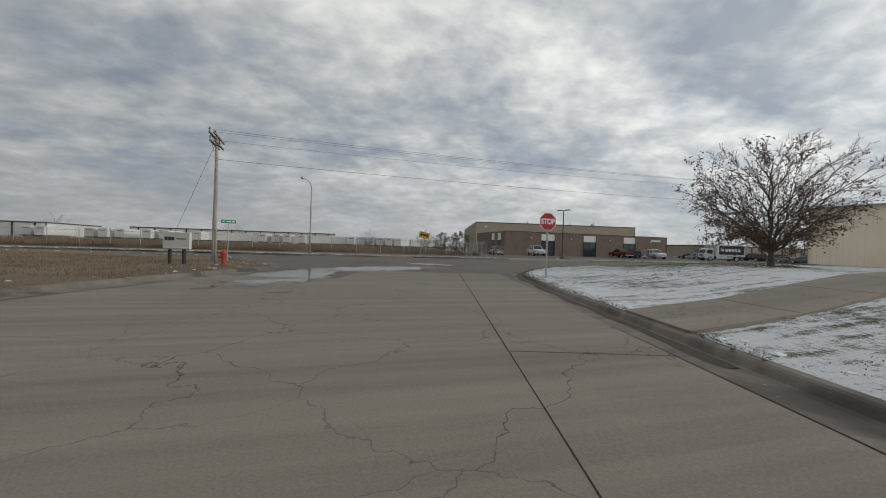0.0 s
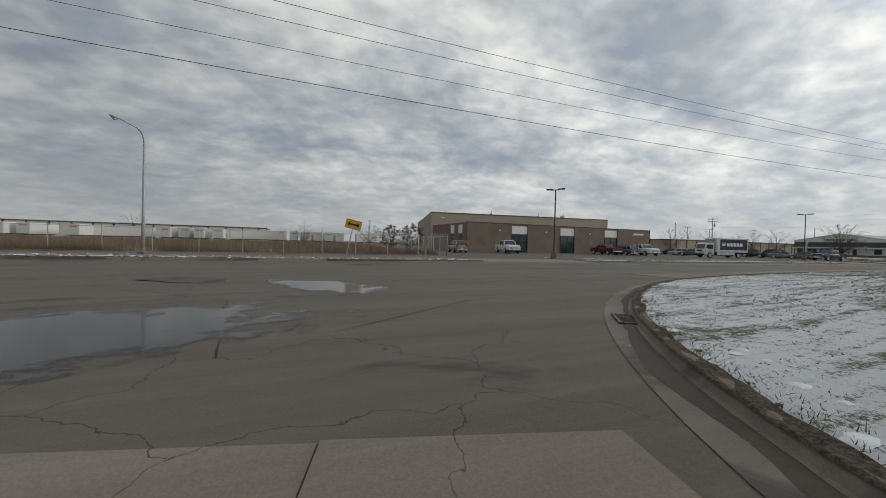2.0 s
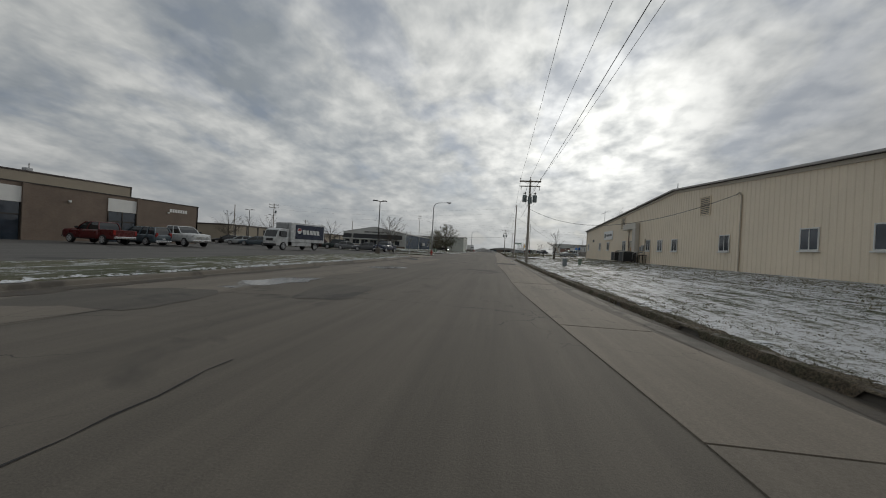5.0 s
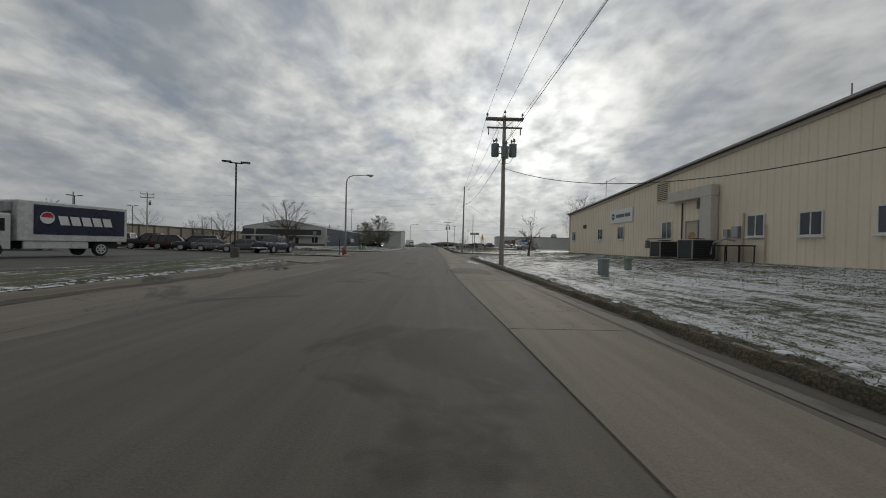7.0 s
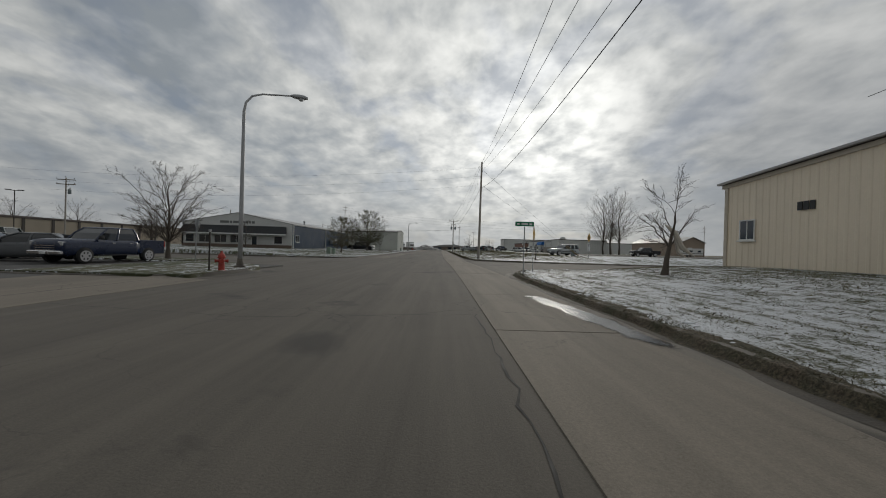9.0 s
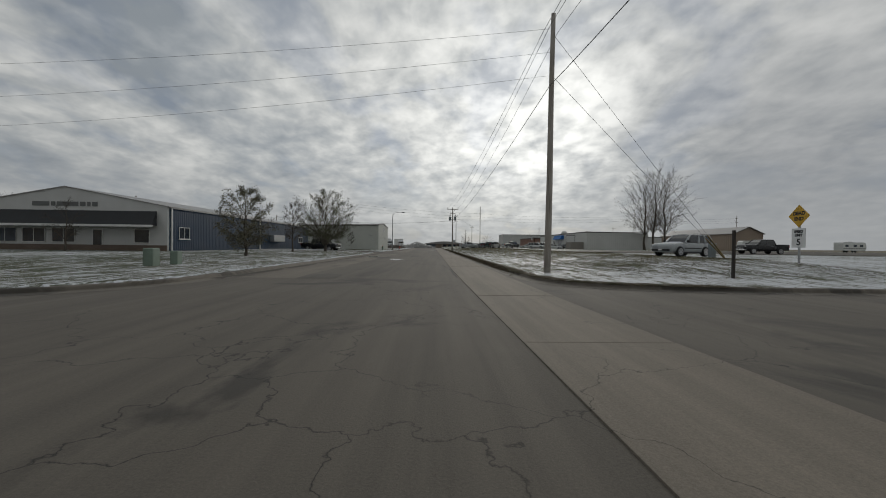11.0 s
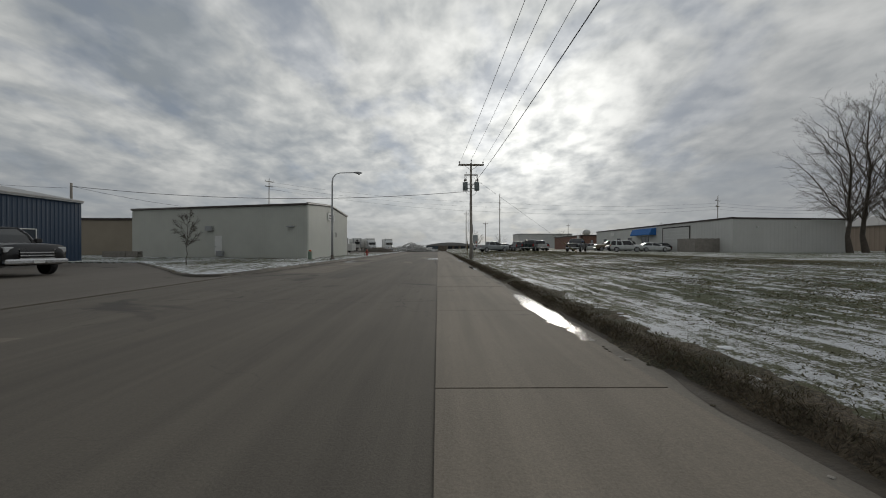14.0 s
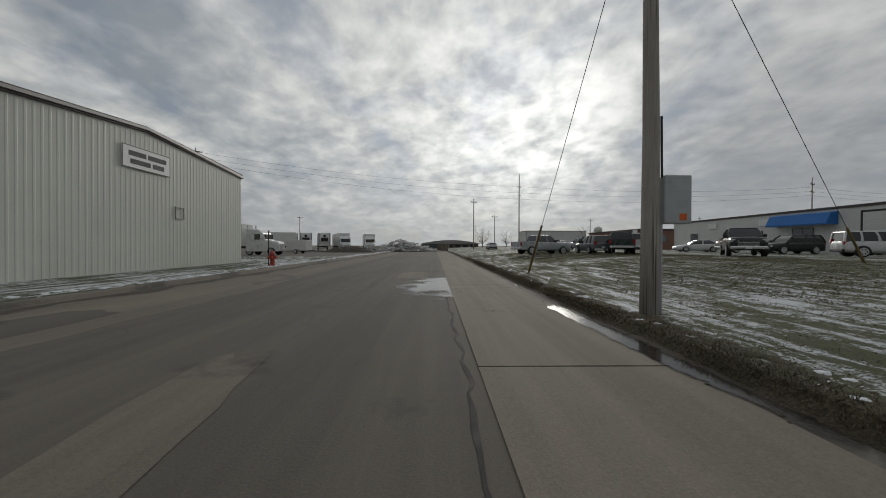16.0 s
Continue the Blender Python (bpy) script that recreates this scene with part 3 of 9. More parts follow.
def sheet(name, x0, x1, y0, y1, step, height, mat, label, category, keep=None):
    """A ground sheet as a grid over a box of the plan; keep() says which cells belong."""
    nx, ny = max(1, round((x1 - x0) / step)), max(1, round((y1 - y0) / step))
    vs = [(x0 + (x1 - x0) * i / nx, y0 + (y1 - y0) * j / ny) for j in range(ny + 1) for i in range(nx + 1)]
    m = Mesh()
    m.v = [(x, y, height(x, y)) for x, y in vs]
    for j in range(ny):
        for i in range(nx):
            a = j * (nx + 1) + i
            cx, cy = x0 + (x1 - x0) * (i + 0.5) / nx, y0 + (y1 - y0) * (j + 0.5) / ny
            if keep is None or keep(cx, cy):
                m.f.append((a, a + 1, a + nx + 2, a + nx + 1))
    # a low skirt closes the open rim of the sheet
    used = {}
    for f in m.f:
        for p, q in zip(f, f[1:] + f[:1]):
            used[(p, q)] = 1
    low_ = {}
    for p, q in [e for e in used if (e[1], e[0]) not in used]:
        for k in (p, q):
            if k not in low_:
                low_[k] = len(m.v)
                x, y, z = m.v[k]
                m.v += [(x, y, z), (x, y, z - 0.22)]
        m.f.append((low_[q], low_[p], low_[p] + 1, low_[q] + 1))
    return tagged(part(name, m, mat, smooth=True), label, category, kind="structure")


def side_line(line, off):
    out = []
    for i, (x, y) in enumerate(line):
        ax, ay = line[max(0, i - 1)]
        bx, by = line[min(len(line) - 1, i + 1)]
        d = math.hypot(bx - ax, by - ay)
        out.append((x - (by - ay) / d * off, y + (bx - ax) / d * off))
    return out


def strip(name, line_a, line_b, across, height_a, mat, label, category, rough=0.0, height=None):
    """A ground sheet lofted between two lines of equal count."""
    m = Mesh()
    n = across + 1
    for (ax, ay), (bx, by) in zip(line_a, line_b):
        for k in range(n):
            t = k / across
            t = t ** 1.6
            x, y = ax + (bx - ax) * t, ay + (by - ay) * t
            z = (height or gz)(x, y) if k else height_a(x, y)
            if rough and k:
                z += rough * noise.fractal(Vector((x * 1.7, y * 1.7, 0)), 1.0, 2.0, 4)
            m.v.append((x, y, z))
    for i in range(len(line_a) - 1):
        for k in range(across):
            a = i * n + k
            m.f.append((a, a + 1, a + n + 1, a + n))
    return tagged(part(name, m, mat, smooth=True), label, category, kind="structure")


def kerb(line, side, label, base=dip, top=0.15):
    """A cast kerb with a rounded nose and a gutter pan, along a line; side +1: the lawn lies to the left of the line."""
    line = resample(soften(line), 1.2)
    prof = [(0.55, 0.008), (0.10, 0.012), (0.03, 0.03), (0.0, 0.10), (-0.02, top - 0.02), (-0.06, top), (-0.18, top + 0.005), (-0.20, -0.25)]
    m = Mesh()
    n = len(prof)
    cols = [side_line(line, -side * off) for off, h in prof]
    for i in range(len(line)):
        z = base(*line[i])
        wob = 0.012 * noise.noise(Vector((line[i][0] * 0.8, line[i][1] * 0.8, 3)))
        for k, (off, h) in enumerate(prof):
            m.v.append((cols[k][i][0], cols[k][i][1], z + h + (wob if h > 0.02 else 0)))
    for i in range(len(line) - 1):
        for k in range(n - 1):
            a = i * n + k
            m.f.append((a, a + 1, a + n + 1, a + n))
    return tagged(part("kerb", m, KERB), label, "kerb", "street kerbs", "structure")


# the open country, one sheet out to the horizon
def country(x, y):
    d = math.hypot(x, y - 80)
    return -0.62 + 0.62 * ease((d - 260) / 240)


rings = [0.01, 60, 120, 180, 240, 300, 360, 420, 480, 560, 700, 1000, 1600, 2600, 4200]
gm = Mesh()
for r in rings:
    for k in range(48):
        a = 2 * math.pi * k / 48
        x, y = r * math.cos(a), 80 + r * math.sin(a)
        gm.v.append((x, y, country(x, y)))
for i in range(len(rings) - 1):
    for k in range(48):
        gm.f.append((i * 48 + k, i * 48 + (k + 1) % 48, (i + 1) * 48 + (k + 1) % 48, (i + 1) * 48 + k))
tagged(part("ground", gm, FIELD, smooth=True), "flat winter farmland of pale dead grass", "ground", kind="structure")

# roads
sheet("road", -13, 34, -60, 70, 1.0, lambda x, y: dip(x, y), ASPHALT, "worn patched asphalt and concrete street, damp in places", "road")
sheet("road", -13, 14, 70, 470, 2.0, lambda x, y: 0.0, ASPHALT, "worn asphalt street with faded tyre tracks", "road")
sheet("road", -45, -4, -170, -60, 3.0, lambda x, y: dip(x, y), ASPHALT, "asphalt street running on past the corner", "road")
sheet("road", 34, 110, -70, -25, 3.0, lambda x, y: dip(x, y), ASPHALT, "concrete side street behind the corner", "road")
sheet("road", 14, 120, 70, 90, 2.0, lambda x, y: 0.0, ASPHALT, "narrow side street between snowy lawns", "road")
sheet("road", -110, -13, 66, 85, 2.0, lambda x, y: 0.0, ASPHALT, "narrow side street beside the parking lot", "road")

# sloping aprons where the drives meet the street
for y0, y1 in ((-8.5, 2.6), (47.2, 57.8)):
    sheet("driveway", -13.4, -8.6, y0, y1, 0.8, lambda x, y: 0.008 + 0.094 * ease((-8.6 - x) / 1.8), CONCRETE, "sloping worn concrete apron of the parking lot's drive", "driveway")
# kerbs and lawns
K_SE, K_E2 = resample(soften(KERB_SE), 1.2), resample(soften(KERB_E2), 1.5)
kerb(KERB_SE, -1, "weathered concrete kerb edging the snowy corner lawn")
kerb(KERB_E2, -1, "weathered concrete kerb edging the snowy field")
kerb(KERB_NE, 1, "broken concrete kerb round the dead-grass corner")
kerb(KERB_W0, 1, "low concrete kerb beside the rubble verge")
kerb(KERB_W1, 1, "concrete kerb round the parking lot verge")
kerb(KERB_W2, 1, "concrete kerb round the small grass island")
kerb(KERB_W3, 1, "concrete kerb before the blue building's lawn")
kerb(KERB_W4, 1, "concrete kerb before the grey metal building")


def lawn_beside(name, line, side, depth, across, mat, label, rough=0.02, height=None):
    line = resample(soften(line), 0.9)
    near = side_line(line, side * 0.17)
    far = side_line(line, side * depth)
    return strip(name, near, far, across, lambda x, y: dip(x, y) + 0.14, mat, label, "lawn", rough, height)


def grid_lawn(name, poly, line, x0, x1, y0, y1, step, mat, label, inset=0.35):
    """The wide part of a lot, behind the strip that follows its kerb."""
    return sheet(name, x0, x1, y0, y1, step, lambda x, y: gz(x, y) - 0.025 + 0.015 * noise.noise(Vector((x * 0.6, y * 0.6, 0))), mat, label, "lawn",
                 lambda x, y: inside(x, y, poly) and dist_line(x, y, line) > step * 0.75)


lawn_beside("lawn", KERB_SE, -1, 5.0, 12, LAWN_SNOW, "mown lawn under thin patchy snow")
grid_lawn("lawn", POLY_SE, KERB_SE, 3, 120, -42, 74, 1.5, LAWN_SNOW, "mown lawn under thin patchy snow")
lawn_beside("lawn", KERB_E2, -1, 4.0, 12, LAWN_GREEN, "stubbly field with snow lying in the furrows")
grid_lawn("lawn", POLY_E2, KERB_E2, 3, 139, 86, 420, 2.5, LAWN_GREEN, "stubbly field with snow lying in the furrows")
GRAVEL_LOT = [(15.5, 131), (19, 123.5), (40, 120), (110, 116), (110, 186), (58, 158), (30, 144)]
sheet("gravel_lot", 14, 110, 114, 188, 0.8, lambda x, y: gz(x, y) + 0.03, DIRT, "worn brown gravel lot between the field and the barn", "gravel lot",
      lambda x, y: inside(x + 1.2 * noise.noise(Vector((x * 0.3, y * 0.3, 1))), y + 1.6 * noise.noise(Vector((x * 0.3, y * 0.3, 7))), GRAVEL_LOT))
lawn_beside("lawn", KERB_NE, 1, 4.0, 8, STRAW, "corner of dead brown grass with snow scraps")
grid_lawn("lawn", POLY_NE, KERB_NE, -25, 90, -160, -32, 2.0, STRAW, "corner of dead brown grass with snow scraps")
sheet("verge", -19.5, -9.2, -160, -8.5, 1.5, lambda x, y: 0.14 + 0.03 * noise.noise(Vector((x, y, 0))), GRAVEL, "gravelly verge with snow scraps before the fence", "verge",
      lambda x, y: x < -9.4 - max(0, (-16 - y) * 0.135))
sheet("field", -160, -19, -160, -8.5, 3.0, lambda x, y: 0.18 + 0.08 * noise.noise(Vector((x * 0.3, y * 0.3, 0))), STRAW, "fenced field of tall dead grass", "field")
sheet("parking_lot", -70, -9.8, -8.5, 67.4, 1.5, lambda x, y: 0.075 + 0.03 * ease((-10 - x) / 5), LOT, "dark worn asphalt parking lot", "parking lot",
      lambda x, y: not (x > -15.5 and 2 < y < 48))
sheet("verge", -15.6, -9.45, 1.8, 48.4, 0.35, lambda x, y: 0.17 + 0.05 * ease(min(-9.4 - x, x + 15.6) / 2.0) + 0.02 * noise.fractal(Vector((x * 2, y * 2, 0)), 1, 2, 3), LAWN_THIN,
      "grass verge streaked with snow beside the street", "lawn", lambda x, y: inside(x, y, KERB_W1) and dist_line(x, y, KERB_W1) > 0.7)
lawn_beside("verge", KERB_W1, 1, 1.5, 6, LAWN_THIN, "edge of the grass verge behind its kerb", 0.012, lambda x, y: 0.175 + 0.05 * ease(min(-9.4 - x, x + 15.6) / 2.0))
sheet("verge", -20, -9.45, 57.3, 66.6, 0.5, lambda x, y: 0.11 + 0.06 * ease((x + 16.2) / 1.2) + 0.04 * ease((-9.4 - x) / 2.0) + 0.02 * noise.fractal(Vector((x * 2, y * 2, 0)), 1, 2, 3), LAWN_THIN,
      "small grass island at the street corner", "lawn", lambda x, y: x > -16.2 and (inside(x, y, KERB_W2) or x < -13 and y < 66))
sheet("verge", -60, -17.5, 69.6, 73.6, 0.8, lambda x, y: 0.09 + 0.02 * noise.fractal(Vector((x, y, 0)), 1, 2, 3), LAWN_THIN, "grass strip between the lot and the side street", "lawn")
sheet("lawn", -70, -9.45, 83.4, 141.4, 0.7, lambda x, y: gz(x, y) + 0.02 * noise.fractal(Vector((x, y, 0)), 1, 2, 3), LAWN_WEST, "lawn with snow streaks before the blue building", "lawn",
      lambda x, y: inside(x, y, KERB_W3 + [(-90, 141.0)]) and dist_line(x, y, KERB_W3) > 0.8)
lawn_beside("lawn", KERB_W3, 1, 1.7, 6, LAWN_WEST, "edge of the lawn before the blue building", 0.012)
sheet("driveway", -60, -9.3, 130.0, 158.0, 1.5, lambda x, y: 0.03 + 0.05 * ease((-9.3 - x) / 6), GRAVEL, "muddy gravel driveway between the buildings", "driveway")
sheet("lawn", -60, -9.4, 142, 200, 0.6, lambda x, y: 0.17 + 0.02 * noise.fractal(Vector((x, y, 0)), 1, 2, 3), LAWN_WEST, "patchy lawn with snow beside the grey building", "lawn",
      lambda x, y: inside(x, y, KERB_W4 + [(-60, 240), (-60, 156.5)]) and dist_line(x, y, KERB_W4) > 0.7)
lawn_beside("lawn", KERB_W4, 1, 1.5, 6, LAWN_WEST, "edge of the patchy lawn beside the grey building", 0.012, lambda x, y: 0.175)
sheet("yard", -120, -9.2, 200, 420, 5.0, lambda x, y: 0.08, GRAVEL, "muddy truck yard", "yard")
sheet("field", -160, -60, -8.5, 420, 6.0, lambda x, y: -0.05, GRAVEL, "bare ground behind the buildings", "ground")



# ---- buildings ----
def wall_frame(p0, p1, z=0.0):
    """Local x along the wall, y outwards (to the left of p0 to p1), z up."""
    a, b = Vector((*p0, z)), Vector((*p1, z))
    d = (b - a).normalized()
    m = Matrix((d, Vector((-d.y, d.x, 0)), Vector((0, 0, 1)))).transposed().to_4x4()
    return Matrix.Translation(a) @ m, (b - a).length


def hang(ob, parent, m):
    ob.parent = parent
    ob.matrix_local = parent.matrix_world.inverted() @ m
    return ob


def ribbed(length, top, rib=0.305, depth=0.03, base=0.0, thick=0.22):
    """A ribbed metal wall; top(s) is its height along the wall."""
    m = Mesh()
    cuts = [0.0]
    s = 0.0
    while s < length - rib:
        cuts += [s + rib * 0.42, s + rib * 0.52, s + rib * 0.76, s + rib * 0.86]
        s += rib
    cuts.append(length)
    n = len(cuts)
    for k, s in enumerate(cuts):
        out = depth if 0 < k < n - 1 and (k - 1) % 4 in (1, 2) else 0.0
        m.v += [(s, out, base), (s, out, top(s)), (s, -thick, base), (s, -thick, top(s))]
    for k in range(n - 1):
        a, b = 4 * k, 4 * k + 4
        m.f += [(a, b, b + 1, a + 1), (a + 2, a + 3, b + 3, b + 2), (a + 1, b + 1, b + 3, a + 3), (a, a + 2, b + 2, b)]
    m.f += [(0, 1, 3, 2), (4 * n - 4, 4 * n - 2, 4 * n - 1, 4 * n - 3)]
    return m


def slab_wall(length, top, base=0.0, thick=0.25, cuts=None):
    m = Mesh()
    cuts = cuts or [0, length]
    for s in cuts:
        m.v += [(s, 0, base), (s, 0, top(s)), (s, -thick, base), (s, -thick, top(s))]
    n = len(cuts)
    for k in range(n - 1):
        a, b = 4 * k, 4 * k + 4
        m.f += [(a, b, b + 1, a + 1), (a + 2, a + 3, b + 3, b + 2), (a + 1, b + 1, b + 3, a + 3), (a, a + 2, b + 2, b)]
    m.f += [(0, 1, 3, 2), (4 * n - 4, 4 * n - 2, 4 * n - 1, 4 * n - 3)]
    return m


def window_in(house, frame_m, s, z, w, h, trim=None, panes=2, sill=True, depth=0.05, name="window"):
    """A window set on a wall: frame, panes with a meeting rail, sill."""
    trim = trim or WHITE
    b = 0.06
    f = Mesh()
    f.box(-w / 2, -w / 2 + b, 0, depth, 0, h, 0.008).box(w / 2 - b, w / 2, 0, depth, 0, h, 0.008)
    f.box(-w / 2 + b, w / 2 - b, 0, depth, 0, b, 0.008).box(-w / 2 + b, w / 2 - b, 0, depth, h - b, h, 0.008)
    for k in range(1, panes):
        x = -w / 2 + w * k / panes
        f.box(x - 0.025, x + 0.025, 0, depth * 0.8, b, h - b)
    win = part(name, f, trim)
    hang(win, house, frame_m @ Matrix.Translation((s, 0.032, z)))
    for k in range(panes):
        x0, x1 = -w / 2 + b + (w - 2 * b) * k / panes + 0.01, -w / 2 + b + (w - 2 * b) * (k + 1) / panes - 0.01
        part("pane", Mesh().box(x0, x1, 0.004, 0.018 + 0.006 * k, b, h - b), WINDOW, win)
    if sill:
        part("sill", Mesh().box(-w / 2 - 0.06, w / 2 + 0.06, 0, depth + 0.06, -0.07, -0.005, 0.01), trim, win)
    return win


def on_wall(house, frame_m, name, mesh, mat, s=0.0, z=0.0, out=0.0, label=""):
    ob = part(name, mesh, mat, label=label)
    return hang(ob, house, frame_m @ Matrix.Translation((s, out, z)))


def bars(widths, height, depth=0.012, gap=0.35):
    """A line of unreadable writing: one bar for each word."""
    m = Mesh()
    x = 0.0
    for w in widths:
        m.box(x, x + w, 0, depth, 0, height)
        x += w + gap * height
    return m, x - gap * height


def louvre(house, fm, s, z, w, h, mat, label):
    f = Mesh()
    f.box(-w / 2, -w / 2 + 0.05, 0, 0.05, 0, h).box(w / 2 - 0.05, w / 2, 0, 0.05, 0, h).box(-w / 2, w / 2, 0, 0.05, h, h + 0.05).box(-w / 2, w / 2, 0, 0.05, -0.05, 0)
    v = on_wall(house, fm, "vent", f, mat, s, z, 0.03, label)
    # black sheet on the uncut wall, standing for the shade between the slats
    part("opening", Mesh().box(-w / 2 + 0.05, w / 2 - 0.05, -0.01, 0.004, 0, h), BLACK, v)
    k = max(4, int(h / 0.125))
    for i in range(k):
        q = Mesh().box(-w / 2 + 0.05, w / 2 - 0.05, -0.004, 0.004, -0.042, 0.042)
        o = part("slat", q, mat, v)
        o.matrix_local = Matrix.Translation((0, 0.025, h * (i + 0.5) / k)) @ Matrix.Rotation(radians(-38), 4, "X")
    return v


def gable_roof(house, pts, ridge, mat, over=0.35, thick=0.16, name="roof"):
    """Two sloping slabs; pts: eave line a0-a1, ridge line r0-r1, eave line b0-b1, as points in the world."""
    a0, a1, r0, r1, b0, b1 = [Vector(p) for p in pts]
    m = Mesh()
    for e0, e1 in ((a0, a1), (b0, b1)):
        o0, o1 = e0 + (e0 - r0).normalized() * over, e1 + (e1 - r1).normalized() * over
        q = [o0, o1, r1, r0]
        top = [p + Vector((0, 0, thick)) for p in q]
        m.add(q + top, [(0, 1, 2, 3), (7, 6, 5, 4), (0, 4, 5, 1), (1, 5, 6, 2), (2, 6, 7, 3), (3, 7, 4, 0)])
    ob = part(name, m, mat)
    return hang(ob, house, Matrix.Identity(4))


# -- long tan metal building on the corner lot --
TB = 0.62                                  # foot of its walls
tan_house = thing("metal_building", Matrix.Translation((14.8, 35, TB)), "long tan ribbed metal building with a low gable", "building")
fm, L = wall_frame((14.8, 4.5), (14.8, 64.0))
RIDGE = 33.5 - 4.5


def tan_top(s):
    return 7.0 - (RIDGE - s) * 0.070 if s < RIDGE else 7.0 - (s - RIDGE) * 0.061


on_wall(tan_house, fm, "wall", ribbed(L, tan_top, 0.38, 0.022, TB), TAN_METAL)
for p0, p1, t0, t1 in (((60, 4.5), (14.8, 4.5), tan_top(0), tan_top(0)), ((14.8, 64), (60, 64), tan_top(L), tan_top(L))):
    f2, l2 = wall_frame(p0, p1)
    hang(part("wall", ribbed(l2, lambda s: t0, 0.38, 0.022, TB), TAN_METAL), tan_house, f2)
f2, l2 = wall_frame((60, 64), (60, 4.5))
hang(part("wall", slab_wall(l2, lambda s: 5.1, TB), TAN_METAL), tan_house, f2)
z0, z1 = tan_top(0), tan_top(L)
gable_roof(tan_house, [(14.5, 4.5, z0), (60.3, 4.5, z0), (14.5, 33.5, 7.02), (60.3, 33.5, 7.02), (14.5, 64, z1), (60.3, 64, z1)], None, ROOF_GREY, 0.3, 0.10)
# barge board and dark rake edge along the gable
for (a, b) in ((4.4, 33.5), (33.5, 64.2)):
    za, zb = tan_top(a - 4.5), tan_top(b - 4.5)
    r = Mesh()
    for lo, hi, out in ((-0.20, -0.02, 0.09),):
        r.add([(14.8 - out, a, za + lo), (14.8 - out, b, zb + lo), (14.8 - out, b, zb + hi), (14.8 - out, a, za + hi), (14.82, a, za + lo), (14.82, b, zb + lo), (14.82, b, zb + hi), (14.82, a, za + hi)],
              [(0, 1, 2, 3), (4, 7, 6, 5), (0, 3, 7, 4), (1, 5, 6, 2), (0, 4, 5, 1), (3, 2, 6, 7)])
    hang(part("barge_board", r, TRIM_TAN, label="pale tan barge board"), tan_house, Matrix.Identity(4))
    r = Mesh()
    r.add([(14.62, a, za), (14.62, b, zb), (14.62, b, zb + 0.14), (14.62, a, za + 0.14), (14.82, a, za), (14.82, b, zb), (14.82, b, zb + 0.14), (14.82, a, za + 0.14)],
          [(0, 1, 2, 3), (4, 7, 6, 5), (0, 3, 7, 4), (1, 5, 6, 2), (0, 4, 5, 1), (3, 2, 6, 7)])
    hang(part("rake_trim", r, ROOF_DARK, label="dark brown roof edge"), tan_house, Matrix.Identity(4))
on_wall(tan_house, fm, "corner_trim", Mesh().box(L - 0.18, L + 0.03, 0.0, 0.06, TB, z1 - 0.15), TRIM_TAN)
on_wall(tan_house, fm, "footing", Mesh().box(0, L, 0.0, 0.05, TB - 0.5, TB + 0.16), KERB, label="pale concrete footing")
for y, zz, w, h in ((26.35, 2.1, 1.1, 1.05), (19.7, 2.15, 1.1, 1.05), (16.1, 2.15, 1.1, 1.05), (33.2, 2.1, 1.0, 1.0), (36.0, 2.1, 1.0, 1.0), (38.65, 2.12, 1.0, 1.05), (45.6, 2.15, 1.1, 1.1),
                    (51.9, 2.2, 1.05, 1.05), (55.8, 2.2, 1.0, 1.0), (62.5, 2.2, 0.95, 1.0), (10.5, 2.2, 1.1, 1.05)):
    window_in(tan_house, fm, y - 4.5, zz, w, h)
louvre(tan_house, fm, 28.8 - 4.5, 4.6, 1.3, 1.25, TAN_METAL, "tan louvred gable vent")
louvre(tan_house, fm, 46.15 - 4.5, 4.6, 1.35, 1.25, TAN_METAL, "tan louvred gable vent")
louvre(tan_house, fm, 42.4 - 4.5, 3.85, 0.7, 0.40, GREY_DUCT, "small grey wall grille")
louvre(tan_house, fm, 42.0 - 4.5, 2.32, 0.65, 0.40, GREY_DUCT, "small grey wall grille")
door = on_wall(tan_house, fm, "door", Mesh().box(-0.5, 0.5, 0, 0.05, 0, 2.05, 0.01), TRIM_TAN, 43.1 - 4.5, TB + 0.40, 0.035, "tan steel door with an orange stain")
part("door_frame", Mesh().box(-0.58, -0.5, 0, 0.08, 0, 2.13).box(0.5, 0.58, 0, 0.08, 0, 2.13).box(-0.5, 0.5, 0, 0.08, 2.05, 2.13), GREY_DUCT, door)
part("stain", Mesh().prism([(-0.34, 0.62), (0.30, 0.60), (0.33, 1.05), (0.22, 1.42), (-0.08, 1.50), (-0.33, 1.36)], "y", 0.05, 0.054), RUST_STAIN, door, "faded orange paint stain")
on_wall(tan_house, fm, "conduit", Mesh().tube([(44.04 - 4.5, 0.07, 1.0), (44.04 - 4.5, 0.07, 4.2), (44.04 - 4.5, 0.02, 4.25)], 0.04, 8), RUST, label="rust-brown pipe beside the door")
on_wall(tan_house, fm, "pipe", Mesh().tube([(44.04 - 4.5, 0.09, 1.95), (45.2 - 4.5, 0.09, 1.95), (45.2 - 4.5, 0.3, 1.8)], 0.03, 6), TANK)
on_wall(tan_house, fm, "duct", Mesh().box(36.55, 40.45, 0.04, 0.45, 4.35, 4.98, 0.03).box(36.55, 37.45, 0.04, 0.45, 1.5, 4.35, 0.03), PALE_DUCT, label="wide grey sheet-metal air duct")
on_wall(tan_house, fm, "conduit", Mesh().tube([(24.8 - 4.5, 0.06, TB), (24.8 - 4.5, 0.06, 5.4), (24.95 - 4.5, 0.12, 5.6), (25.2 - 4.5, 0.12, 5.5)], 0.045, 8), TRIM_TAN, label="tan service mast with a weather head")
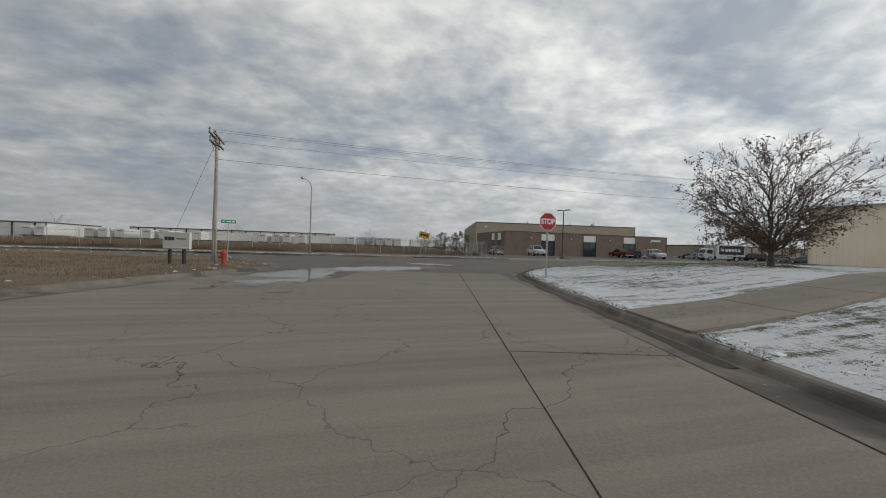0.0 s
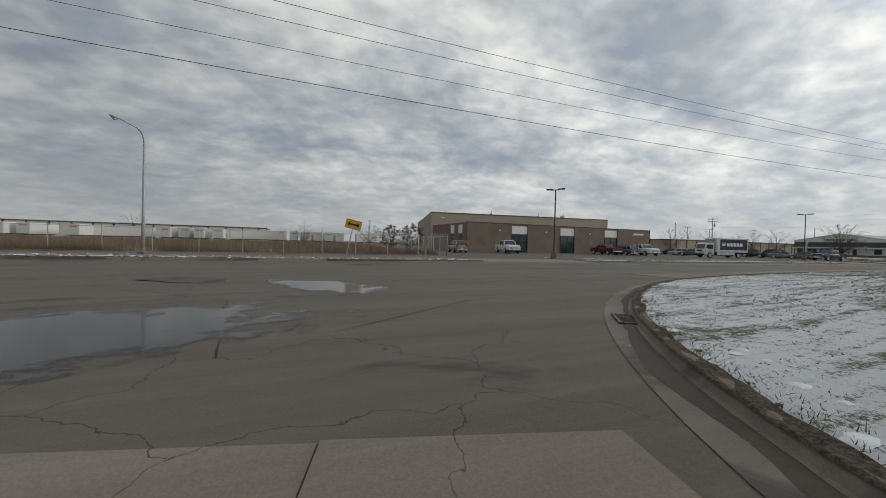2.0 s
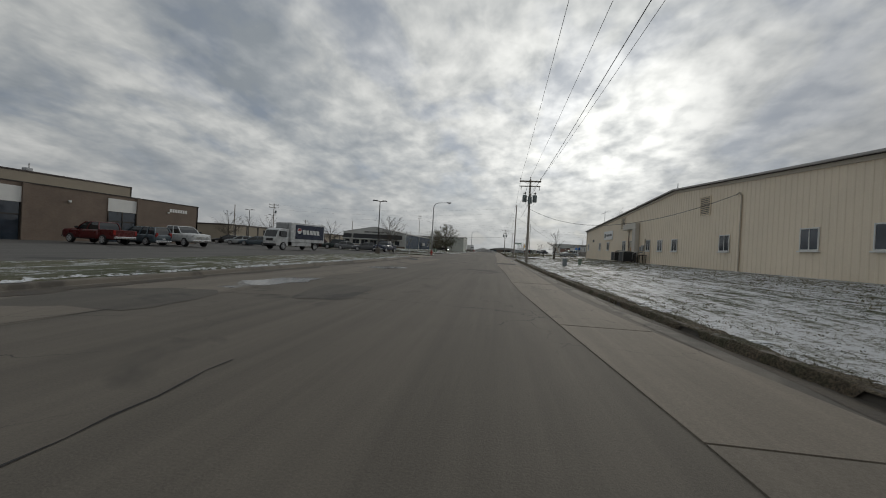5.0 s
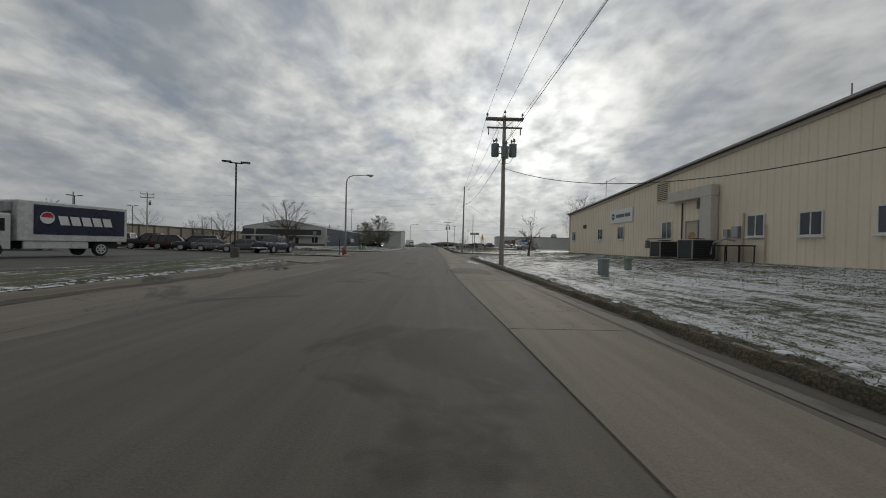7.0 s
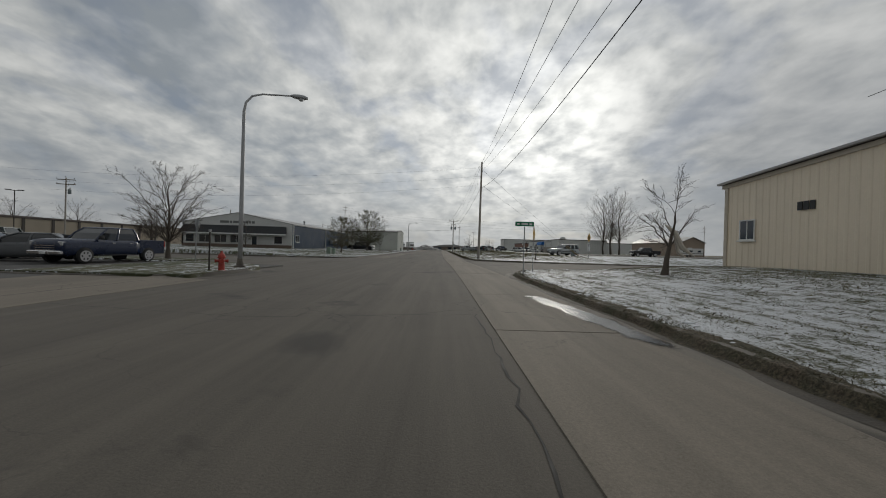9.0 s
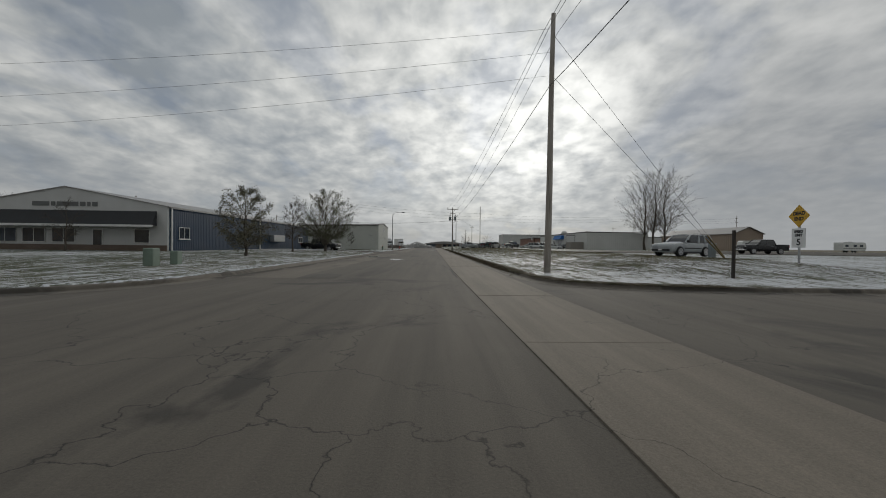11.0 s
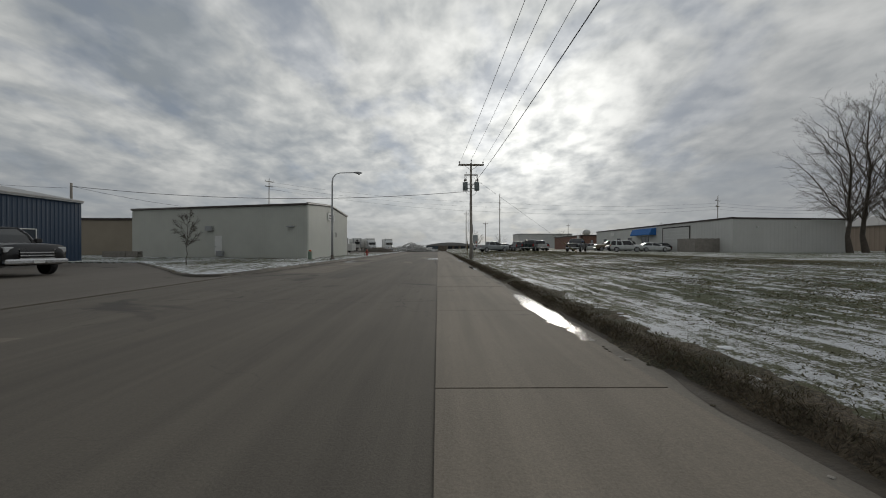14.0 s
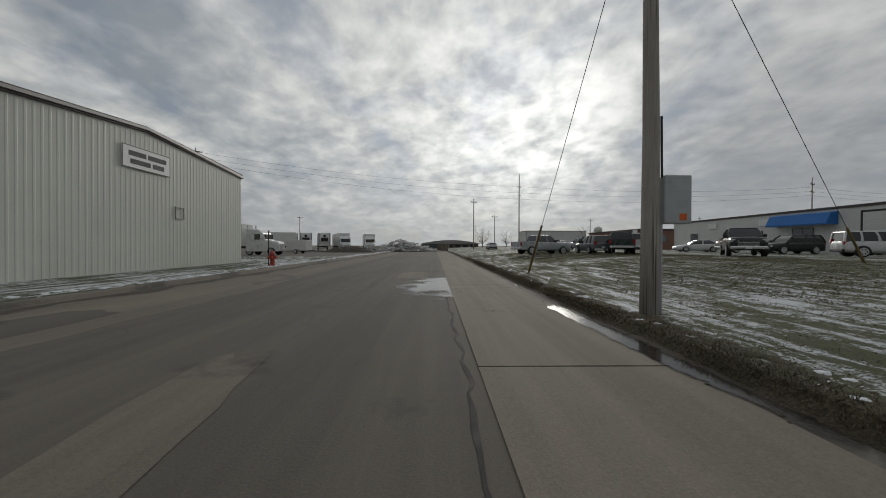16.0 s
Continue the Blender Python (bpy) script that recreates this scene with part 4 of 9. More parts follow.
on_wall(tan_house, fm, "conduit", Mesh().tube([(39.35 - 4.5, 0.06, TB), (39.35 - 4.5, 0.06, 3.3)], 0.05, 8).tube([(38.1 - 4.5, 0.06, TB), (38.1 - 4.5, 0.06, 2.7)], 0.03, 6), TRIM_TAN)
for y, zz, w, h in ((40.35, 2.15, 0.30, 0.38), (39.75, 2.1, 0.42, 0.56)):
    on_wall(tan_house, fm, "electric_box", Mesh().box(-w / 2, w / 2, 0.03, 0.2, 0, h, 0.01), STEEL, y - 4.5, zz)
on_wall(tan_house, fm, "gas_meter", Mesh().box(-0.18, 0.18, 0.15, 0.42, 0.55, 0.95, 0.05).tube([(-0.25, 0.2, 0), (-0.25, 0.2, 0.9), (-0.1, 0.25, 0.98)], 0.03, 6)
        .tube([(0.1, 0.25, 0.98), (0.2, 0.2, 1.2), (-2.2, 0.1, 1.2)], 0.03, 6).box(-0.10, 0.10, 0.12, 0.45, 0.95, 1.08, 0.03).tube([(-0.3, 0.25, 0.75), (-0.42, 0.25, 0.78)], 0.07, 8), GREY_INK, 47.35 - 4.5, TB + 0.35, 0.0, "grey gas meter with pipes")
on_wall(tan_house, fm, "house_number", bars([0.22, 0.24, 0.22], 0.36, 0.03, 0.12)[0], BLACK, 59.1 - 4.5, 3.4, 0.04, "dark raised house number")
lb = Mesh().box(0, 3.75, 0.0, 0.06, 0, 1.08, 0.01)
board = on_wall(tan_house, fm, "sign_board", lb, SIGN_WHITE, 49.95 - 4.5, 3.55, 0.05, "white sign board with a round mark and grey bars")
for k in range(12):
    a = 2 * math.pi * k / 12
    part("mark_ray", Mesh().tube([(3.15 + 0.10 * math.cos(a), 0.07, 0.54 + 0.10 * math.sin(a)), (3.15 + 0.26 * math.cos(a), 0.07, 0.54 + 0.26 * math.sin(a))], [0.022, 0.04], 5), GREY_INK, board)
part("lettering", Mesh().box(1.25, 2.65, 0.06, 0.072, 0.42, 0.68).box(0.35, 1.15, 0.06, 0.072, 0.42, 0.70), GREY_INK, board)
on_wall(tan_house, fm, "antenna", Mesh().tube([(55.8 - 4.5, -0.4, 5.6), (55.8 - 4.5, -0.4, 7.6)], 0.025, 6).tube([(53.9 - 4.5, -0.4, 7.55), (57.7 - 4.5, -0.4, 7.35)], 0.015, 5)
        .tube([(54.3 - 4.5, -0.8, 7.5), (54.3 - 4.5, 0.0, 7.5)], 0.012, 4).tube([(55.2 - 4.5, -0.7, 7.47), (55.2 - 4.5, -0.1, 7.47)], 0.012, 4).tube([(56.6 - 4.5, -0.6, 7.42), (56.6 - 4.5, -0.2, 7.42)], 0.012, 4),
        STEEL, label="thin roof television antenna")
on_wall(tan_house, fm, "roof_pipe", Mesh().tube([(35.6 - 4.5, -1.0, 6.8), (35.6 - 4.5, -1.0, 8.0)], 0.03, 6), STEEL)

# -- air-conditioning units and yard boxes on the lawn --
def cooling_unit(x, y, w, d, h=1.0):
    """A cabinet with its nearest corner at x, y; w along the wall, d towards it."""
    z = gz(x + d / 2, y + w / 2)
    u = thing("cooling_unit", pose(x, y, z), "dark-grilled air-conditioning unit on a low pad", "cooling unit", "cooling units")
    part("pad", Mesh().box(-0.08, d + 0.08, -0.08, w + 0.08, -0.25, 0.05, 0.02), KERB, u)
    part("case", Mesh().box(0.02, d - 0.02, 0.02, w - 0.02, 0.08, h - 0.03, 0.02), BLACK, u)
    for px, py in ((0, 0), (d - 0.06, 0), (0, w - 0.06), (d - 0.06, w - 0.06)):
        part("corner_post", Mesh().box(px, px + 0.06, py, py + 0.06, 0.05, h - 0.04, 0.008), GREY_DUCT, u)
    part("lid", Mesh().box(-0.02, d + 0.02, -0.02, w + 0.02, h - 0.05, h, 0.012), PALE_DUCT, u)
    part("fan_guard", Mesh().tube([(d / 2, w / 2, h), (d / 2, w / 2, h + 0.05), (d / 2, w / 2, h + 0.07)], [0.38, 0.36, 0.1], 16), BRONZE, u)
    for k in range(10):
        zz = 0.13 + k * (h - 0.26) / 9
        part("grille_bar", Mesh().box(0.004, 0.018, 0.06, w - 0.06, zz, zz + 0.025), COIL, u)
        part("grille_bar", Mesh().box(0.06, d - 0.06, 0.004, 0.018, zz, zz + 0.025), COIL, u)


COIL = surface("dull_coil_fins", (0.075, 0.082, 0.085), 0.6, 0.3, 0.3)
cooling_unit(13.2, 43.65, 1.10, 1.15, 1.02)
cooling_unit(13.2, 40.75, 1.25, 1.30, 1.08)
rail = thing("pipe_rack", pose(14.2, 39.3, gz(14.2, 39.3)), "dark low steel rack with pipes", "pipe rack")
part("top", Mesh().box(-0.4, 0.4, -0.9, 0.9, 0.72, 0.78), BRONZE, rail)
for sx in (-0.36, 0.36):
    for sy in (-0.85, 0.0, 0.85):
        part("leg", Mesh().tube([(sx, sy, -0.2), (sx, sy, 0.73)], 0.03, 6), BRONZE, rail)
part("pipe", Mesh().tube([(-0.2, 1.2, 0.3), (-0.2, 1.0, 0.9), (0.1, 0.6, 1.1), (0.5, 0.5, 1.0)], 0.045, 8), STEEL, rail)
for x, y, h, w, gname in ((7.0, 37.1, 0.68, 0.33, "pale grey-green"), (8.55, 38.1, 0.56, 0.24, "darker green")):
    u = thing("utility_box", pose(x, y, gz(x, y), 0, 0, 12), gname + " telephone pedestal box on the snowy lawn", "utility box", "utility boxes")
    part("body", Mesh().box(-w / 2, w / 2, -w / 2, w / 2, -0.1, h, 0.03), CAMO_GREEN if "dark" in gname else TANK, u)
    part("cap", Mesh().box(-w / 2 - 0.02, w / 2 + 0.02, -w / 2 - 0.02, w / 2 + 0.02, h - 0.14, h + 0.02, 0.03), CAMO_GREEN if "dark" in gname else TANK, u)

# -- brown brick workshop with the tall tan hall behind --
BB = 0.0
brick_house = thing("brick_building", Matrix.Translation((-41.3, 27, 0.1)), "low brown brick building with white panels over its doors", "building")
fm, L = wall_frame((-41.3, 49.0), (-41.3, 5.6))


def S(y):
    return 49.0 - y


on_wall(brick_house, fm, "wall", slab_wall(L, lambda s: 5.2, BB), BRICK)
f2, l2 = wall_frame((-41.3, 5.6), (-58, 5.6))
hang(part("wall", slab_wall(l2, lambda s: 5.2, BB), BRICK), brick_house, f2)
f3, l3 = wall_frame((-58, 49), (-41.3, 49))
hang(part("wall", slab_wall(l3, lambda s: 5.2, BB), BRICK), brick_house, f3)
part("roof", Mesh().box(-58, -41.55, 5.85, 48.75, 4.9, 5.0), SHINGLE, brick_house).matrix_local = brick_house.matrix_world.inverted()
on_wall(brick_house, fm, "coping", Mesh().box(-0.05, L + 0.05, -0.3, 0.06, 5.2, 5.3, 0.01), BRONZE, label="dark metal coping")
for y, kind in ((16.15, "door"), (26.95, "door"), (37.95, "window")):
    w = 3.3
    on_wall(brick_house, fm, "panel", Mesh().box(-w / 2, w / 2, 0.0, 0.06, 3.45, 4.85, 0.01), WHITE_SHEET, S(y), 0, 0.005, "white sheet panel over the opening")
    on_wall(brick_house, fm, "pier", Mesh().box(-w / 2 - 0.45, -w / 2, 0, 0.2, BB, 5.2), BRICK, S(y), 0, 0.0)
    g = on_wall(brick_house, fm, kind, Mesh().box(-w / 2, -w / 2 + 0.1, 0, 0.08, BB, 3.44).box(w / 2 - 0.1, w / 2, 0, 0.08, BB, 3.44).box(-0.05, 0.05, 0, 0.07, BB, 3.44).box(-w / 2 + 0.1, w / 2 - 0.1, 0, 0.07, 2.3, 2.42), BRONZE,
                S(y), 0, 0.006, "dark bronze glazed entrance")
    for x0, x1 in ((-w / 2 + 0.1, -0.05), (0.05, w / 2 - 0.1)):
        for z0, z1 in ((BB + 0.02, 2.3), (2.42, 3.44)):
            part("pane", Mesh().box(x0, x1, 0.004, 0.02, z0, z1), WINDOW, g)
lett, wl2 = bars([0.32, 0.28, 0.3, 0.34, 0.28, 0.3, 0.3], 0.42, 0.05, 0.25)
on_wall(brick_house, fm, "lettering", lett, SIGN_WHITE, S(47.0), 4.1, 0.01, "row of white raised sign characters")
for x in (-44.0, -47.5):
    w = 1.6
    hang(part("panel", Mesh().box(-w / 2, w / 2, 0, 0.06, 3.3, 4.85, 0.01), WHITE_SHEET, label="white sheet panel"), brick_house, f2 @ Matrix.Translation((-41.3 - x, 0.005, 0)))
    hang(part("pane", Mesh().box(-w / 2, w / 2, 0, 0.03, 0.4, 3.25), WINDOW), brick_house, f2 @ Matrix.Translation((-41.3 - x, 0.005, 0)))
for y in (12.0, 22.0, 32.5, 44.0):
    on_wall(brick_house, fm, "wall_lamp", Mesh().box(-0.12, 0.12, 0, 0.16, 3.9, 4.1, 0.02), WHITE_SHEET, S(y), 0, 0.0)

hall = thing("warehouse_hall", Matrix.Translation((-64, 33, 0)), "tall plain tan hall behind the brick front", "building")
fm, L = wall_frame((-64, 60.0), (-64, 7.3))
on_wall(hall, fm, "wall", slab_wall(L, lambda s: 9.05 - 0.012 * s, 0), BLOCK_TAN)
f2, l2 = wall_frame((-64, 7.3), (-96, 15.0))
hang(part("wall", slab_wall(l2, lambda s: 8.45 - 0.02 * s, 0), BLOCK_TAN), hall, f2)
f3, l3 = wall_frame((-96, 60), (-64, 60))
hang(part("wall", slab_wall(l3, lambda s: 9.05, 0), BLOCK_TAN), hall, f3)
rf = Mesh()
rf.add([(-63.9, 60, 9.02), (-63.9, 7.3, 8.4), (-96, 15.0, 7.8), (-96, 60, 8.5)], [(0, 1, 2, 3)])
hang(part("roof", rf, ROOF_DARK), hall, Matrix.Identity(4))
on_wall(hall, fm, "coping", Mesh().add([(0, 0.08, 8.97), (L, 0.08, 8.35), (L, 0.08, 8.55), (0, 0.08, 9.17), (0, -0.3, 8.97), (L, -0.3, 8.35), (L, -0.3, 8.55), (0, -0.3, 9.17)],
                                       [(0, 1, 2, 3), (4, 7, 6, 5), (0, 3, 7, 4), (1, 5, 6, 2), (0, 4, 5, 1), (3, 2, 6, 7)]), ROOF_DARK, label="dark roof edging")
for y, h, w in ((46.0, 0.9, 0.8), (38.0, 0.5, 0.6), (24.0, 0.45, 0.5)):
    hang(part("roof_vent", Mesh().box(-w / 2, w / 2, -w / 2, w / 2, -0.4, h, 0.03).tube([(0.3, 0, 0), (0.3, 0, h + 0.7)], 0.08, 8), STEEL), hall, Matrix.Translation((-66, y, 8.7)))
hang(part("wall_lamp", Mesh().box(-0.3, 0.3, -0.02, 0.15, 0, 0.25, 0.02), WHITE_SHEET), hall, fm @ Matrix.Translation((L - 3.0, 0.02, 7.2)))

# -- blue metal building with the white office gable --
blue_house = thing("blue_building", Matrix.Translation((-26.6, 134, 0.45)), "long blue ribbed metal building with a white office front", "building")
fm, L = wall_frame((-26.6, 154.5), (-26.6, 112.66))
on_wall(blue_house, fm, "wall", ribbed(L, lambda s: 4.75, 0.30, 0.018, 0.35), BLUE_METAL)
on_wall(blue_house, fm, "gutter", Mesh().box(0, L, 0.02, 0.18, 4.66, 4.84, 0.02), STEEL, label="pale metal gutter")
for y in (112.9, 132.3):
    on_wall(blue_house, fm, "downpipe", Mesh().box(-0.07, 0.07, 0.03, 0.15, 0.5, 4.7).box(-0.07, 0.07, 0.1, 1.6, 0.42, 0.54), WHITE, 154.5 - y, 0, 0.0, "white downpipe")
window_in(blue_house, fm, 154.5 - 114.9, 1.7, 1.7, 1.2)
window_in(blue_house, fm, 154.5 - 150.0, 1.6, 2.4, 1.0)
on_wall(blue_house, fm, "wall_unit", Mesh().box(-2.2, 2.2, 0.03, 0.75, 0, 1.05, 0.03), STEEL, 154.5 - 138.0, 1.65, 0, "galvanised ventilation box on the wall")
f2, l2 = wall_frame((-26.6, 112.4), (-46.0, 112.4))


def office_top(s):
    return 6.6 - abs(s - l2 / 2) * (1.8 / (l2 / 2))


hang(part("wall", slab_wall(l2, office_top, 0.35, 0.25, [0, l2 / 2, l2]), WHITE_WALL, label="white painted gable front"), blue_house, f2)
f3, l3 = wall_frame((-46, 112.4), (-46, 154.5))
hang(part("wall", slab_wall(l3, lambda s: 4.75, 0.35), BLUE_METAL), blue_house, f3)
gable_roof(blue_house, [(-26.5, 112.3, 4.78), (-26.5, 154.5, 4.78), (-36.3, 112.3, 6.6), (-36.3, 154.5, 6.6), (-46.1, 112.3, 4.78), (-46.1, 154.5, 4.78)], None, ROOF_GREY, 0.12, 0.08)
aw = Mesh()
aw.add([(1.0, 0.02, 4.35), (l2 - 3.2, 0.02, 4.35), (l2 - 3.6, 1.3, 2.95), (0.6, 1.3, 2.95), (1.0, 0.02, 2.95), (l2 - 3.2, 0.02, 2.95)], [(0, 1, 2, 3), (0, 3, 4), (1, 5, 2), (3, 2, 5, 4), (0, 4, 5, 1)])
hang(part("mansard", aw, SHINGLE, label="dark shingled mansard awning"), blue_house, f2)
aw = Mesh()
aw.add([(l2 - 2.6, 0.02, 4.35), (l2 - 0.3, 0.02, 4.35), (l2 - 0.1, 1.3, 2.95), (l2 - 2.9, 1.3, 2.95), (l2 - 2.6, 0.02, 2.95), (l2 - 0.3, 0.02, 2.95)], [(0, 1, 2, 3), (0, 3, 4), (1, 5, 2), (3, 2, 5, 4), (0, 4, 5, 1)])
hang(part("mansard", aw, SHINGLE), blue_house, f2)
hang(part("fascia", Mesh().box(0.5, l2 - 0.1, 1.28, 1.34, 2.78, 2.98), WHITE, label="white fascia board"), blue_house, f2)
hang(part("plinth", Mesh().box(0, l2, 0.0, 0.08, 0.35, 1.05), BRICK, label="low brown brick plinth"), blue_house, f2)
for s, w in ((2.4, 1.5), (9.8, 2.2), (12.6, 2.2), (15.3, 2.2), (18.0, 1.5)):
    window_in(blue_house, f2, s, 1.25, w, 1.4, WHITE, 2 if w > 2 else 1, False)
d = hang(part("door", Mesh().box(-0.5, -0.42, 0, 0.06, 0.3, 2.5).box(0.42, 0.5, 0, 0.06, 0.3, 2.5).box(-0.42, 0.42, 0, 0.06, 2.4, 2.5), WHITE), blue_house, f2 @ Matrix.Translation((6.6, 0.02, 0.1)))
part("pane", Mesh().box(-0.42, 0.42, 0.01, 0.03, 0.3, 2.4), WINDOW, d)
lett, w2 = bars([0.5, 0.3, 0.5, 2.0, 0.4, 1.6], 0.42, 0.03, 0.4)
hang(part("lettering", lett, GREY_INK, label="grey sign characters over the mansard"), blue_house, f2 @ Matrix.Translation((l2 / 2 - w2 / 2, 0.01, 4.75)))
hang(part("roof_vent", Mesh().tube([(0, 0, 0), (0, 0, 0.9)], 0.12, 8).tube([(0, 0, 0.9), (0, 0, 1.1)], 0.25, 8), STEEL), blue_house, Matrix.Translation((-30, 128.0, 5.2)))

# -- grey-green metal shed by the street --
grey_house = thing("metal_shed", Matrix.Translation((-13.9, 176, 0.17)), "pale grey-green ribbed metal shed with a low gable", "building")
fm, L = wall_frame((-13.8, 185.2), (-13.95, 167.4))


def shed_top(s):
    return 6.8 - abs(s - L / 2) * (0.65 / (L / 2))


on_wall(grey_house, fm, "wall", ribbed(L, shed_top, 0.28, 0.008, 0.1), GREY_METAL)
f2, l2 = wall_frame((-13.95, 167.4), (-38.5, 174.5))
hang(part("wall", ribbed(l2, lambda s: 6.1, 0.28, 0.008, 0.1), GREY_METAL), grey_house, f2)
f3, l3 = wall_frame((-38.5, 191), (-13.8, 185.2))
hang(part("wall", ribbed(l3, lambda s: 6.1, 0.6, 0.03, 0.1), GREY_METAL), grey_house, f3)
f4, l4 = wall_frame((-38.5, 174.5), (-38.5, 191))
hang(part("wall", slab_wall(l4, lambda s: 6.1, 0.1), GREY_METAL), grey_house, f4)
gable_roof(grey_house, [(-13.75, 167.4, 6.12), (-38.5, 174.5, 6.12), (-13.7, 176.3, 6.8), (-38.5, 182.8, 6.8), (-13.7, 185.2, 6.12), (-38.5, 191, 6.12)], None, ROOF_GREY, 0.25, 0.12)
tr = Mesh()
for s0, s1 in ((0, L / 2), (L / 2, L)):
    a, b = shed_top(s0), shed_top(s1)
    tr.add([(s0, 0.1, a - 0.1), (s1, 0.1, b - 0.1), (s1, 0.1, b + 0.17), (s0, 0.1, a + 0.17), (s0, -0.1, a - 0.1), (s1, -0.1, b - 0.1), (s1, -0.1, b + 0.17), (s0, -0.1, a + 0.17)],
           [(0, 1, 2, 3), (4, 7, 6, 5), (0, 3, 7, 4), (1, 5, 6, 2), (0, 4, 5, 1), (3, 2, 6, 7)])
on_wall(grey_house, fm, "rake_trim", tr, ROOF_DARK, label="dark green-grey roof edge")
hang(part("gutter", Mesh().box(0, l2, 0.02, 0.22, 6.0, 6.2, 0.02), ROOF_DARK, label="dark eaves gutter"), grey_house, f2)
board = on_wall(grey_house, fm, "sign_board", Mesh().box(-1.5, 1.5, 0, 0.05, 0, 1.0, 0.01), SIGN_WHITE, 185.2 - 176.4, 4.85, 0.035, "white sign board with two lines of bars")
part("lettering", Mesh().box(-1.2, 0.0, 0.05, 0.06, 0.56, 0.78).box(0.12, 1.15, 0.05, 0.06, 0.56, 0.78).box(-1.05, -0.3, 0.05, 0.06, 0.2, 0.42).box(-0.15, 1.05, 0.05, 0.06, 0.2, 0.42), INK, board)
part("border", Mesh().box(-1.5, 1.5, 0.05, 0.055, 0, 0.03).box(-1.5, 1.5, 0.05, 0.055, 0.97, 1.0).box(-1.5, -1.47, 0.05, 0.055, 0.03, 0.97).box(1.47, 1.5, 0.05, 0.055, 0.03, 0.97), INK, board)
on_wall(grey_house, fm, "bracket", Mesh().box(-0.35, 0.35, 0.03, 0.07, 0, 0.05).box(-0.35, 0.35, 0.03, 0.07, 0.6, 0.65).box(-0.35, -0.3, 0.03, 0.07, 0, 0.65).box(0.3, 0.35, 0.03, 0.07, 0, 0.65), GREY_DUCT, 185.2 - 178.7, 2.75, 0)
for s, z, w, h in ((13.2, 3.3, 0.9, 0.55), (11.6, 0.35, 0.9, 0.6), (2.0, 3.6, 0.8, 0.12)):
    hang(part("wall_unit", Mesh().box(-w / 2, w / 2, 0.03, 0.4, 0, h, 0.02), STEEL), grey_house, f2 @ Matrix.Translation((s, 0, z)))
d = hang(part("door", Mesh().box(-0.5, 0.5, 0.03, 0.08, 0.1, 2.4, 0.01), WHITE), grey_house, f2 @ Matrix.Translation((12.0, 0, 0.3)))
part("handle", Mesh().box(0.36, 0.42, 0.08, 0.14, 1.1, 1.2), STEEL, d)

# -- long pale building with the blue awning, across the field --
PZ = 0.70
pale = thing("pale_building", Matrix.Translation((41, 200, PZ)), "long pale grey building with a blue awning", "building")
fm, L = wall_frame((41, 177.6), (41, 223.2))
on_wall(pale, fm, "wall", ribbed(L, lambda s: 5.55 - 0.004 * s, 0.6, 0.010, PZ - 0.1), PALE_WALL)
f2, l2 = wall_frame((58.6, 179.3), (41, 177.6))
hang(part("wall", ribbed(l2, lambda s: 5.3 + 0.01 * s, 0.6, 0.010, PZ - 0.1), PALE_WALL), pale, f2)
f3, l3 = wall_frame((58.6, 223.2), (58.6, 179.3))
hang(part("wall", slab_wall(l3, lambda s: 5.4, PZ - 0.1), PALE_WALL), pale, f3)
rf = Mesh().add([(41, 177.6, 5.5), (58.6, 179.3, 5.25), (58.6, 223.2, 5.3), (41, 223.2, 5.35)], [(0, 1, 2, 3)])
hang(part("roof", rf, ROOF_DARK), pale, Matrix.Identity(4))
on_wall(pale, fm, "coping", Mesh().add([(0, 0.1, 5.4), (L, 0.1, 5.2), (L, 0.1, 5.45), (0, 0.1, 5.65), (0, -0.3, 5.4), (L, -0.3, 5.2), (L, -0.3, 5.45), (0, -0.3, 5.65)],
                                       [(0, 1, 2, 3), (4, 7, 6, 5), (0, 3, 7, 4), (1, 5, 6, 2), (0, 4, 5, 1), (3, 2, 6, 7)]), ROOF_DARK, label="dark roof edging")
hang(part("coping", Mesh().box(0, l2, -0.2, 0.1, 5.38, 5.6), ROOF_DARK), pale, f2)
f4, l4 = wall_frame((41, 223.2), (58.6, 223.2))
hang(part("wall", slab_wall(l4, lambda s: 5.35, PZ - 0.1), PALE_WALL), pale, f4)
gd = on_wall(pale, fm, "garage_door", Mesh().box(0, 7.2, 0, 0.05, PZ, 4.75), WHITE, 186.7 - 177.6, 0, 0.03, "wide pale roll-up garage door")
for k in range(7):
    part("door_panel", Mesh().box(0.08, 7.12, 0.05, 0.075, PZ + 0.03 + k * 0.575, PZ + 0.57 + k * 0.575, 0.008), PALE_WALL, gd)
on_wall(pale, fm, "door_trim", Mesh().box(-0.2, 0, 0.03, 0.1, PZ, 4.95).box(7.2, 7.4, 0.03, 0.1, PZ, 4.95).box(0, 7.2, 0.03, 0.1, 4.76, 4.95), BRONZE, 186.7 - 177.6)
aw = Mesh()
aw.add([(0, 0, 1.35), (7.2, 0, 1.35), (7.2, 0.8, 1.2), (0, 0.8, 1.2), (7.2, 1.3, 0.15), (0, 1.3, 0.15), (7.2, 1.3, 0), (0, 1.3, 0), (0, 0, 0), (7.2, 0, 0)],
       [(0, 1, 2, 3), (3, 2, 4, 5), (5, 4, 6, 7), (0, 3, 5, 7, 8), (1, 9, 6, 4, 2)])
on_wall(pale, fm, "awning", aw, BLUE_CLOTH, 196.2 - 177.6, 3.75, 0.03, "bright blue cloth awning")
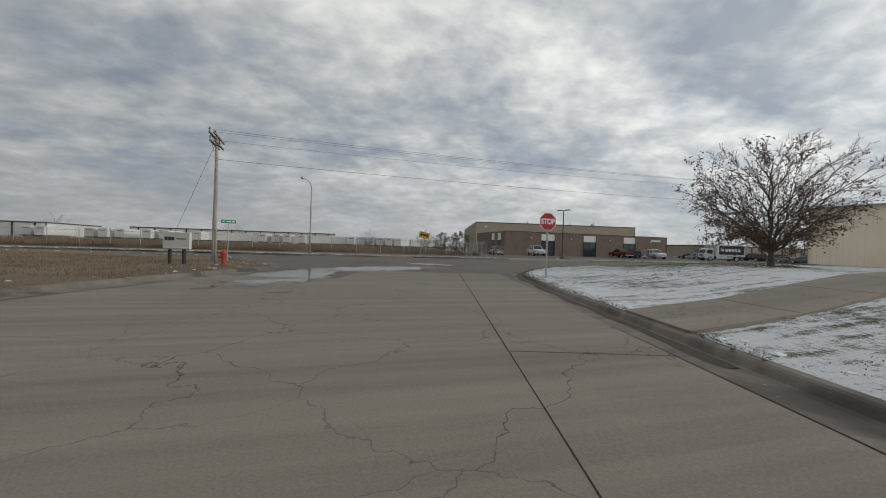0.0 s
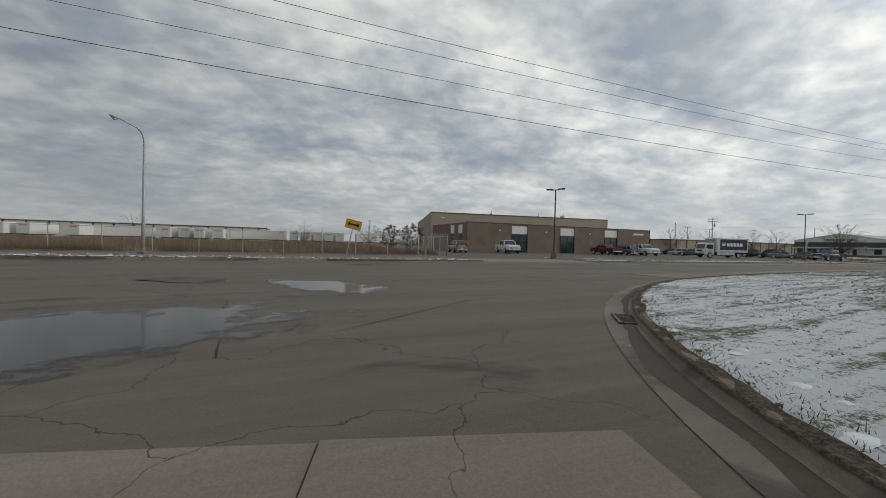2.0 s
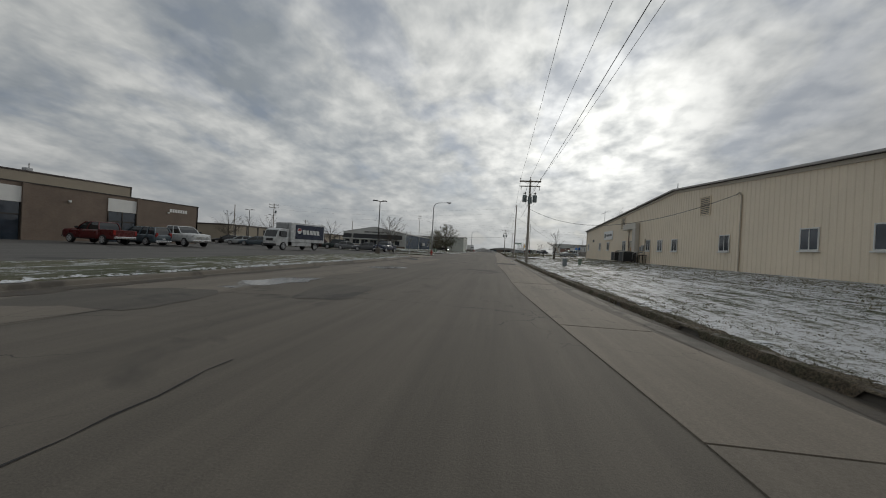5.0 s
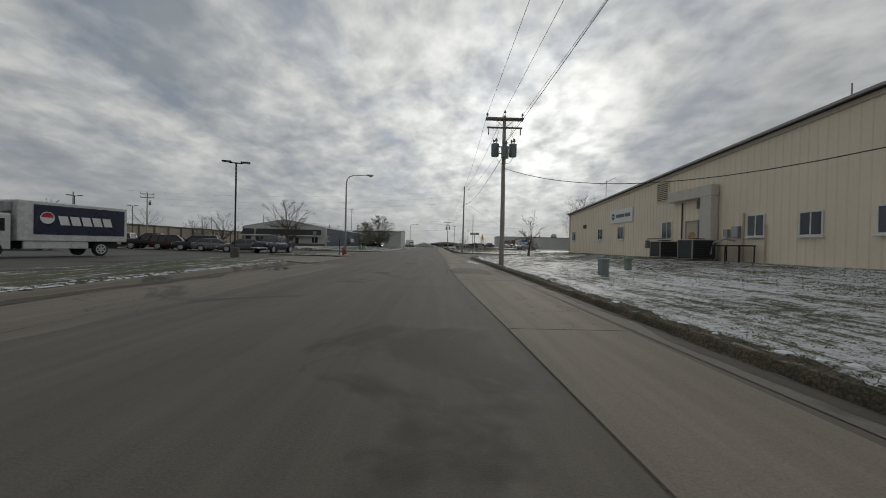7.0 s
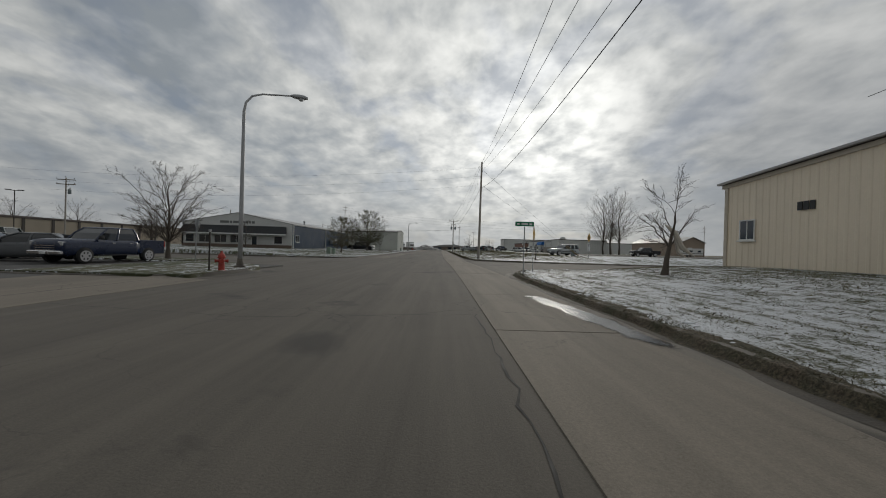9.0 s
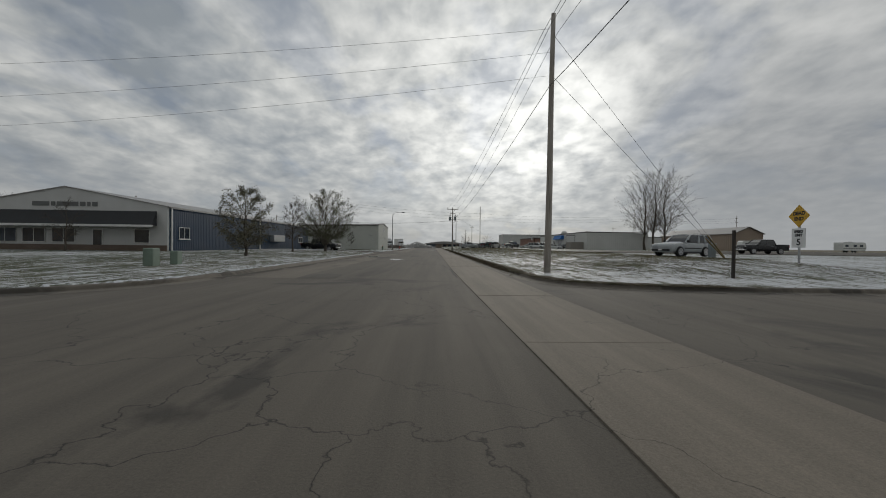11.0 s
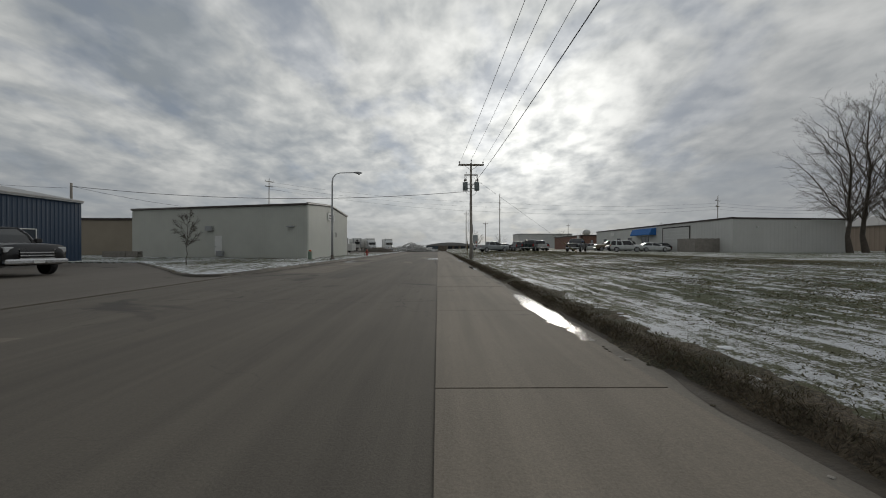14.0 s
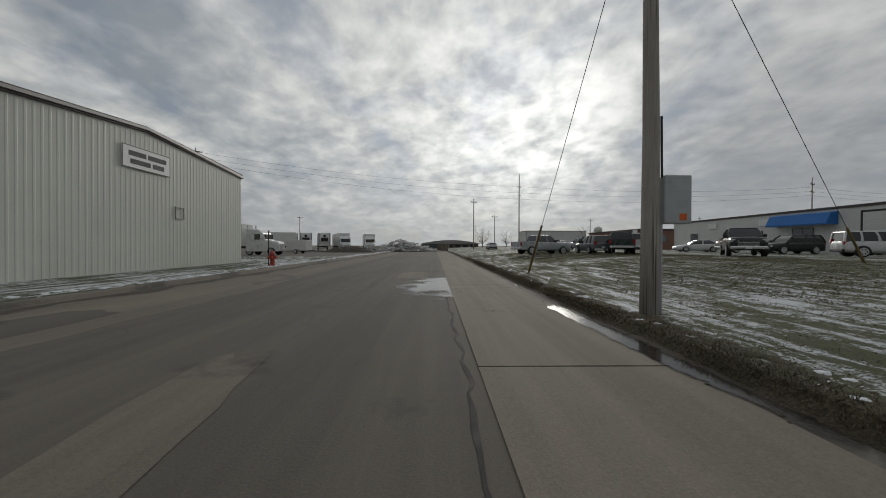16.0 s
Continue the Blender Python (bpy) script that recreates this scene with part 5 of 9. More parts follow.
for y, z, w, h in ((206, 2.2, 1.6, 1.2), (211, 2.2, 1.6, 1.2), (218, 2.2, 1.6, 1.2), (226, 2.2, 1.6, 1.2), (200, 2.0, 2.5, 1.5)):
    window_in(pale, fm, y - 177.6, z, w, h, BRONZE)
for y in (205, 214, 236):
    on_wall(pale, fm, "sign_board", Mesh().box(-0.9, 0.9, 0, 0.08, 0, 0.8, 0.01), WHITE_SHEET, y - 177.6, 4.0, 0.03)
for s in (8, 14):
    hang(part("wall_lamp", Mesh().box(-0.15, 0.15, 0.03, 0.2, 4.2, 4.4, 0.02), WHITE_SHEET), pale, f2 @ Matrix.Translation((s, 0, 0)))
enc = thing("board_fence", pose(37.5, 184, gz(37.5, 184)), "weathered grey board enclosure beside the pale building", "fence")
for k in range(14):
    part("board", Mesh().box(k * 0.30 - 3.9, k * 0.30 - 3.62, -0.02, 0.02, 0, 1.95 + 0.03 * (k % 3)), PINE, enc).matrix_local = Matrix.Rotation(radians(90), 4, "Z")
for k in range(12):
    part("board", Mesh().box(k * 0.30, k * 0.30 + 0.28, -0.02, 0.02, 0, 1.95 + 0.03 * (k % 3)), PINE, enc).matrix_local = Matrix.Translation((0, -3.9, 0))
f2 = None

# -- brown barn, brick store and sheds in the distance --
barn = thing("barn", Matrix.Translation((96.5, 208, 0.5)), "brown metal barn with a pale roof", "building")
bx0, bx1, by0, by1, bz = 92.0, 101.0, 190.7, 228.0, 0.4
for p0, p1 in (((bx0, by0), (bx0, by1)), ((bx1, by1), (bx1, by0))):
    f5, l5 = wall_frame(p0, p1)
    hang(part("wall", ribbed(l5, lambda s: 6.15, 0.9, 0.04, bz), BARN), barn, f5)
for p0, p1 in (((bx1, by0), (bx0, by0)), ((bx0, by1), (bx1, by1))):
    f5, l5 = wall_frame(p0, p1)
    hang(part("wall", slab_wall(l5, lambda s: 8.15 - abs(s - l5 / 2) * (2.0 / (l5 / 2)), bz, 0.25, [0, l5 / 2, l5]), BARN), barn, f5)
for cx, cy in ((bx0, by0), (bx1, by0), (bx0, by1), (bx1, by1)):
    hang(part("corner_trim", Mesh().box(cx - 0.12, cx + 0.12, cy - 0.12, cy + 0.12, bz, 6.1, 0.01), BARN), barn, Matrix.Identity(4))
for sx, ex in ((-1, bx0), (1, bx1)):
    e = ex + sx * 0.5
    v8 = [(e, by0 - 0.5, 5.98), (96.5, by0 - 0.5, 8.2), (96.5, by1 + 0.5, 8.2), (e, by1 + 0.5, 5.98)]
    v8 += [(x, y, z + 0.16) for x, y, z in v8]
    hang(part("roof", Mesh().add(v8, [(0, 1, 2, 3), (7, 6, 5, 4), (0, 4, 5, 1), (1, 5, 6, 2), (2, 6, 7, 3), (3, 7, 4, 0)]), ROOF_GREY), barn, Matrix.Identity(4))


def shed(name, x0, x1, y0, y1, z1, wall_mat, label, bands=0, band_mat=None, roof=ROOF_DARK):
    h = thing(name, Matrix.Translation(((x0 + x1) / 2, (y0 + y1) / 2, 0)), label, "building")
    for p0, p1 in (((x1, y0), (x0, y0)), ((x0, y0), (x0, y1)), ((x0, y1), (x1, y1)), ((x1, y1), (x1, y0))):
        f5, l5 = wall_frame(p0, p1)
        hang(part("wall", slab_wall(l5, lambda s: z1, -0.5), wall_mat), h, f5)
    hang(part("roof", Mesh().box(x0 - 0.2, x1 + 0.2, y0 - 0.2, y1 + 0.2, z1, z1 + 0.35, 0.03), roof), h, Matrix.Identity(4))
    for k in range(bands):
        f5, l5 = wall_frame((x1, y1), (x1, y0))
        s = l5 * (k + 0.5) / bands
        hang(part("pilaster", Mesh().box(-0.25, 0.25, 0, 0.12, -0.3, z1), band_mat or BRONZE), h, f5 @ Matrix.Translation((s, 0, 0)))
    return h


shed("storage_shed", -96, -75, 100, 196, 4.6, BLOCK_TAN, "long low tan storage building with dark bays", 18, BRONZE)
shed("brick_store", 42.0, 70, 236, 262, 4.7, RED_BRICK, "low brick building beyond the parked cars")
shed("pale_shed", 62, 103, 418, 440, 11.5, WHITE_WALL, "far pale flat-roofed building")
shed("tan_shed", -56, -40, 184, 205, 5.4, BLOCK_TAN, "tan building with a taller part behind the grey shed")
shed("tan_shed", -66, -56.3, 186, 205, 4.2, BLOCK_TAN, "low tan building behind the grey shed")
shed("far_hall", -175, -150, -110, -30, 5.5, WHITE_WALL, "long white hall behind the trailers", 14, BRONZE)
shed("far_hall", -150, -120, -190, -120, 5.2, WHITE_WALL, "long white hall behind the trailers", 12, BRONZE)
shed("far_hall", 85, 140, 262, 290, 6.5, WHITE_WALL, "far white sheds past the field")
arch = thing("arched_hall", Matrix.Translation((7.5, 345, 0.0)), "far low hall with an arched dark roof", "building")
prof = [(-14 + 28 * k / 12, 2.5 + 1.6 * math.sin(math.pi * k / 12)) for k in range(13)]
part("roof", Mesh().prism(prof + [(14, 2.3), (-14, 2.3)], "y", -6, 6), ROOF_GREY, arch)
part("wall", Mesh().box(-13, 13, -5, 5, -0.9, 2.4), BRICK, arch)
for k in range(7):
    part("window", Mesh().box(-12.3 + k * 3.6, -10.0 + k * 3.6, -5.08, -5.0, 0.6, 1.9), WINDOW, arch)



# ---- poles, lamps, wires, signs ----
def insulator(m, x, y, z, s=1.0):
    m.tube([(x, y, z), (x, y, z + 0.10 * s), (x, y, z + 0.11 * s), (x, y, z + 0.20 * s), (x, y, z + 0.24 * s)], [0.02 * s, 0.025 * s, 0.065 * s, 0.05 * s, 0.03 * s], 8)


def utility_pole(x, y, height, label, rz=0, arms=((0.25, 1.25),), tanks=(), low_arm=None, lean=(0, 0)):
    z = gz(x, y)
    p = thing("utility_pole", pose(x, y, z, lean[0], lean[1], rz), label, "utility pole", "utility poles along the street")
    pts = [(0, 0, -0.4)] + [(0.012 * math.sin(k), 0.012 * math.cos(k * 1.7), height * k / 6) for k in range(1, 7)]
    part("pole", Mesh().tube(pts, [0.165 - 0.062 * k / 6 for k in range(7)], 14), WOOD_POLE, p, smooth=True)
    for drop, half in arms:
        zz = height - drop
        arm = part("crossarm", Mesh().box(-half, half, -0.20, -0.09, zz - 0.06, zz + 0.06, 0.008).box(-half, half, 0.09, 0.20, zz - 0.06, zz + 0.06, 0.008), CROSSARM, p)
        for sx in (-1, 1):
            part("brace", Mesh().tube([(sx * half * 0.55, -0.15, zz - 0.05), (sx * 0.08, -0.14, zz - 0.55)], 0.018, 5), STEEL, p)
        for px in (-half + 0.08, half - 0.08, 0.0):
            m = Mesh()
            insulator(m, px, -0.14, zz + (0.06 if px else drop + 0.02), 1.2)
            part("insulator", m, PORCELAIN, arm)
    if low_arm:
        zz, half = low_arm
        part("crossarm", Mesh().box(-half, half, -0.12, -0.02, zz - 0.05, zz + 0.05, 0.006), CROSSARM, p)
        for sx in (-1, 1):
            m = Mesh()
            m.tube([(sx * half * 0.9, -0.07, zz - 0.45), (sx * half * 0.9, -0.07, zz - 0.05)], [0.04, 0.03], 8)
            part("fuse", m, PORCELAIN, p)
    for tx, ty, tz, r, h in tanks:
        t = part("transformer", Mesh().tube([(tx, ty, tz), (tx, ty, tz + 0.04), (tx, ty, tz + h - 0.05), (tx, ty, tz + h), (tx, ty, tz + h + 0.03)], [r * 0.93, r, r, r * 1.03, r * 0.7], 18), TANK, p, "grey pole-mounted transformer", True)
        m = Mesh()
        insulator(m, tx + r * 0.3, ty, tz + h + 0.02, 1.5)
        insulator(m, tx - r * 0.35, ty, tz + h + 0.02, 1.2)
        part("bushing", m, PORCELAIN, t)
        for hz in (0.2, 0.75):
            part("bracket", Mesh().box(min(0, tx), max(0, tx), ty - 0.05, ty + 0.05, tz + h * hz, tz + h * hz + 0.07), STEEL, t)
        part("lead", Mesh().tube([(tx + r * 0.3, ty, tz + h + 0.3), (tx * 0.7, ty - 0.1, tz + h + 0.75), (tx * 0.9, ty - 0.12, tz + h + 1.2)], 0.012, 5), WIRE, t)
        part("lead", Mesh().tube([(tx + 0.1, ty - r, tz + h * 0.8), (tx * 1.2, ty - r - 0.15, tz + h * 0.2), (tx * 0.6, ty - r, tz - 0.45), (0, -0.14, tz - 0.5)], 0.012, 5), WIRE, t)
    return p


PA, PB, PC, PD = (3.2, -38.1), (4.15, 46.0), (4.63, 92.4), (3.75, 164.8)
utility_pole(*PA, 9.3, "weathered wooden utility pole with two crossarms", 4, ((0.25, 1.75), (0.75, 1.5)), ())
utility_pole(*PB, 9.75, "wooden utility pole carrying a crossarm and grey transformers", 0, ((0.22, 1.22),), ((-0.58, 0, 7.1, 0.25, 0.80), (0.58, 0, 7.1, 0.25, 0.80), (0.0, -0.42, 6.9, 0.24, 0.75)), (8.95, 1.15))
utility_pole(*PC, 12.2, "tall plain wooden utility pole with guy wires", 0, (), (), None, (0, 0.6))
utility_pole(*PD, 9.95, "wooden utility pole carrying a crossarm, two transformers and a steel cabinet", 0, ((0.2, 1.3),), ((-0.60, 0, 7.1, 0.26, 0.85), (0.60, 0, 7.1, 0.26, 0.85)), (8.7, 0.7))
utility_pole(10.4, 262.0, 13.5, "tall far wooden transmission pole", 20, ((0.8, 0.9),), ())
utility_pole(21.4, 256.0, 18.9, "tall far transmission pole standing beyond the parked cars", 60, ((3.2, 0.8), (5.4, 0.7)), ())
utility_pole(92.0, 250.0, 17.5, "tall far transmission pole over the sheds", 35, ((1.5, 1.6), (3.4, 1.6)), ())
utility_pole(150.0, 262.0, 18.0, "tall far transmission pole over the sheds", 35, ((1.5, 1.6), (3.4, 1.6)), ())
utility_pole(-74.0, 120.0, 12.6, "far wooden utility pole behind the parking lot", 15, ((0.4, 1.5), (1.3, 1.5)), ((0.6, 0, 9.4, 0.28, 0.9),))
utility_pole(-72.0, 98.0, 9.8, "far thin wooden pole behind the parking lot", 0, (), ())
utility_pole(-48.0, 236.0, 20.5, "far utility pole beside the truck yard", 50, ((0.6, 1.2), (2.0, 1.2)), ())
utility_pole(-37.2, 165.0, 7.7, "leaning wooden pole behind the grey shed", 0, (), ())
utility_pole(-58.0, 150.0, 10.0, "thin wooden pole behind the blue building", 0, (), ())
for x, y, h in ((-110, 210, 13), (-130, 60, 14), (-60, 330, 14), (70, 330, 13), (120, 330, 14), (30, 440, 16), (22, 300, 12)):
    utility_pole(x, y, h, "far thin utility pole on the skyline", 30, ((0.6, 1.2),), ())

CABINET = surface("cabinet_grey_paint", (0.42, 0.45, 0.46), 0.5, 0.1, 0.2)
cab = thing("pole_cabinet", pose(PD[0], PD[1], gz(*PD)), "grey steel meter cabinet strapped to the pole", "cabinet")
part("case", Mesh().box(0.20, 0.70, -0.14, 0.14, 1.66, 2.54, 0.02), CABINET, cab)
part("conduit", Mesh().tube([(0.19, -0.06, 2.5), (0.17, -0.08, 2.9), (0.15, -0.10, 3.6)], 0.022, 8), WIRE, cab)
part("conduit", Mesh().tube([(0.2, 0, -0.1), (0.2, 0, 1.67)], 0.04, 8), STEEL, cab)
part("label_plate", Mesh().box(0.47, 0.60, -0.148, -0.14, 1.72, 1.84), ORANGE, cab)


def wire(a, b, sag, r=0.012, label="thin dark overhead power wire", mat=None, n=18):
    a, b = Vector(a), Vector(b)
    pts = [a.lerp(b, k / n) - Vector((0, 0, sag * 4 * (k / n) * (1 - k / n))) for k in range(n + 1)]
    ob = part("overhead_wire", Mesh().tube(pts, r, 5), mat or WIRE)
    return tagged(ob, label, "wire", "overhead wires")


def top(p, h, dx, drop=0.0):
    return (p[0] + dx, p[1] - 0.14, gz(*p) + h - drop)


for dx in (-1.15, 0.0, 1.15):
    lift = 0.3 if dx == 0 else 0.05
    wire(top(PA, 9.2 + lift, dx * 1.45), (PB[0] + dx, PB[1] - 0.14, gz(*PB) + 9.75 + lift), 0.75, 0.009)
    side = {-1.15: -0.35, 0.0: 0.0, 1.15: 0.35}[dx]
    wire((PB[0] + dx, PB[1] - 0.14, gz(*PB) + 9.75 + lift), (PC[0] + side, PC[1], gz(*PC) + 11.7 - abs(side)), 0.8, 0.011)
    wire((PC[0] + side, PC[1], gz(*PC) + 11.7 - abs(side)), (PD[0] + dx, PD[1] - 0.14, gz(*PD) + 9.95 + lift), 1.1, 0.011)
wire((PA[0], PA[1], 7.35), (PB[0], PB[1], 8.0), 0.7, 0.012, "thick dark neutral wire along the poles")
wire((PB[0], PB[1], 7.4), (PC[0], PC[1], 9.0), 0.9, 0.016, "thick dark neutral wire along the poles")
wire((PC[0], PC[1], 9.0), (PD[0], PD[1], 7.6), 1.0, 0.016, "thick dark neutral wire along the poles")
wire((PB[0], PB[1], 6.5), (14.66, 25.1, 5.5), 1.9, 0.017, "thick twisted service cable to the tan building")
wire((PD[0], PD[1], 7.2), (-37.2, 165, 7.6), 1.0, 0.024, "thick service cable across the street")
wire((-37.2, 165, 7.6), (-30, 171, 6.2), 0.15, 0.014)
wire((-37.2, 165, 7.4), (-60, 158, 9.2), 0.5, 0.014)
for k, h in enumerate((11.5, 10.4, 9.3)):
    wire((PC[0], PC[1], gz(*PC) + h), (-60, 96 + 3 * k, 10.6 - k), 1.2, 0.006)
for k, h in enumerate((13.0, 12.0, 11.0)):
    wire((-48, 236, h + 7.0), (21.4, 256, h + 3.6 + k * -0.6), 1.2, 0.018)
    wire((21.4, 256, h + 3.6 + k * -0.6), (92, 250, h + 3.0), 1.2, 0.018)
    wire((92, 250, h + 3.0), (150, 262, h + 3.5), 1.0, 0.018)
wire((PA[0], PA[1], 8.7), (-4.4, -44.0, 0.1), 0.0, 0.012, "taut steel guy wire down to the grass")
# guys with their yellow guards
for (x, y, h, gx, gy) in ((PC[0], PC[1], 11.4, 21.0, 102.5), (PC[0], PC[1], 9.4, 20.9, 102.45), (PD[0], PD[1], 8.6, 18.1, 173.8), (PD[0], PD[1], 8.8, 4.15, 175.5)):
    g0 = (gx, gy, gz(gx, gy))
    w = wire((x, y, gz(x, y) + h), g0, 0.0, 0.010, "taut steel guy wire down to the grass")
    a, b = Vector(g0), Vector((x, y, gz(x, y) + h))
    gd = part("guy_guard", Mesh().tube([a.lerp(b, 0.0), a.lerp(b, 3.2 / (b - a).length)], [0.055, 0.045], 8), GUARD)
    tagged(gd, "weathered yellow plastic guy-wire guard", "guy guard", "guy guards")


def street_lamp(x, y, rz, label):
    z = gz(x, y)
    p = thing("street_lamp", pose(x, y, z, 0, 0, rz), label, "street lamp", "street lamps")
    part("base", Mesh().box(-0.24, 0.24, -0.24, 0.24, -0.3, 0.16, 0.03).tube([(0, 0, 0.16), (0, 0, 0.5)], [0.17, 0.12], 12), KERB, p)
    pts = [(0, 0, 0.3), (0, 0, 3), (0, 0, 6), (0, 0, 7.7), (0.08, 0, 8.15), (0.35, 0, 8.5), (0.8, 0, 8.66), (1.4, 0, 8.72), (2.2, 0, 8.80)]
    part("pole", Mesh().tube(pts, [0.115, 0.10, 0.082, 0.07, 0.055, 0.05, 0.045, 0.042, 0.038], 12), LAMP_STEEL, p, smooth=True)
    head = []
    for s, w, lo, hi in ((2.1, 0.05, 8.76, 8.84), (2.25, 0.10, 8.72, 8.88), (2.5, 0.15, 8.69, 8.90), (2.75, 0.15, 8.70, 8.88), (2.92, 0.08, 8.75, 8.84)):
        head.append([(s, -w, (lo + hi) / 2), (s, -w * 0.7, lo), (s, w * 0.7, lo), (s, w, (lo + hi) / 2), (s, w * 0.6, hi), (s, -w * 0.6, hi)])
    h = part("head", Mesh().loft(head), LAMP_STEEL, p, "cobra-head lamp housing", True)
    part("lens", Mesh().tube([(2.6, 0, 8.70), (2.6, 0, 8.62), (2.6, 0, 8.59)], [0.13, 0.11, 0.05], 10), LAMP_CLEAR, h)
    return p


street_lamp(-15.0, -32.5, -20, "tall grey steel street lamp behind the kerb")
street_lamp(-10.0, 62.7, 20, "tall grey steel street lamp beside the hydrant")
street_lamp(-10.15, 163.4, 20, "tall grey steel street lamp before the shed")


def lot_lamp(x, y, rz, h=7.05):
    p = thing("lot_lamp", pose(x, y, gz(x, y), 0, 0, rz), "dark bronze parking-lot lamp on a concrete footing", "lot lamp", "parking lot lamps")
    part("footing", Mesh().tube([(0, 0, -0.4), (0, 0, 0.72), (0, 0, 0.76)], [0.31, 0.31, 0.28], 16), KERB, p)
    part("pole", Mesh().box(-0.055, 0.055, -0.055, 0.055, 0.76, h, 0.012), BRONZE, p)
    part("arm", Mesh().box(-0.45, 0.45, -0.04, 0.04, h - 0.08, h, 0.01), BRONZE, p)
    for sx in (-1, 1):
        hd = part("head", Mesh().box(sx * 0.3, sx * 0.95, -0.16, 0.16, h - 0.02, h + 0.09, 0.03), BRONZE, p)
        part("lens", Mesh().box(sx * 0.38, sx * 0.88, -0.14, 0.14, h - 0.035, h - 0.02), LAMP_CLEAR, hd)


lot_lamp(-13.9, 2.2, 35)
lot_lamp(-15.1, 49.8, 20)
lot_lamp(-55, 80, 40, 7.5)
lot_lamp(-62, 100, 40, 7.5)


def text_mesh(body, size, depth=0.004):
    c = bpy.data.curves.new("text", "FONT")
    c.body, c.size, c.extrude, c.align_x, c.align_y = body, size, depth, "CENTER", "CENTER"
    c.offset = 0.012
    o = bpy.data.objects.new("text", c)
    me = bpy.data.meshes.new_from_object(o)
    bpy.data.objects.remove(o)
    return me


# stop sign: faces the side street
s = thing("stop_sign", pose(20.2, -20.6, gz(20.2, -20.6), 0, 0, 90 + 74.5 - 90 + 12), "red octagonal stop sign on a steel post", "stop sign")
part("post", Mesh().box(-0.03, 0.03, -0.02, 0.02, -0.3, 2.80), STEEL, s)
oct_ = [(0.41 * math.cos(radians(22.5 + 45 * k)), 2.47 + 0.41 * math.sin(radians(22.5 + 45 * k))) for k in range(8)]
oc2 = [(0.385 * math.cos(radians(22.5 + 45 * k)), 2.47 + 0.385 * math.sin(radians(22.5 + 45 * k))) for k in range(8)]
pl = part("plate", Mesh().prism(oct_, "y", -0.030, -0.022), SIGN_WHITE, s, "white sign border")
part("face", Mesh().prism(oc2, "y", -0.034, -0.030), SIGN_RED, pl, "red sign face")
tm = part("lettering", text_mesh("STOP", 0.31), SIGN_WHITE, pl, "white letters reading STOP")
tm.matrix_local = Matrix.Translation((0, -0.036, 2.465)) @ Matrix.Rotation(radians(90), 4, "X") @ Matrix.Diagonal((0.86, 1.05, 1, 1))

# leaning double arrow sign
s = thing("arrow_sign", pose(-18.6, -17.9, gz(-18.6, -17.9), 0, 0, 62) @ pose(0, 0, 0, 0, 13, 0), "yellow double-arrow sign leaning on a bent post", "road sign")
part("post", Mesh().box(-0.04, 0.04, -0.03, 0.03, -0.4, 3.3), STEEL, s)
pl = part("plate", Mesh().box(-0.78, 0.78, -0.05, -0.035, 2.45, 3.3, 0.004), SIGN_YELLOW, s)
for q in (Mesh().box(-0.74, 0.74, -0.054, -0.05, 2.48, 2.50).box(-0.74, 0.74, -0.054, -0.05, 3.25, 3.27),
          Mesh().prism([(-0.62, 2.875), (-0.36, 3.10), (-0.36, 2.96), (0.36, 2.96), (0.36, 3.10), (0.62, 2.875), (0.36, 2.65), (0.36, 2.79), (-0.36, 2.79), (-0.36, 2.65)], "y", -0.055, -0.05)):
    part("marking", q, BLACK, pl)


def name_post(x, y, rz, label, h=2.75):
    s = thing("street_sign", pose(x, y, gz(x, y), 0, 0, rz), label, "street sign", "street name signs")
    part("post", Mesh().tube([(0, 0, -0.3), (0, 0, h)], 0.03, 8), STEEL, s)
    for k, (r, z, w) in enumerate(((0, h + 0.02, 0.48), (78, h - 0.26, 0.40))):
        b = part("blade", Mesh().box(-w, w, -0.008, 0.008, z, z + 0.23, 0.003), SIGN_GREEN, s)
        b.matrix_local = Matrix.Rotation(radians(r), 4, "Z")
        part("lettering", Mesh().box(-w * 0.8, -w * 0.5, -0.012, 0.012, z + 0.07, z + 0.16).box(-w * 0.35, w * 0.35, -0.012, 0.012, z + 0.07, z + 0.16).box(w * 0.5, w * 0.8, -0.012, 0.012, z + 0.07, z + 0.16), SIGN_WHITE, b)


name_post(4.0, -37.0, -65, "green street name blades on a steel post at the corner")
name_post(3.75 + 0.3, 63.4, 0, "green street name blades on a steel post beside the lawn", 2.45)

s = thing("warning_sign", pose(5.2, 66.2, gz(5.2, 66.2), 0, 0, 68), "yellow diamond warning sign seen nearly edge-on", "road sign")
part("post", Mesh().box(-0.03, 0.03, -0.02, 0.02, -0.3, 2.6), STEEL, s)
part("plate", Mesh().prism([(0, 1.75), (0.45, 2.2), (0, 2.65), (-0.45, 2.2)], "y", -0.03, -0.022), SIGN_YELLOW, s)
s = thing("warning_sign", pose(19.8, 95.4, gz(19.8, 95.4), 0, 0, -90), "yellow diamond sign over a white speed sign on one post", "road sign")
part("post", Mesh().box(-0.05, 0.05, -0.04, 0.04, -0.3, 3.2, 0.01), STEEL, s)
pl = part("plate", Mesh().prism([(0, 1.98), (0.64, 2.62), (0, 3.26), (-0.64, 2.62)], "y", -0.056, -0.044), SIGN_YELLOW, s, "yellow diamond plate")
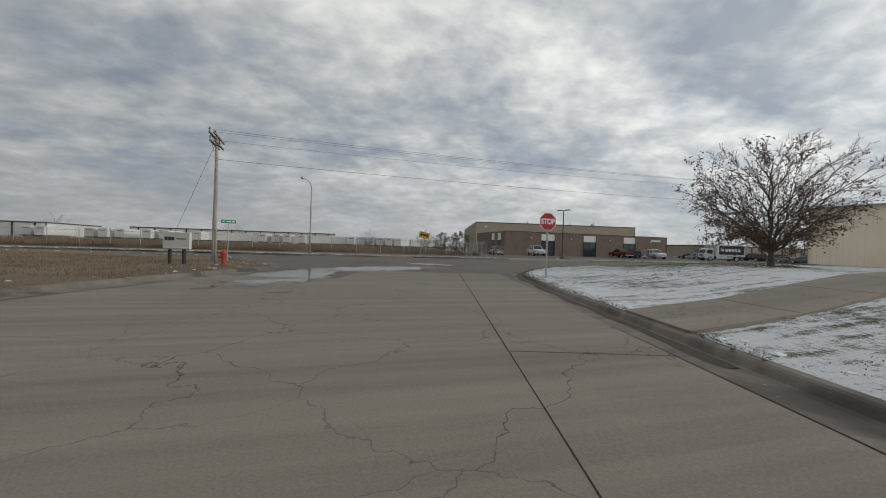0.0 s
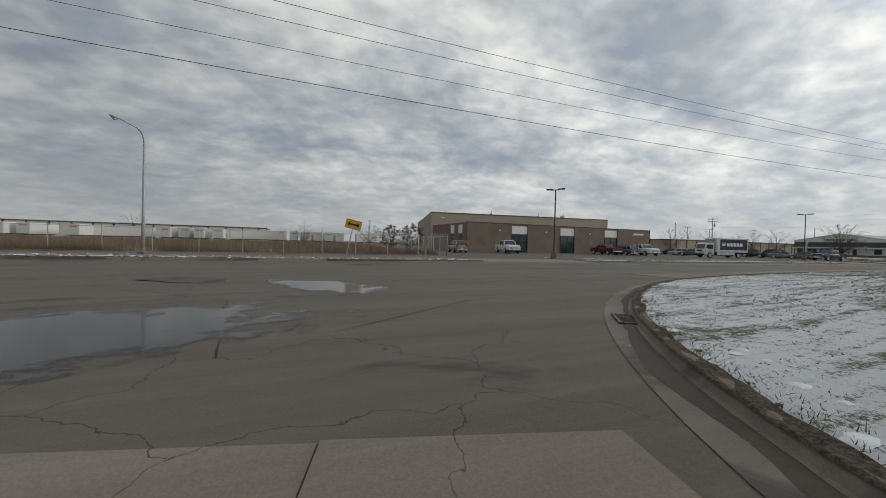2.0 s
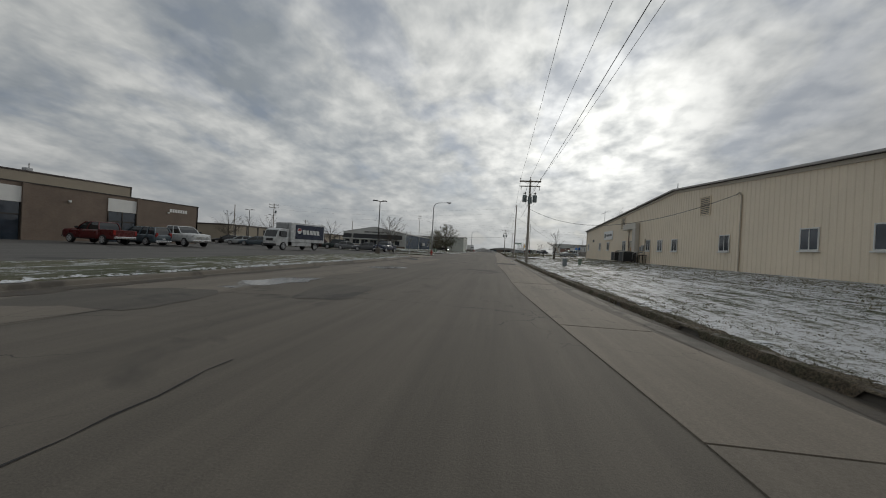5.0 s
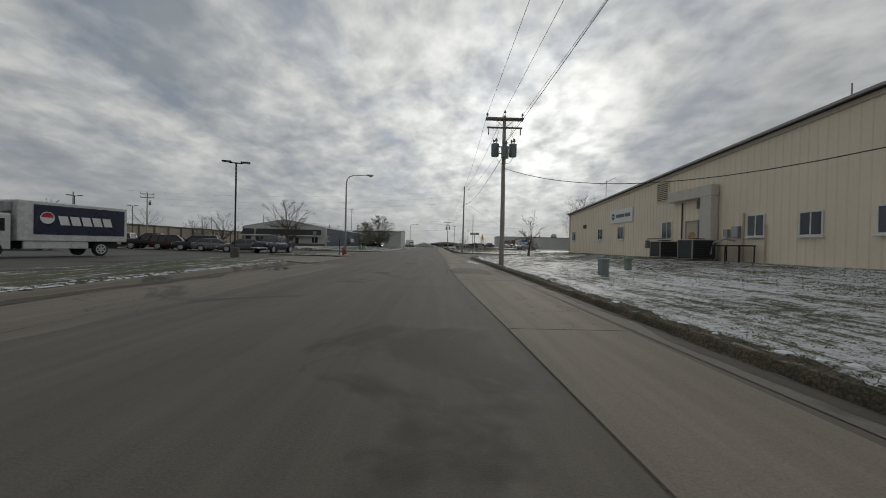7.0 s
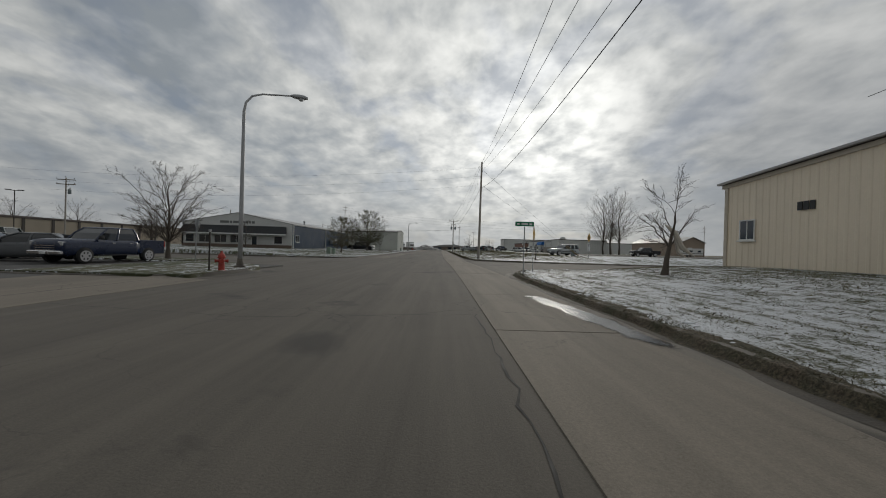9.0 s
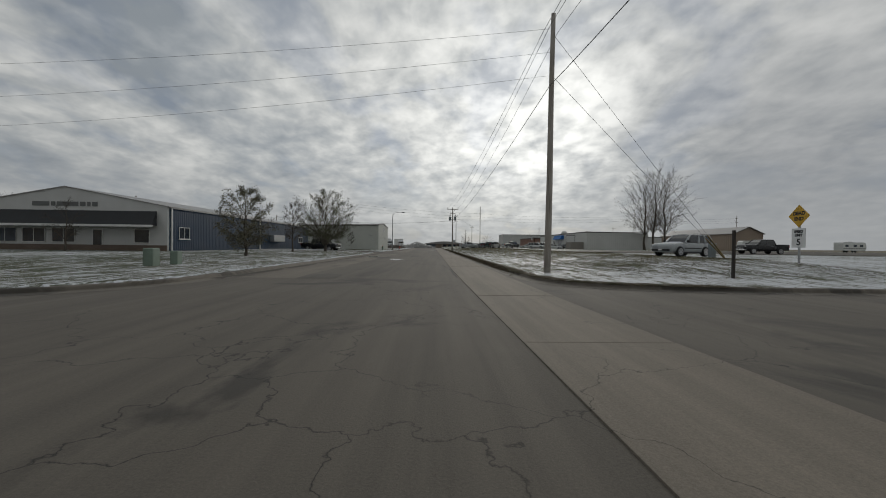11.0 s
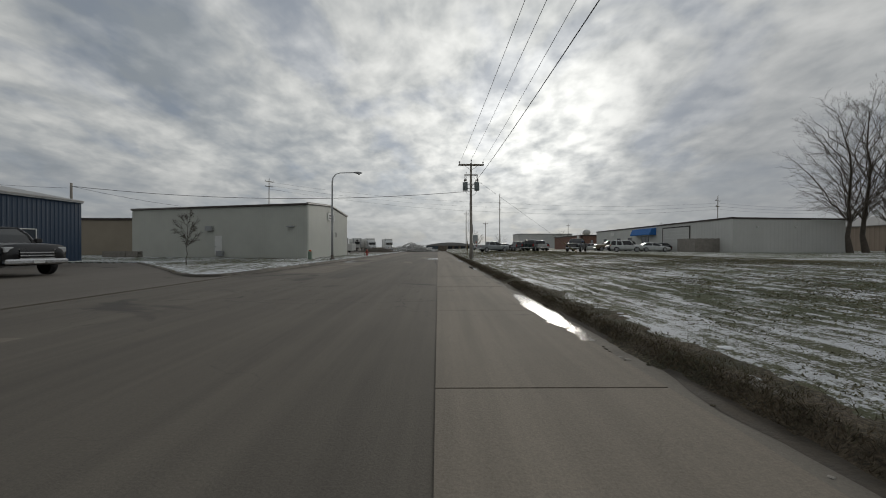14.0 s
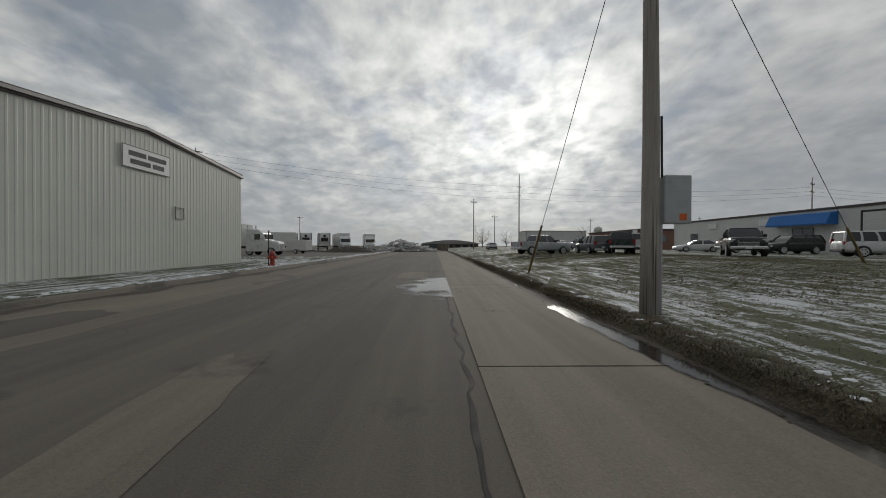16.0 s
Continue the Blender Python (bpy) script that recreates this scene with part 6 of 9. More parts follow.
for word, zz in (("DEAD", 2.76), ("END", 2.46)):
    tm = part("lettering", text_mesh(word, 0.27), BLACK, pl, "black letters reading " + word)
    tm.matrix_local = Matrix.Translation((0, -0.058, zz)) @ Matrix.Rotation(radians(90), 4, "X")
pl = part("plate", Mesh().box(-0.42, 0.42, -0.056, -0.044, 0.85, 1.93, 0.004), SIGN_WHITE, s, "white speed limit plate")
for word, zz, size in (("SPEED", 1.74, 0.19), ("LIMIT", 1.54, 0.19), ("5", 1.14, 0.5)):
    tm = part("lettering", text_mesh(word, size), BLACK, pl, "black characters reading " + word)
    tm.matrix_local = Matrix.Translation((0, -0.058, zz)) @ Matrix.Rotation(radians(90), 4, "X")
s = thing("yield_sign", pose(-14.5, 66.4, 0.14, 0, 0, -40), "grey back of a triangular yield sign on a post", "road sign")
part("post", Mesh().box(-0.03, 0.03, -0.02, 0.02, -0.3, 2.6), STEEL, s)
part("plate", Mesh().prism([(0, 1.75), (0.45, 2.52), (-0.45, 2.52)], "y", 0.022, 0.03), STEEL, s)
s = thing("marker_post", pose(11.1, 89.2, gz(11.1, 89.2)), "plain square steel post beside the side street", "post")
part("post", Mesh().box(-0.05, 0.05, -0.05, 0.05, -0.3, 1.9, 0.01), BRONZE, s)
s = thing("marker_post", pose(-14.5, -11.5, 0.15, 0, 3, 0), "plain square wooden post beside the drive", "post")
part("post", Mesh().box(-0.06, 0.06, -0.06, 0.06, -0.3, 1.0, 0.01), PINE, s)

# company board on two posts
s = thing("sign_board", pose(8.4, -38.7, gz(8.4, -38.7), 0, 0, 62), "pale grey company sign board on two dark posts", "sign")
for x in (-0.52, 0.52):
    part("post", Mesh().box(x - 0.07, x + 0.07, -0.08, 0.08, -0.4, 0.9, 0.015), BRONZE, s)
pl = part("board", Mesh().box(-0.98, 0.98, -0.09, 0.09, 0.90, 1.90, 0.02), PALE_WALL, s)
for x0, x1 in ((-0.82, -0.60), (-0.56, -0.36), (-0.32, -0.12)):
    part("lettering", Mesh().box(x0, x1, -0.10, -0.09, 1.40, 1.62), INK, pl)
part("lettering", Mesh().box(0.05, 0.72, -0.10, -0.09, 1.47, 1.54), GREY_INK, pl)
for x0, x1 in ((-0.82, -0.38), (-0.30, 0.15), (0.22, 0.82)):
    part("lettering", Mesh().box(x0, x1, -0.10, -0.09, 0.96, 1.02), SIGN_WHITE, pl)


def hydrant(x, y, rz, label, marker, scale=1.0, mat=None):
    h = thing("fire_hydrant", pose(x, y, gz(x, y), 0, 0, rz) @ Matrix.Scale(scale, 4), label, "fire hydrant", "fire hydrants")
    mat = mat or RED_PAINT
    part("barrel", Mesh().tube([(0, 0, -0.2), (0, 0, 0.02), (0, 0, 0.05), (0, 0, 0.07), (0, 0, 0.52), (0, 0, 0.54), (0, 0, 0.58)], [0.13, 0.17, 0.17, 0.11, 0.105, 0.15, 0.15], 14), mat, h, smooth=False)
    part("bonnet", Mesh().tube([(0, 0, 0.58), (0, 0, 0.64), (0, 0, 0.71), (0, 0, 0.75), (0, 0, 0.80)], [0.13, 0.12, 0.07, 0.035, 0.03], 14), mat, h)
    for a, r in ((0, 0.055), (180, 0.055), (270, 0.075)):
        c, q = math.cos(radians(a)), math.sin(radians(a))
        part("outlet", Mesh().tube([(c * 0.08, q * 0.08, 0.42), (c * 0.18, q * 0.18, 0.42), (c * 0.185, q * 0.185, 0.42), (c * 0.23, q * 0.23, 0.42)], [r, r, r * 1.25, r * 1.15], 10), mat, h)
    if marker:
        mk = thing("hydrant_marker", pose(x + marker[0], y + marker[1], gz(x, y), 0, marker[3], 0), "thin dark marker post beside the hydrant", "marker post", "hydrant markers")
        part("post", Mesh().box(-0.03, 0.03, -0.015, 0.015, -0.2, marker[2]), BRONZE, mk)
        part("cap", Mesh().box(-0.05, 0.05, -0.02, 0.02, marker[2] - 0.05, marker[2] + 0.05), STEEL, mk)


hydrant(10.2, -35.7, 20, "red fire hydrant standing in dead grass", (0.75, -0.25, 2.1, 4), 1.2)
hydrant(-9.6, 60.4, 30, "red fire hydrant on the grass island", (-0.35, -0.3, 1.75, 0), 1.12)
hydrant(-10.0, 181.3, 0, "dull red fire hydrant past the shed", (-0.35, 0.3, 2.1, 0), 1.2)
bx = thing("utility_box", pose(-14.5, 93.4, gz(-14.5, 93.4)), "green telephone pedestal on the lawn", "utility box", "utility boxes")
part("body", Mesh().box(-0.25, 0.25, -0.25, 0.25, -0.1, 0.85, 0.03), CAMO_GREEN, bx)
bx = thing("utility_box", pose(-14.3, 94.9, gz(-14.3, 94.9)), "green telephone pedestal on the lawn", "utility box", "utility boxes")
part("body", Mesh().box(-0.2, 0.2, -0.2, 0.2, -0.1, 0.7, 0.03), CAMO_GREEN, bx)
bx = thing("utility_box", pose(20.05, 102.5, gz(20.05, 102.5)), "grey pedestal box beside the guy wires", "utility box", "utility boxes")
part("body", Mesh().box(-0.20, 0.20, -0.18, 0.18, -0.1, 0.98, 0.03), TANK, bx)
part("lid", Mesh().box(-0.215, 0.215, -0.195, 0.195, 0.98, 1.05, 0.02), TANK, bx)
bx = thing("utility_box", pose(-12.4, 163.6, 0.17), "green pedestal box with an orange tip before the shed", "utility box", "utility boxes")
part("body", Mesh().box(-0.17, 0.17, -0.17, 0.17, -0.1, 0.8, 0.03), CAMO_GREEN, bx)
part("marker", Mesh().box(-0.09, 0.09, -0.09, 0.09, 0.8, 0.95), ORANGE, bx)

# ---- far water tower ----
wt = thing("water_tower", Matrix.Translation((142.0, 490.0, 0.0)), "far pale water tower with a round tank", "water tower")
part("tank", Mesh().tube([(0, 0, 12.5), (0, 0, 13.2), (0, 0, 14.6), (0, 0, 16.6), (0, 0, 18.0), (0, 0, 18.6)], [0.8, 2.4, 3.4, 3.4, 2.2, 0.3], 18), PALE_WALL, wt, smooth=True)
part("riser", Mesh().tube([(0, 0, -1), (0, 0, 12.8)], 0.5, 10), PALE_WALL, wt)
for k in range(4):
    a = math.pi / 4 + k * math.pi / 2
    part("leg", Mesh().tube([(3.4 * math.cos(a), 3.4 * math.sin(a), -1), (2.6 * math.cos(a), 2.6 * math.sin(a), 14.0)], 0.22, 6), PALE_WALL, wt)



# ---- vehicles ----
SCRAP = surface("pale_scrap", (0.68, 0.67, 0.66), 0.7, 0.1, 0.6, 1.6, 8, 0.3)
PAINTS = {k: car_paint("paint_" + k, c) for k, c in dict(white=(0.62, 0.63, 0.63), silver=(0.38, 0.40, 0.41), grey=(0.10, 0.105, 0.11), black=(0.012, 0.012, 0.014), blue=(0.009, 0.018, 0.050),
          red=(0.10, 0.011, 0.012), maroon=(0.045, 0.010, 0.010), silver_grey=(0.17, 0.175, 0.18), tan=(0.24, 0.195, 0.155), dark_green=(0.02, 0.035, 0.032), steel_blue=(0.075, 0.10, 0.12), gold=(0.22, 0.18, 0.12)).items()}
SHAPES = {
    "sedan": dict(L=4.8, r=0.33, axle=(1.42, -1.38), rings=[(2.38, .68, .32, .60), (2.30, .82, .22, .70), (1.95, .89, .20, .79), (0.95, .91, .18, .94), (0, .91, .18, .98), (-1.4, .91, .18, 1.02), (-2.1, .88, .22, 1.0), (-2.36, .80, .30, .93), (-2.42, .68, .40, .72)],
                  cabin=(0.98, -1.92, 0.10, -1.15, 0.83, 0.60, 0.96, 1.45)),
    "suv": dict(L=4.8, r=0.37, axle=(1.42, -1.42), rings=[(2.38, .72, .42, .78), (2.30, .86, .30, .92), (1.95, .93, .26, 1.00), (1.0, .95, .24, 1.08), (0, .95, .24, 1.10), (-1.6, .95, .24, 1.12), (-2.25, .92, .28, 1.10), (-2.40, .84, .36, 1.0)],
                cabin=(1.02, -2.34, 0.30, -2.05, 0.87, 0.70, 1.08, 1.76)),
    "wagon": dict(L=4.9, r=0.385, axle=(1.47, -1.40), rings=[(2.40, .78, .48, .92), (2.33, .89, .36, 1.00), (2.10, .93, .32, 1.04), (1.6, .95, .30, 1.07), (0.8, .95, .30, 1.12), (-0.2, .95, .30, 1.13), (-1.7, .95, .30, 1.13), (-2.30, .93, .34, 1.10), (-2.42, .86, .42, 1.0)],
                  cabin=(0.78, -2.34, 0.02, -2.08, 0.86, 0.70, 1.12, 1.76)),
    "boxy": dict(L=4.5, r=0.36, axle=(1.38, -1.28), rings=[(2.22, .74, .48, .86), (2.16, .86, .38, .98), (1.85, .91, .32, 1.04), (1.0, .92, .30, 1.08), (0, .92, .30, 1.10), (-1.6, .92, .30, 1.10), (-2.10, .90, .34, 1.08), (-2.18, .86, .42, 1.0)],
                cabin=(0.98, -2.14, 0.52, -2.05, 0.86, 0.78, 1.06, 1.68)),
    "van": dict(L=5.0, r=0.35, axle=(1.55, -1.5), rings=[(2.5, .70, .38, .72), (2.4, .86, .26, .88), (2.0, .94, .22, .98), (1.2, .97, .2, 1.08), (0, .97, .2, 1.10), (-1.7, .97, .2, 1.10), (-2.4, .93, .26, 1.08), (-2.5, .86, .34, .95)],
                cabin=(1.55, -2.44, 0.55, -2.20, 0.88, 0.70, 1.08, 1.76)),
    "pickup": dict(L=5.8, r=0.40, axle=(1.85, -1.75), rings=[(2.86, .84, .52, 1.08), (2.80, .96, .42, 1.21), (2.35, 1.0, .40, 1.26), (1.3, 1.01, .38, 1.28), (0, 1.01, .38, 1.28), (-1.2, 1.01, .38, 1.28)],
                   cabin=(1.22, -1.18, 0.48, -0.98, 0.91, 0.74, 1.26, 1.93)),
}
car_cache = {}


def shape_ring(x, w, zb, zt):
    zs = zt - 0.16
    half = [(w * 0.80, zb), (w * 0.93, zb + 0.04), (w * 0.985, zb + 0.14), (w, zb * 0.6 + zs * 0.4), (w * 0.998, zs - 0.07), (w * 0.98, zs), (w * 0.945, zs + 0.07), (w * 0.86, zt - 0.035), (w * 0.6, zt - 0.008), (w * 0.25, zt)]
    return [(x, y, z) for y, z in half] + [(x, -y, z) for y, z in reversed(half)]


def fair(rings):
    """More rings along a body, on a smooth curve through the given ones, with the two ends rounded off."""
    out = []
    n = len(rings)
    for i in range(n - 1):
        p0, p1, p2, p3 = rings[max(0, i - 1)], rings[i], rings[i + 1], rings[min(n - 1, i + 2)]
        steps = 1 if abs(p2[0] - p1[0]) < 0.2 else 4
        for k in range(steps):
            t = k / steps
            row = [p1[0] + (p2[0] - p1[0]) * t]
            for a, b, c, d in list(zip(p0, p1, p2, p3))[1:]:
                m1, m2 = (c - a) * 0.35, (d - b) * 0.35
                row.append((2 * t ** 3 - 3 * t ** 2 + 1) * b + (t ** 3 - 2 * t ** 2 + t) * m1 + (3 * t ** 2 - 2 * t ** 3) * c + (t ** 3 - t ** 2) * m2)
            out.append(tuple(row))
    out.append(rings[-1])
    (xa, wa, ba, ta), (xb, wb_, bb, tb) = out[0], out[-1]
    return [(xa + 0.03, wa * 0.9, ba + 0.06, ta - 0.05)] + out + [(xb - 0.02, wb_ * 0.93, bb + 0.05, tb - 0.04)]


def wheel_meshes(r):
    key = ("wheel", r)
    if key not in car_cache:
        ty = Mesh().tube([(0, -0.11, 0), (0, -0.10, 0), (0, -0.07, 0), (0, 0.07, 0), (0, 0.10, 0), (0, 0.11, 0)], [r * 0.66, r * 0.93, r, r, r * 0.93, r * 0.66], 22).data("tyre", True)
        rim = Mesh()
        rim.tube([(0, 0.10, 0), (0, 0.132, 0)], [r * 0.12, r * 0.16], 10)
        for k in range(6):
            a = 2 * math.pi * k / 6
            rim.box(-0.045, 0.045, 0.10, 0.125, 0.03, r * 0.62, 0.0, Matrix.Rotation(a, 4, "Y"))
        n = 20
        for rr0, rr1 in ((r * 0.54, r * 0.70),):
            vs = [(rr * math.cos(2 * math.pi * k / n), 0.122, rr * math.sin(2 * math.pi * k / n)) for rr in (rr0, rr1) for k in range(n)]
            rim.add(vs, [(k, (k + 1) % n, n + (k + 1) % n, n + k) for k in range(n)])
        rim = rim.data("rim")
        hub = Mesh().tube([(0, -0.08, 0), (0, 0.06, 0)], [r * 0.62, r * 0.62], 18).data("drum")
        car_cache[key] = (ty, rim, hub)
    return car_cache[key]


def vehicle(kind, paint, x, y, heading, label, group="", name="car", z=None, scale=1.0):
    sh = SHAPES[kind]
    z = gz(x, y) if z is None else z
    c = thing(name, pose(x, y, z, 0, 0, heading) @ Matrix.Scale(scale, 4), label, "pickup truck" if kind == "pickup" else "car", group)
    body = PAINTS[paint]
    key = (kind, paint)
    if key not in car_cache:
        made = []

        def keep(nm, mesh, mat, smooth=False, up=None):
            me = mesh.data(nm, smooth)
            me.materials.append(mat)
            made.append((nm, me, up))
        rg = sh["rings"]
        keep("body", Mesh().loft([shape_ring(*q) for q in fair(rg)]), body, True)
        xb1, xb0, xt1, xt0, wb, wt, zb, zt = sh["cabin"]
        def rect(x0, x1, w, zz):
            return [(x1, -w, zz), (x1, w, zz), (x0, w, zz), (x0, -w, zz)]
        r0, r1, r2 = rect(xb0, xb1, wb, zb - 0.08), rect(xb0 + (xt0 - xb0) * 0.5, xb1 + (xt1 - xb1) * 0.48, (wb + wt) / 2 + 0.03, (zb + zt) / 2), rect(xt0, xt1, wt, zt - 0.05)

        def pane(nm, a, b, f0=0.0, f1=1.0):
            """One curved pane of the cabin between two of its corner lines."""
            vs = [tuple(Vector(r[a]).lerp(Vector(r[b]), f)) for r in (r0, r1, r2) for f in (f0, f1)]
            keep(nm, Mesh().add(vs, [(0, 1, 3, 2), (2, 3, 5, 4)]), CAR_GLASS)
        pane("windscreen", 0, 1)
        pane("rear_window", 2, 3)
        for a, b in ((1, 2), (3, 0)):
            pane("side_window", a, b, 0.0, 0.5)
            pane("side_window", a, b, 0.5, 1.0)
        rf = Mesh().loft([rect(xt0 - 0.03, xt1 + 0.05, wt + 0.03, zt - 0.07), rect(xt0 - 0.01, xt1 + 0.0, wt + 0.01, zt - 0.02), rect(xt0 + 0.15, xt1 - 0.2, wt - 0.14, zt)])
        keep("roof", rf, body)
        for sy in (-1, 1):
            mid_x = (xt0 + xt1) / 2
            posts = [(xb1, xt1), (xb0, xt0), ((xb0 + xb1) / 2 + 0.1, mid_x + 0.1)]
            if kind in ("suv", "boxy", "van", "wagon"):
                posts.append((xb0 * 0.73 + xb1 * 0.27, xt0 * 0.73 + xt1 * 0.27))
            fat = 1.6 if kind in ("suv", "boxy", "wagon") else 1.1
            for (bx, tx) in posts:
                mx = bx + (tx - bx) * 0.49
                keep("pillar", Mesh().tube([(bx, sy * wb, zb - 0.05), (mx, sy * ((wb + wt) / 2 + 0.03), (zb + zt) / 2), (tx, sy * wt, zt - 0.05)], [0.06 * fat, 0.045 * fat, 0.045 * fat], 5), body)
        x1, w1, zb1, zt1 = rg[0]
        x2, w2, zb2, zt2 = rg[1]
        keep("grille", Mesh().box(x1 - 0.06, x1 + 0.02, -w1 * 0.62, w1 * 0.62, zb1 + 0.12, zt1 - 0.06, 0.02), PLASTIC)
        if kind == "pickup":
            gb = Mesh()
            for k in range(3):
                zz = zb1 + 0.14 + k * 0.11
                gb.box(x1 + 0.0, x1 + 0.035, -w1 * 0.62, w1 * 0.62, zz, zz + 0.045)
            gb.box(x1, x1 + 0.03, -w1 * 0.66, -w1 * 0.62, zb1 + 0.1, zt1 - 0.04).box(x1, x1 + 0.03, w1 * 0.62, w1 * 0.66, zb1 + 0.1, zt1 - 0.04)
            keep("grille_bar", gb, CHROME)
            keep("bumper", Mesh().box(x1 - 0.1, x1 + 0.12, -0.96, 0.96, 0.46, 0.66, 0.05), CHROME)
            keep("bumper", Mesh().box(-2.98, -2.84, -0.94, 0.94, 0.50, 0.70, 0.04), CHROME)
            keep("bed_side", Mesh().box(-2.88, -1.21, 0.93, 1.01, 0.48, 1.28, 0.02), body)
            keep("bed_side", Mesh().box(-2.88, -1.21, -1.01, -0.93, 0.48, 1.28, 0.02), body)
            keep("tailgate", Mesh().box(-2.90, -2.83, -0.93, 0.93, 0.62, 1.26, 0.015), body)
            keep("bed_floor", Mesh().box(-2.85, -1.21, -0.93, 0.93, 0.55, 0.76), PLASTIC)
            for sy in (-1, 1):
                keep("running_board", Mesh().box(-0.9, 1.25, sy * 0.96, sy * 1.08, 0.40, 0.45, 0.01), PLASTIC)
                keep("tail_lamp", Mesh().box(-2.915, -2.84, sy * 0.82, sy * 1.015, 0.86, 1.22, 0.01), LAMP_RED)
        else:
            keep("bumper", Mesh().box(x1 - 0.12, x1 + 0.06, -w1, w1, zb1 - 0.06, zb1 + 0.12, 0.04), PLASTIC)
            xr, wr, zbr, ztr = rg[-1]
            keep("bumper", Mesh().box(xr - 0.06, xr + 0.12, -wr, wr, zbr - 0.08, zbr + 0.12, 0.04), PLASTIC if kind != "suv" else CHROME)
            if kind == "wagon":
                keep("grille_bar", Mesh().box(x1 - 0.05, x1 + 0.035, -w1 * 0.95, w1 * 0.95, 0.76, 0.82, 0.01), body)
                for sy in (-1, 1):
                    keep("roof_rail", Mesh().tube([(xt1 - 0.35, sy * (wt - 0.06), zt - 0.02), (xt1 - 0.5, sy * (wt - 0.05), zt + 0.05), (xt0 + 0.4, sy * (wt - 0.05), zt + 0.05), (xt0 + 0.25, sy * (wt - 0.06), zt - 0.02)], 0.018, 6), PLASTIC)
                    keep("side_moulding", Mesh().box(-0.95, 0.95, sy * 0.945, sy * 0.965, 0.62, 0.70, 0.008), PLASTIC)
                    keep("sill", Mesh().box(-1.0, 1.05, sy * 0.86, sy * 0.955, 0.27, 0.36, 0.01), PLASTIC)
            for sy in (-1, 1):
                keep("tail_lamp", Mesh().box(xr - 0.015, xr + 0.16, sy * (wr - 0.20), sy * (wr + 0.02), ztr - 0.28 if kind == "sedan" else ztr - 0.2, ztr - 0.05 if kind == "sedan" else ztr + 0.22, 0.01), LAMP_RED)
            keep("number_plate", Mesh().box(xr - 0.03, xr + 0.01, -0.16, 0.16, zbr + 0.2, zbr + 0.34), SIGN_WHITE)
        for sy in (-1, 1):
            keep("head_lamp", Mesh().box(x2 - 0.12, x2 + 0.055, sy * (w2 - 0.30), sy * (w2 - 0.02), zt2 - 0.30, zt2 - 0.10, 0.02), LAMP_CLEAR)
            keep("mirror", Mesh().box(xb1 - 0.22, xb1 - 0.05, sy * (wb + 0.05), sy * (wb + 0.27), zb + 0.02, zb + 0.2, 0.03), PLASTIC if kind != "sedan" else body)
            for q in (0.28, -0.75):
                keep("handle", Mesh().box(q, q + 0.18, sy * (rg[3][1] - 0.01), sy * (rg[3][1] + 0.02), zb - 0.2, zb - 0.16), CHROME if kind == "pickup" else body)
        keep("number_plate", Mesh().box(x1 + 0.02, x1 + (0.135 if kind == "pickup" else 0.07), -0.16, 0.16, zb1 + (-0.02), zb1 + 0.10), SIGN_WHITE)
        r = sh["r"]
        for ax in sh["axle"]:
            for sy in (-1, 1):
                w = 1.0 if kind == "pickup" else max(q[1] for q in rg)
                n = 14
                arc = [(rr * math.cos(math.pi * (k / n * 1.16 - 0.08)), rr * math.sin(math.pi * (k / n * 1.16 - 0.08))) for rr in (r * 1.0, r * 1.09) for k in range(n + 1)]
                vs = [(ax + a, sy * (w + 0.012), r + b) for a, b in arc] + [(ax + a, sy * (w - 0.14), r + b) for a, b in arc]
                h = n + 1
                fs = [(k, k + 1, h + k + 1, h + k) for k in range(n)] + [(h + k, h + k + 1, 3 * h + k + 1, 3 * h + k) for k in range(n)]
                keep("wheel_arch", Mesh().add(vs, fs), PLASTIC)
                # black disc over the uncut body, in place of the shade inside the well
                disc = [(ax + r * 0.99 * math.cos(2 * math.pi * k / 18), sy * (w + 0.006), r + r * 0.99 * math.sin(2 * math.pi * k / 18)) for k in range(18)]
                keep("wheel_well", Mesh().add(disc + [(a, sy * (w - 0.2), c) for a, b, c in disc], [tuple(range(18))] + [(k, (k + 1) % 18, 18 + (k + 1) % 18, 18 + k) for k in range(18)]), BLACK)
        car_cache[key] = made
    for nm, me, up in car_cache[key]:
        part(nm, me, None, c)
    r = sh["r"]
    ty, rim, hub = wheel_meshes(r)
    w = 1.0 if kind == "pickup" else max(q[1] for q in sh["rings"])
    for ax in sh["axle"]:
        for sy in (-1, 1):
            wh = part("wheel", ty, RUBBER, c)
            wh.matrix_local = Matrix.Translation((ax, sy * (w - 0.045), r)) @ (Matrix.Identity(4) if sy > 0 else Matrix.Rotation(math.pi, 4, "Z"))
            part("rim", rim, RIM, wh)
            part("drum", hub, BRONZE, wh)
    return c


ROW = "cars parked before the brick building"
vehicle("suv", "tan", -34.6, 0.8, 172, "tan sport-utility car parked nose to the brick building", ROW)
vehicle("pickup", "white", -34.4, 9.4, -12, "white pickup truck parked nose out", ROW, "pickup_truck", None, 1.05)
vehicle("pickup", "red", -34.4, 29.7, 176, "dark red pickup truck parked nose in", ROW, "pickup_truck")
vehicle("suv", "steel_blue", -33.2, 32.8, 178, "dark blue-grey sport-utility car between two pickups", ROW)
vehicle("pickup", "white", -31.8, 35.9, -14, "white pickup truck with a chrome grille", ROW, "pickup_truck", None, 1.06)
LOTW = "cars in the corner parking lot"
vehicle("sedan", "grey", -21.8, 64.1, 204, "dark grey sedan parked nose to the street", LOTW)
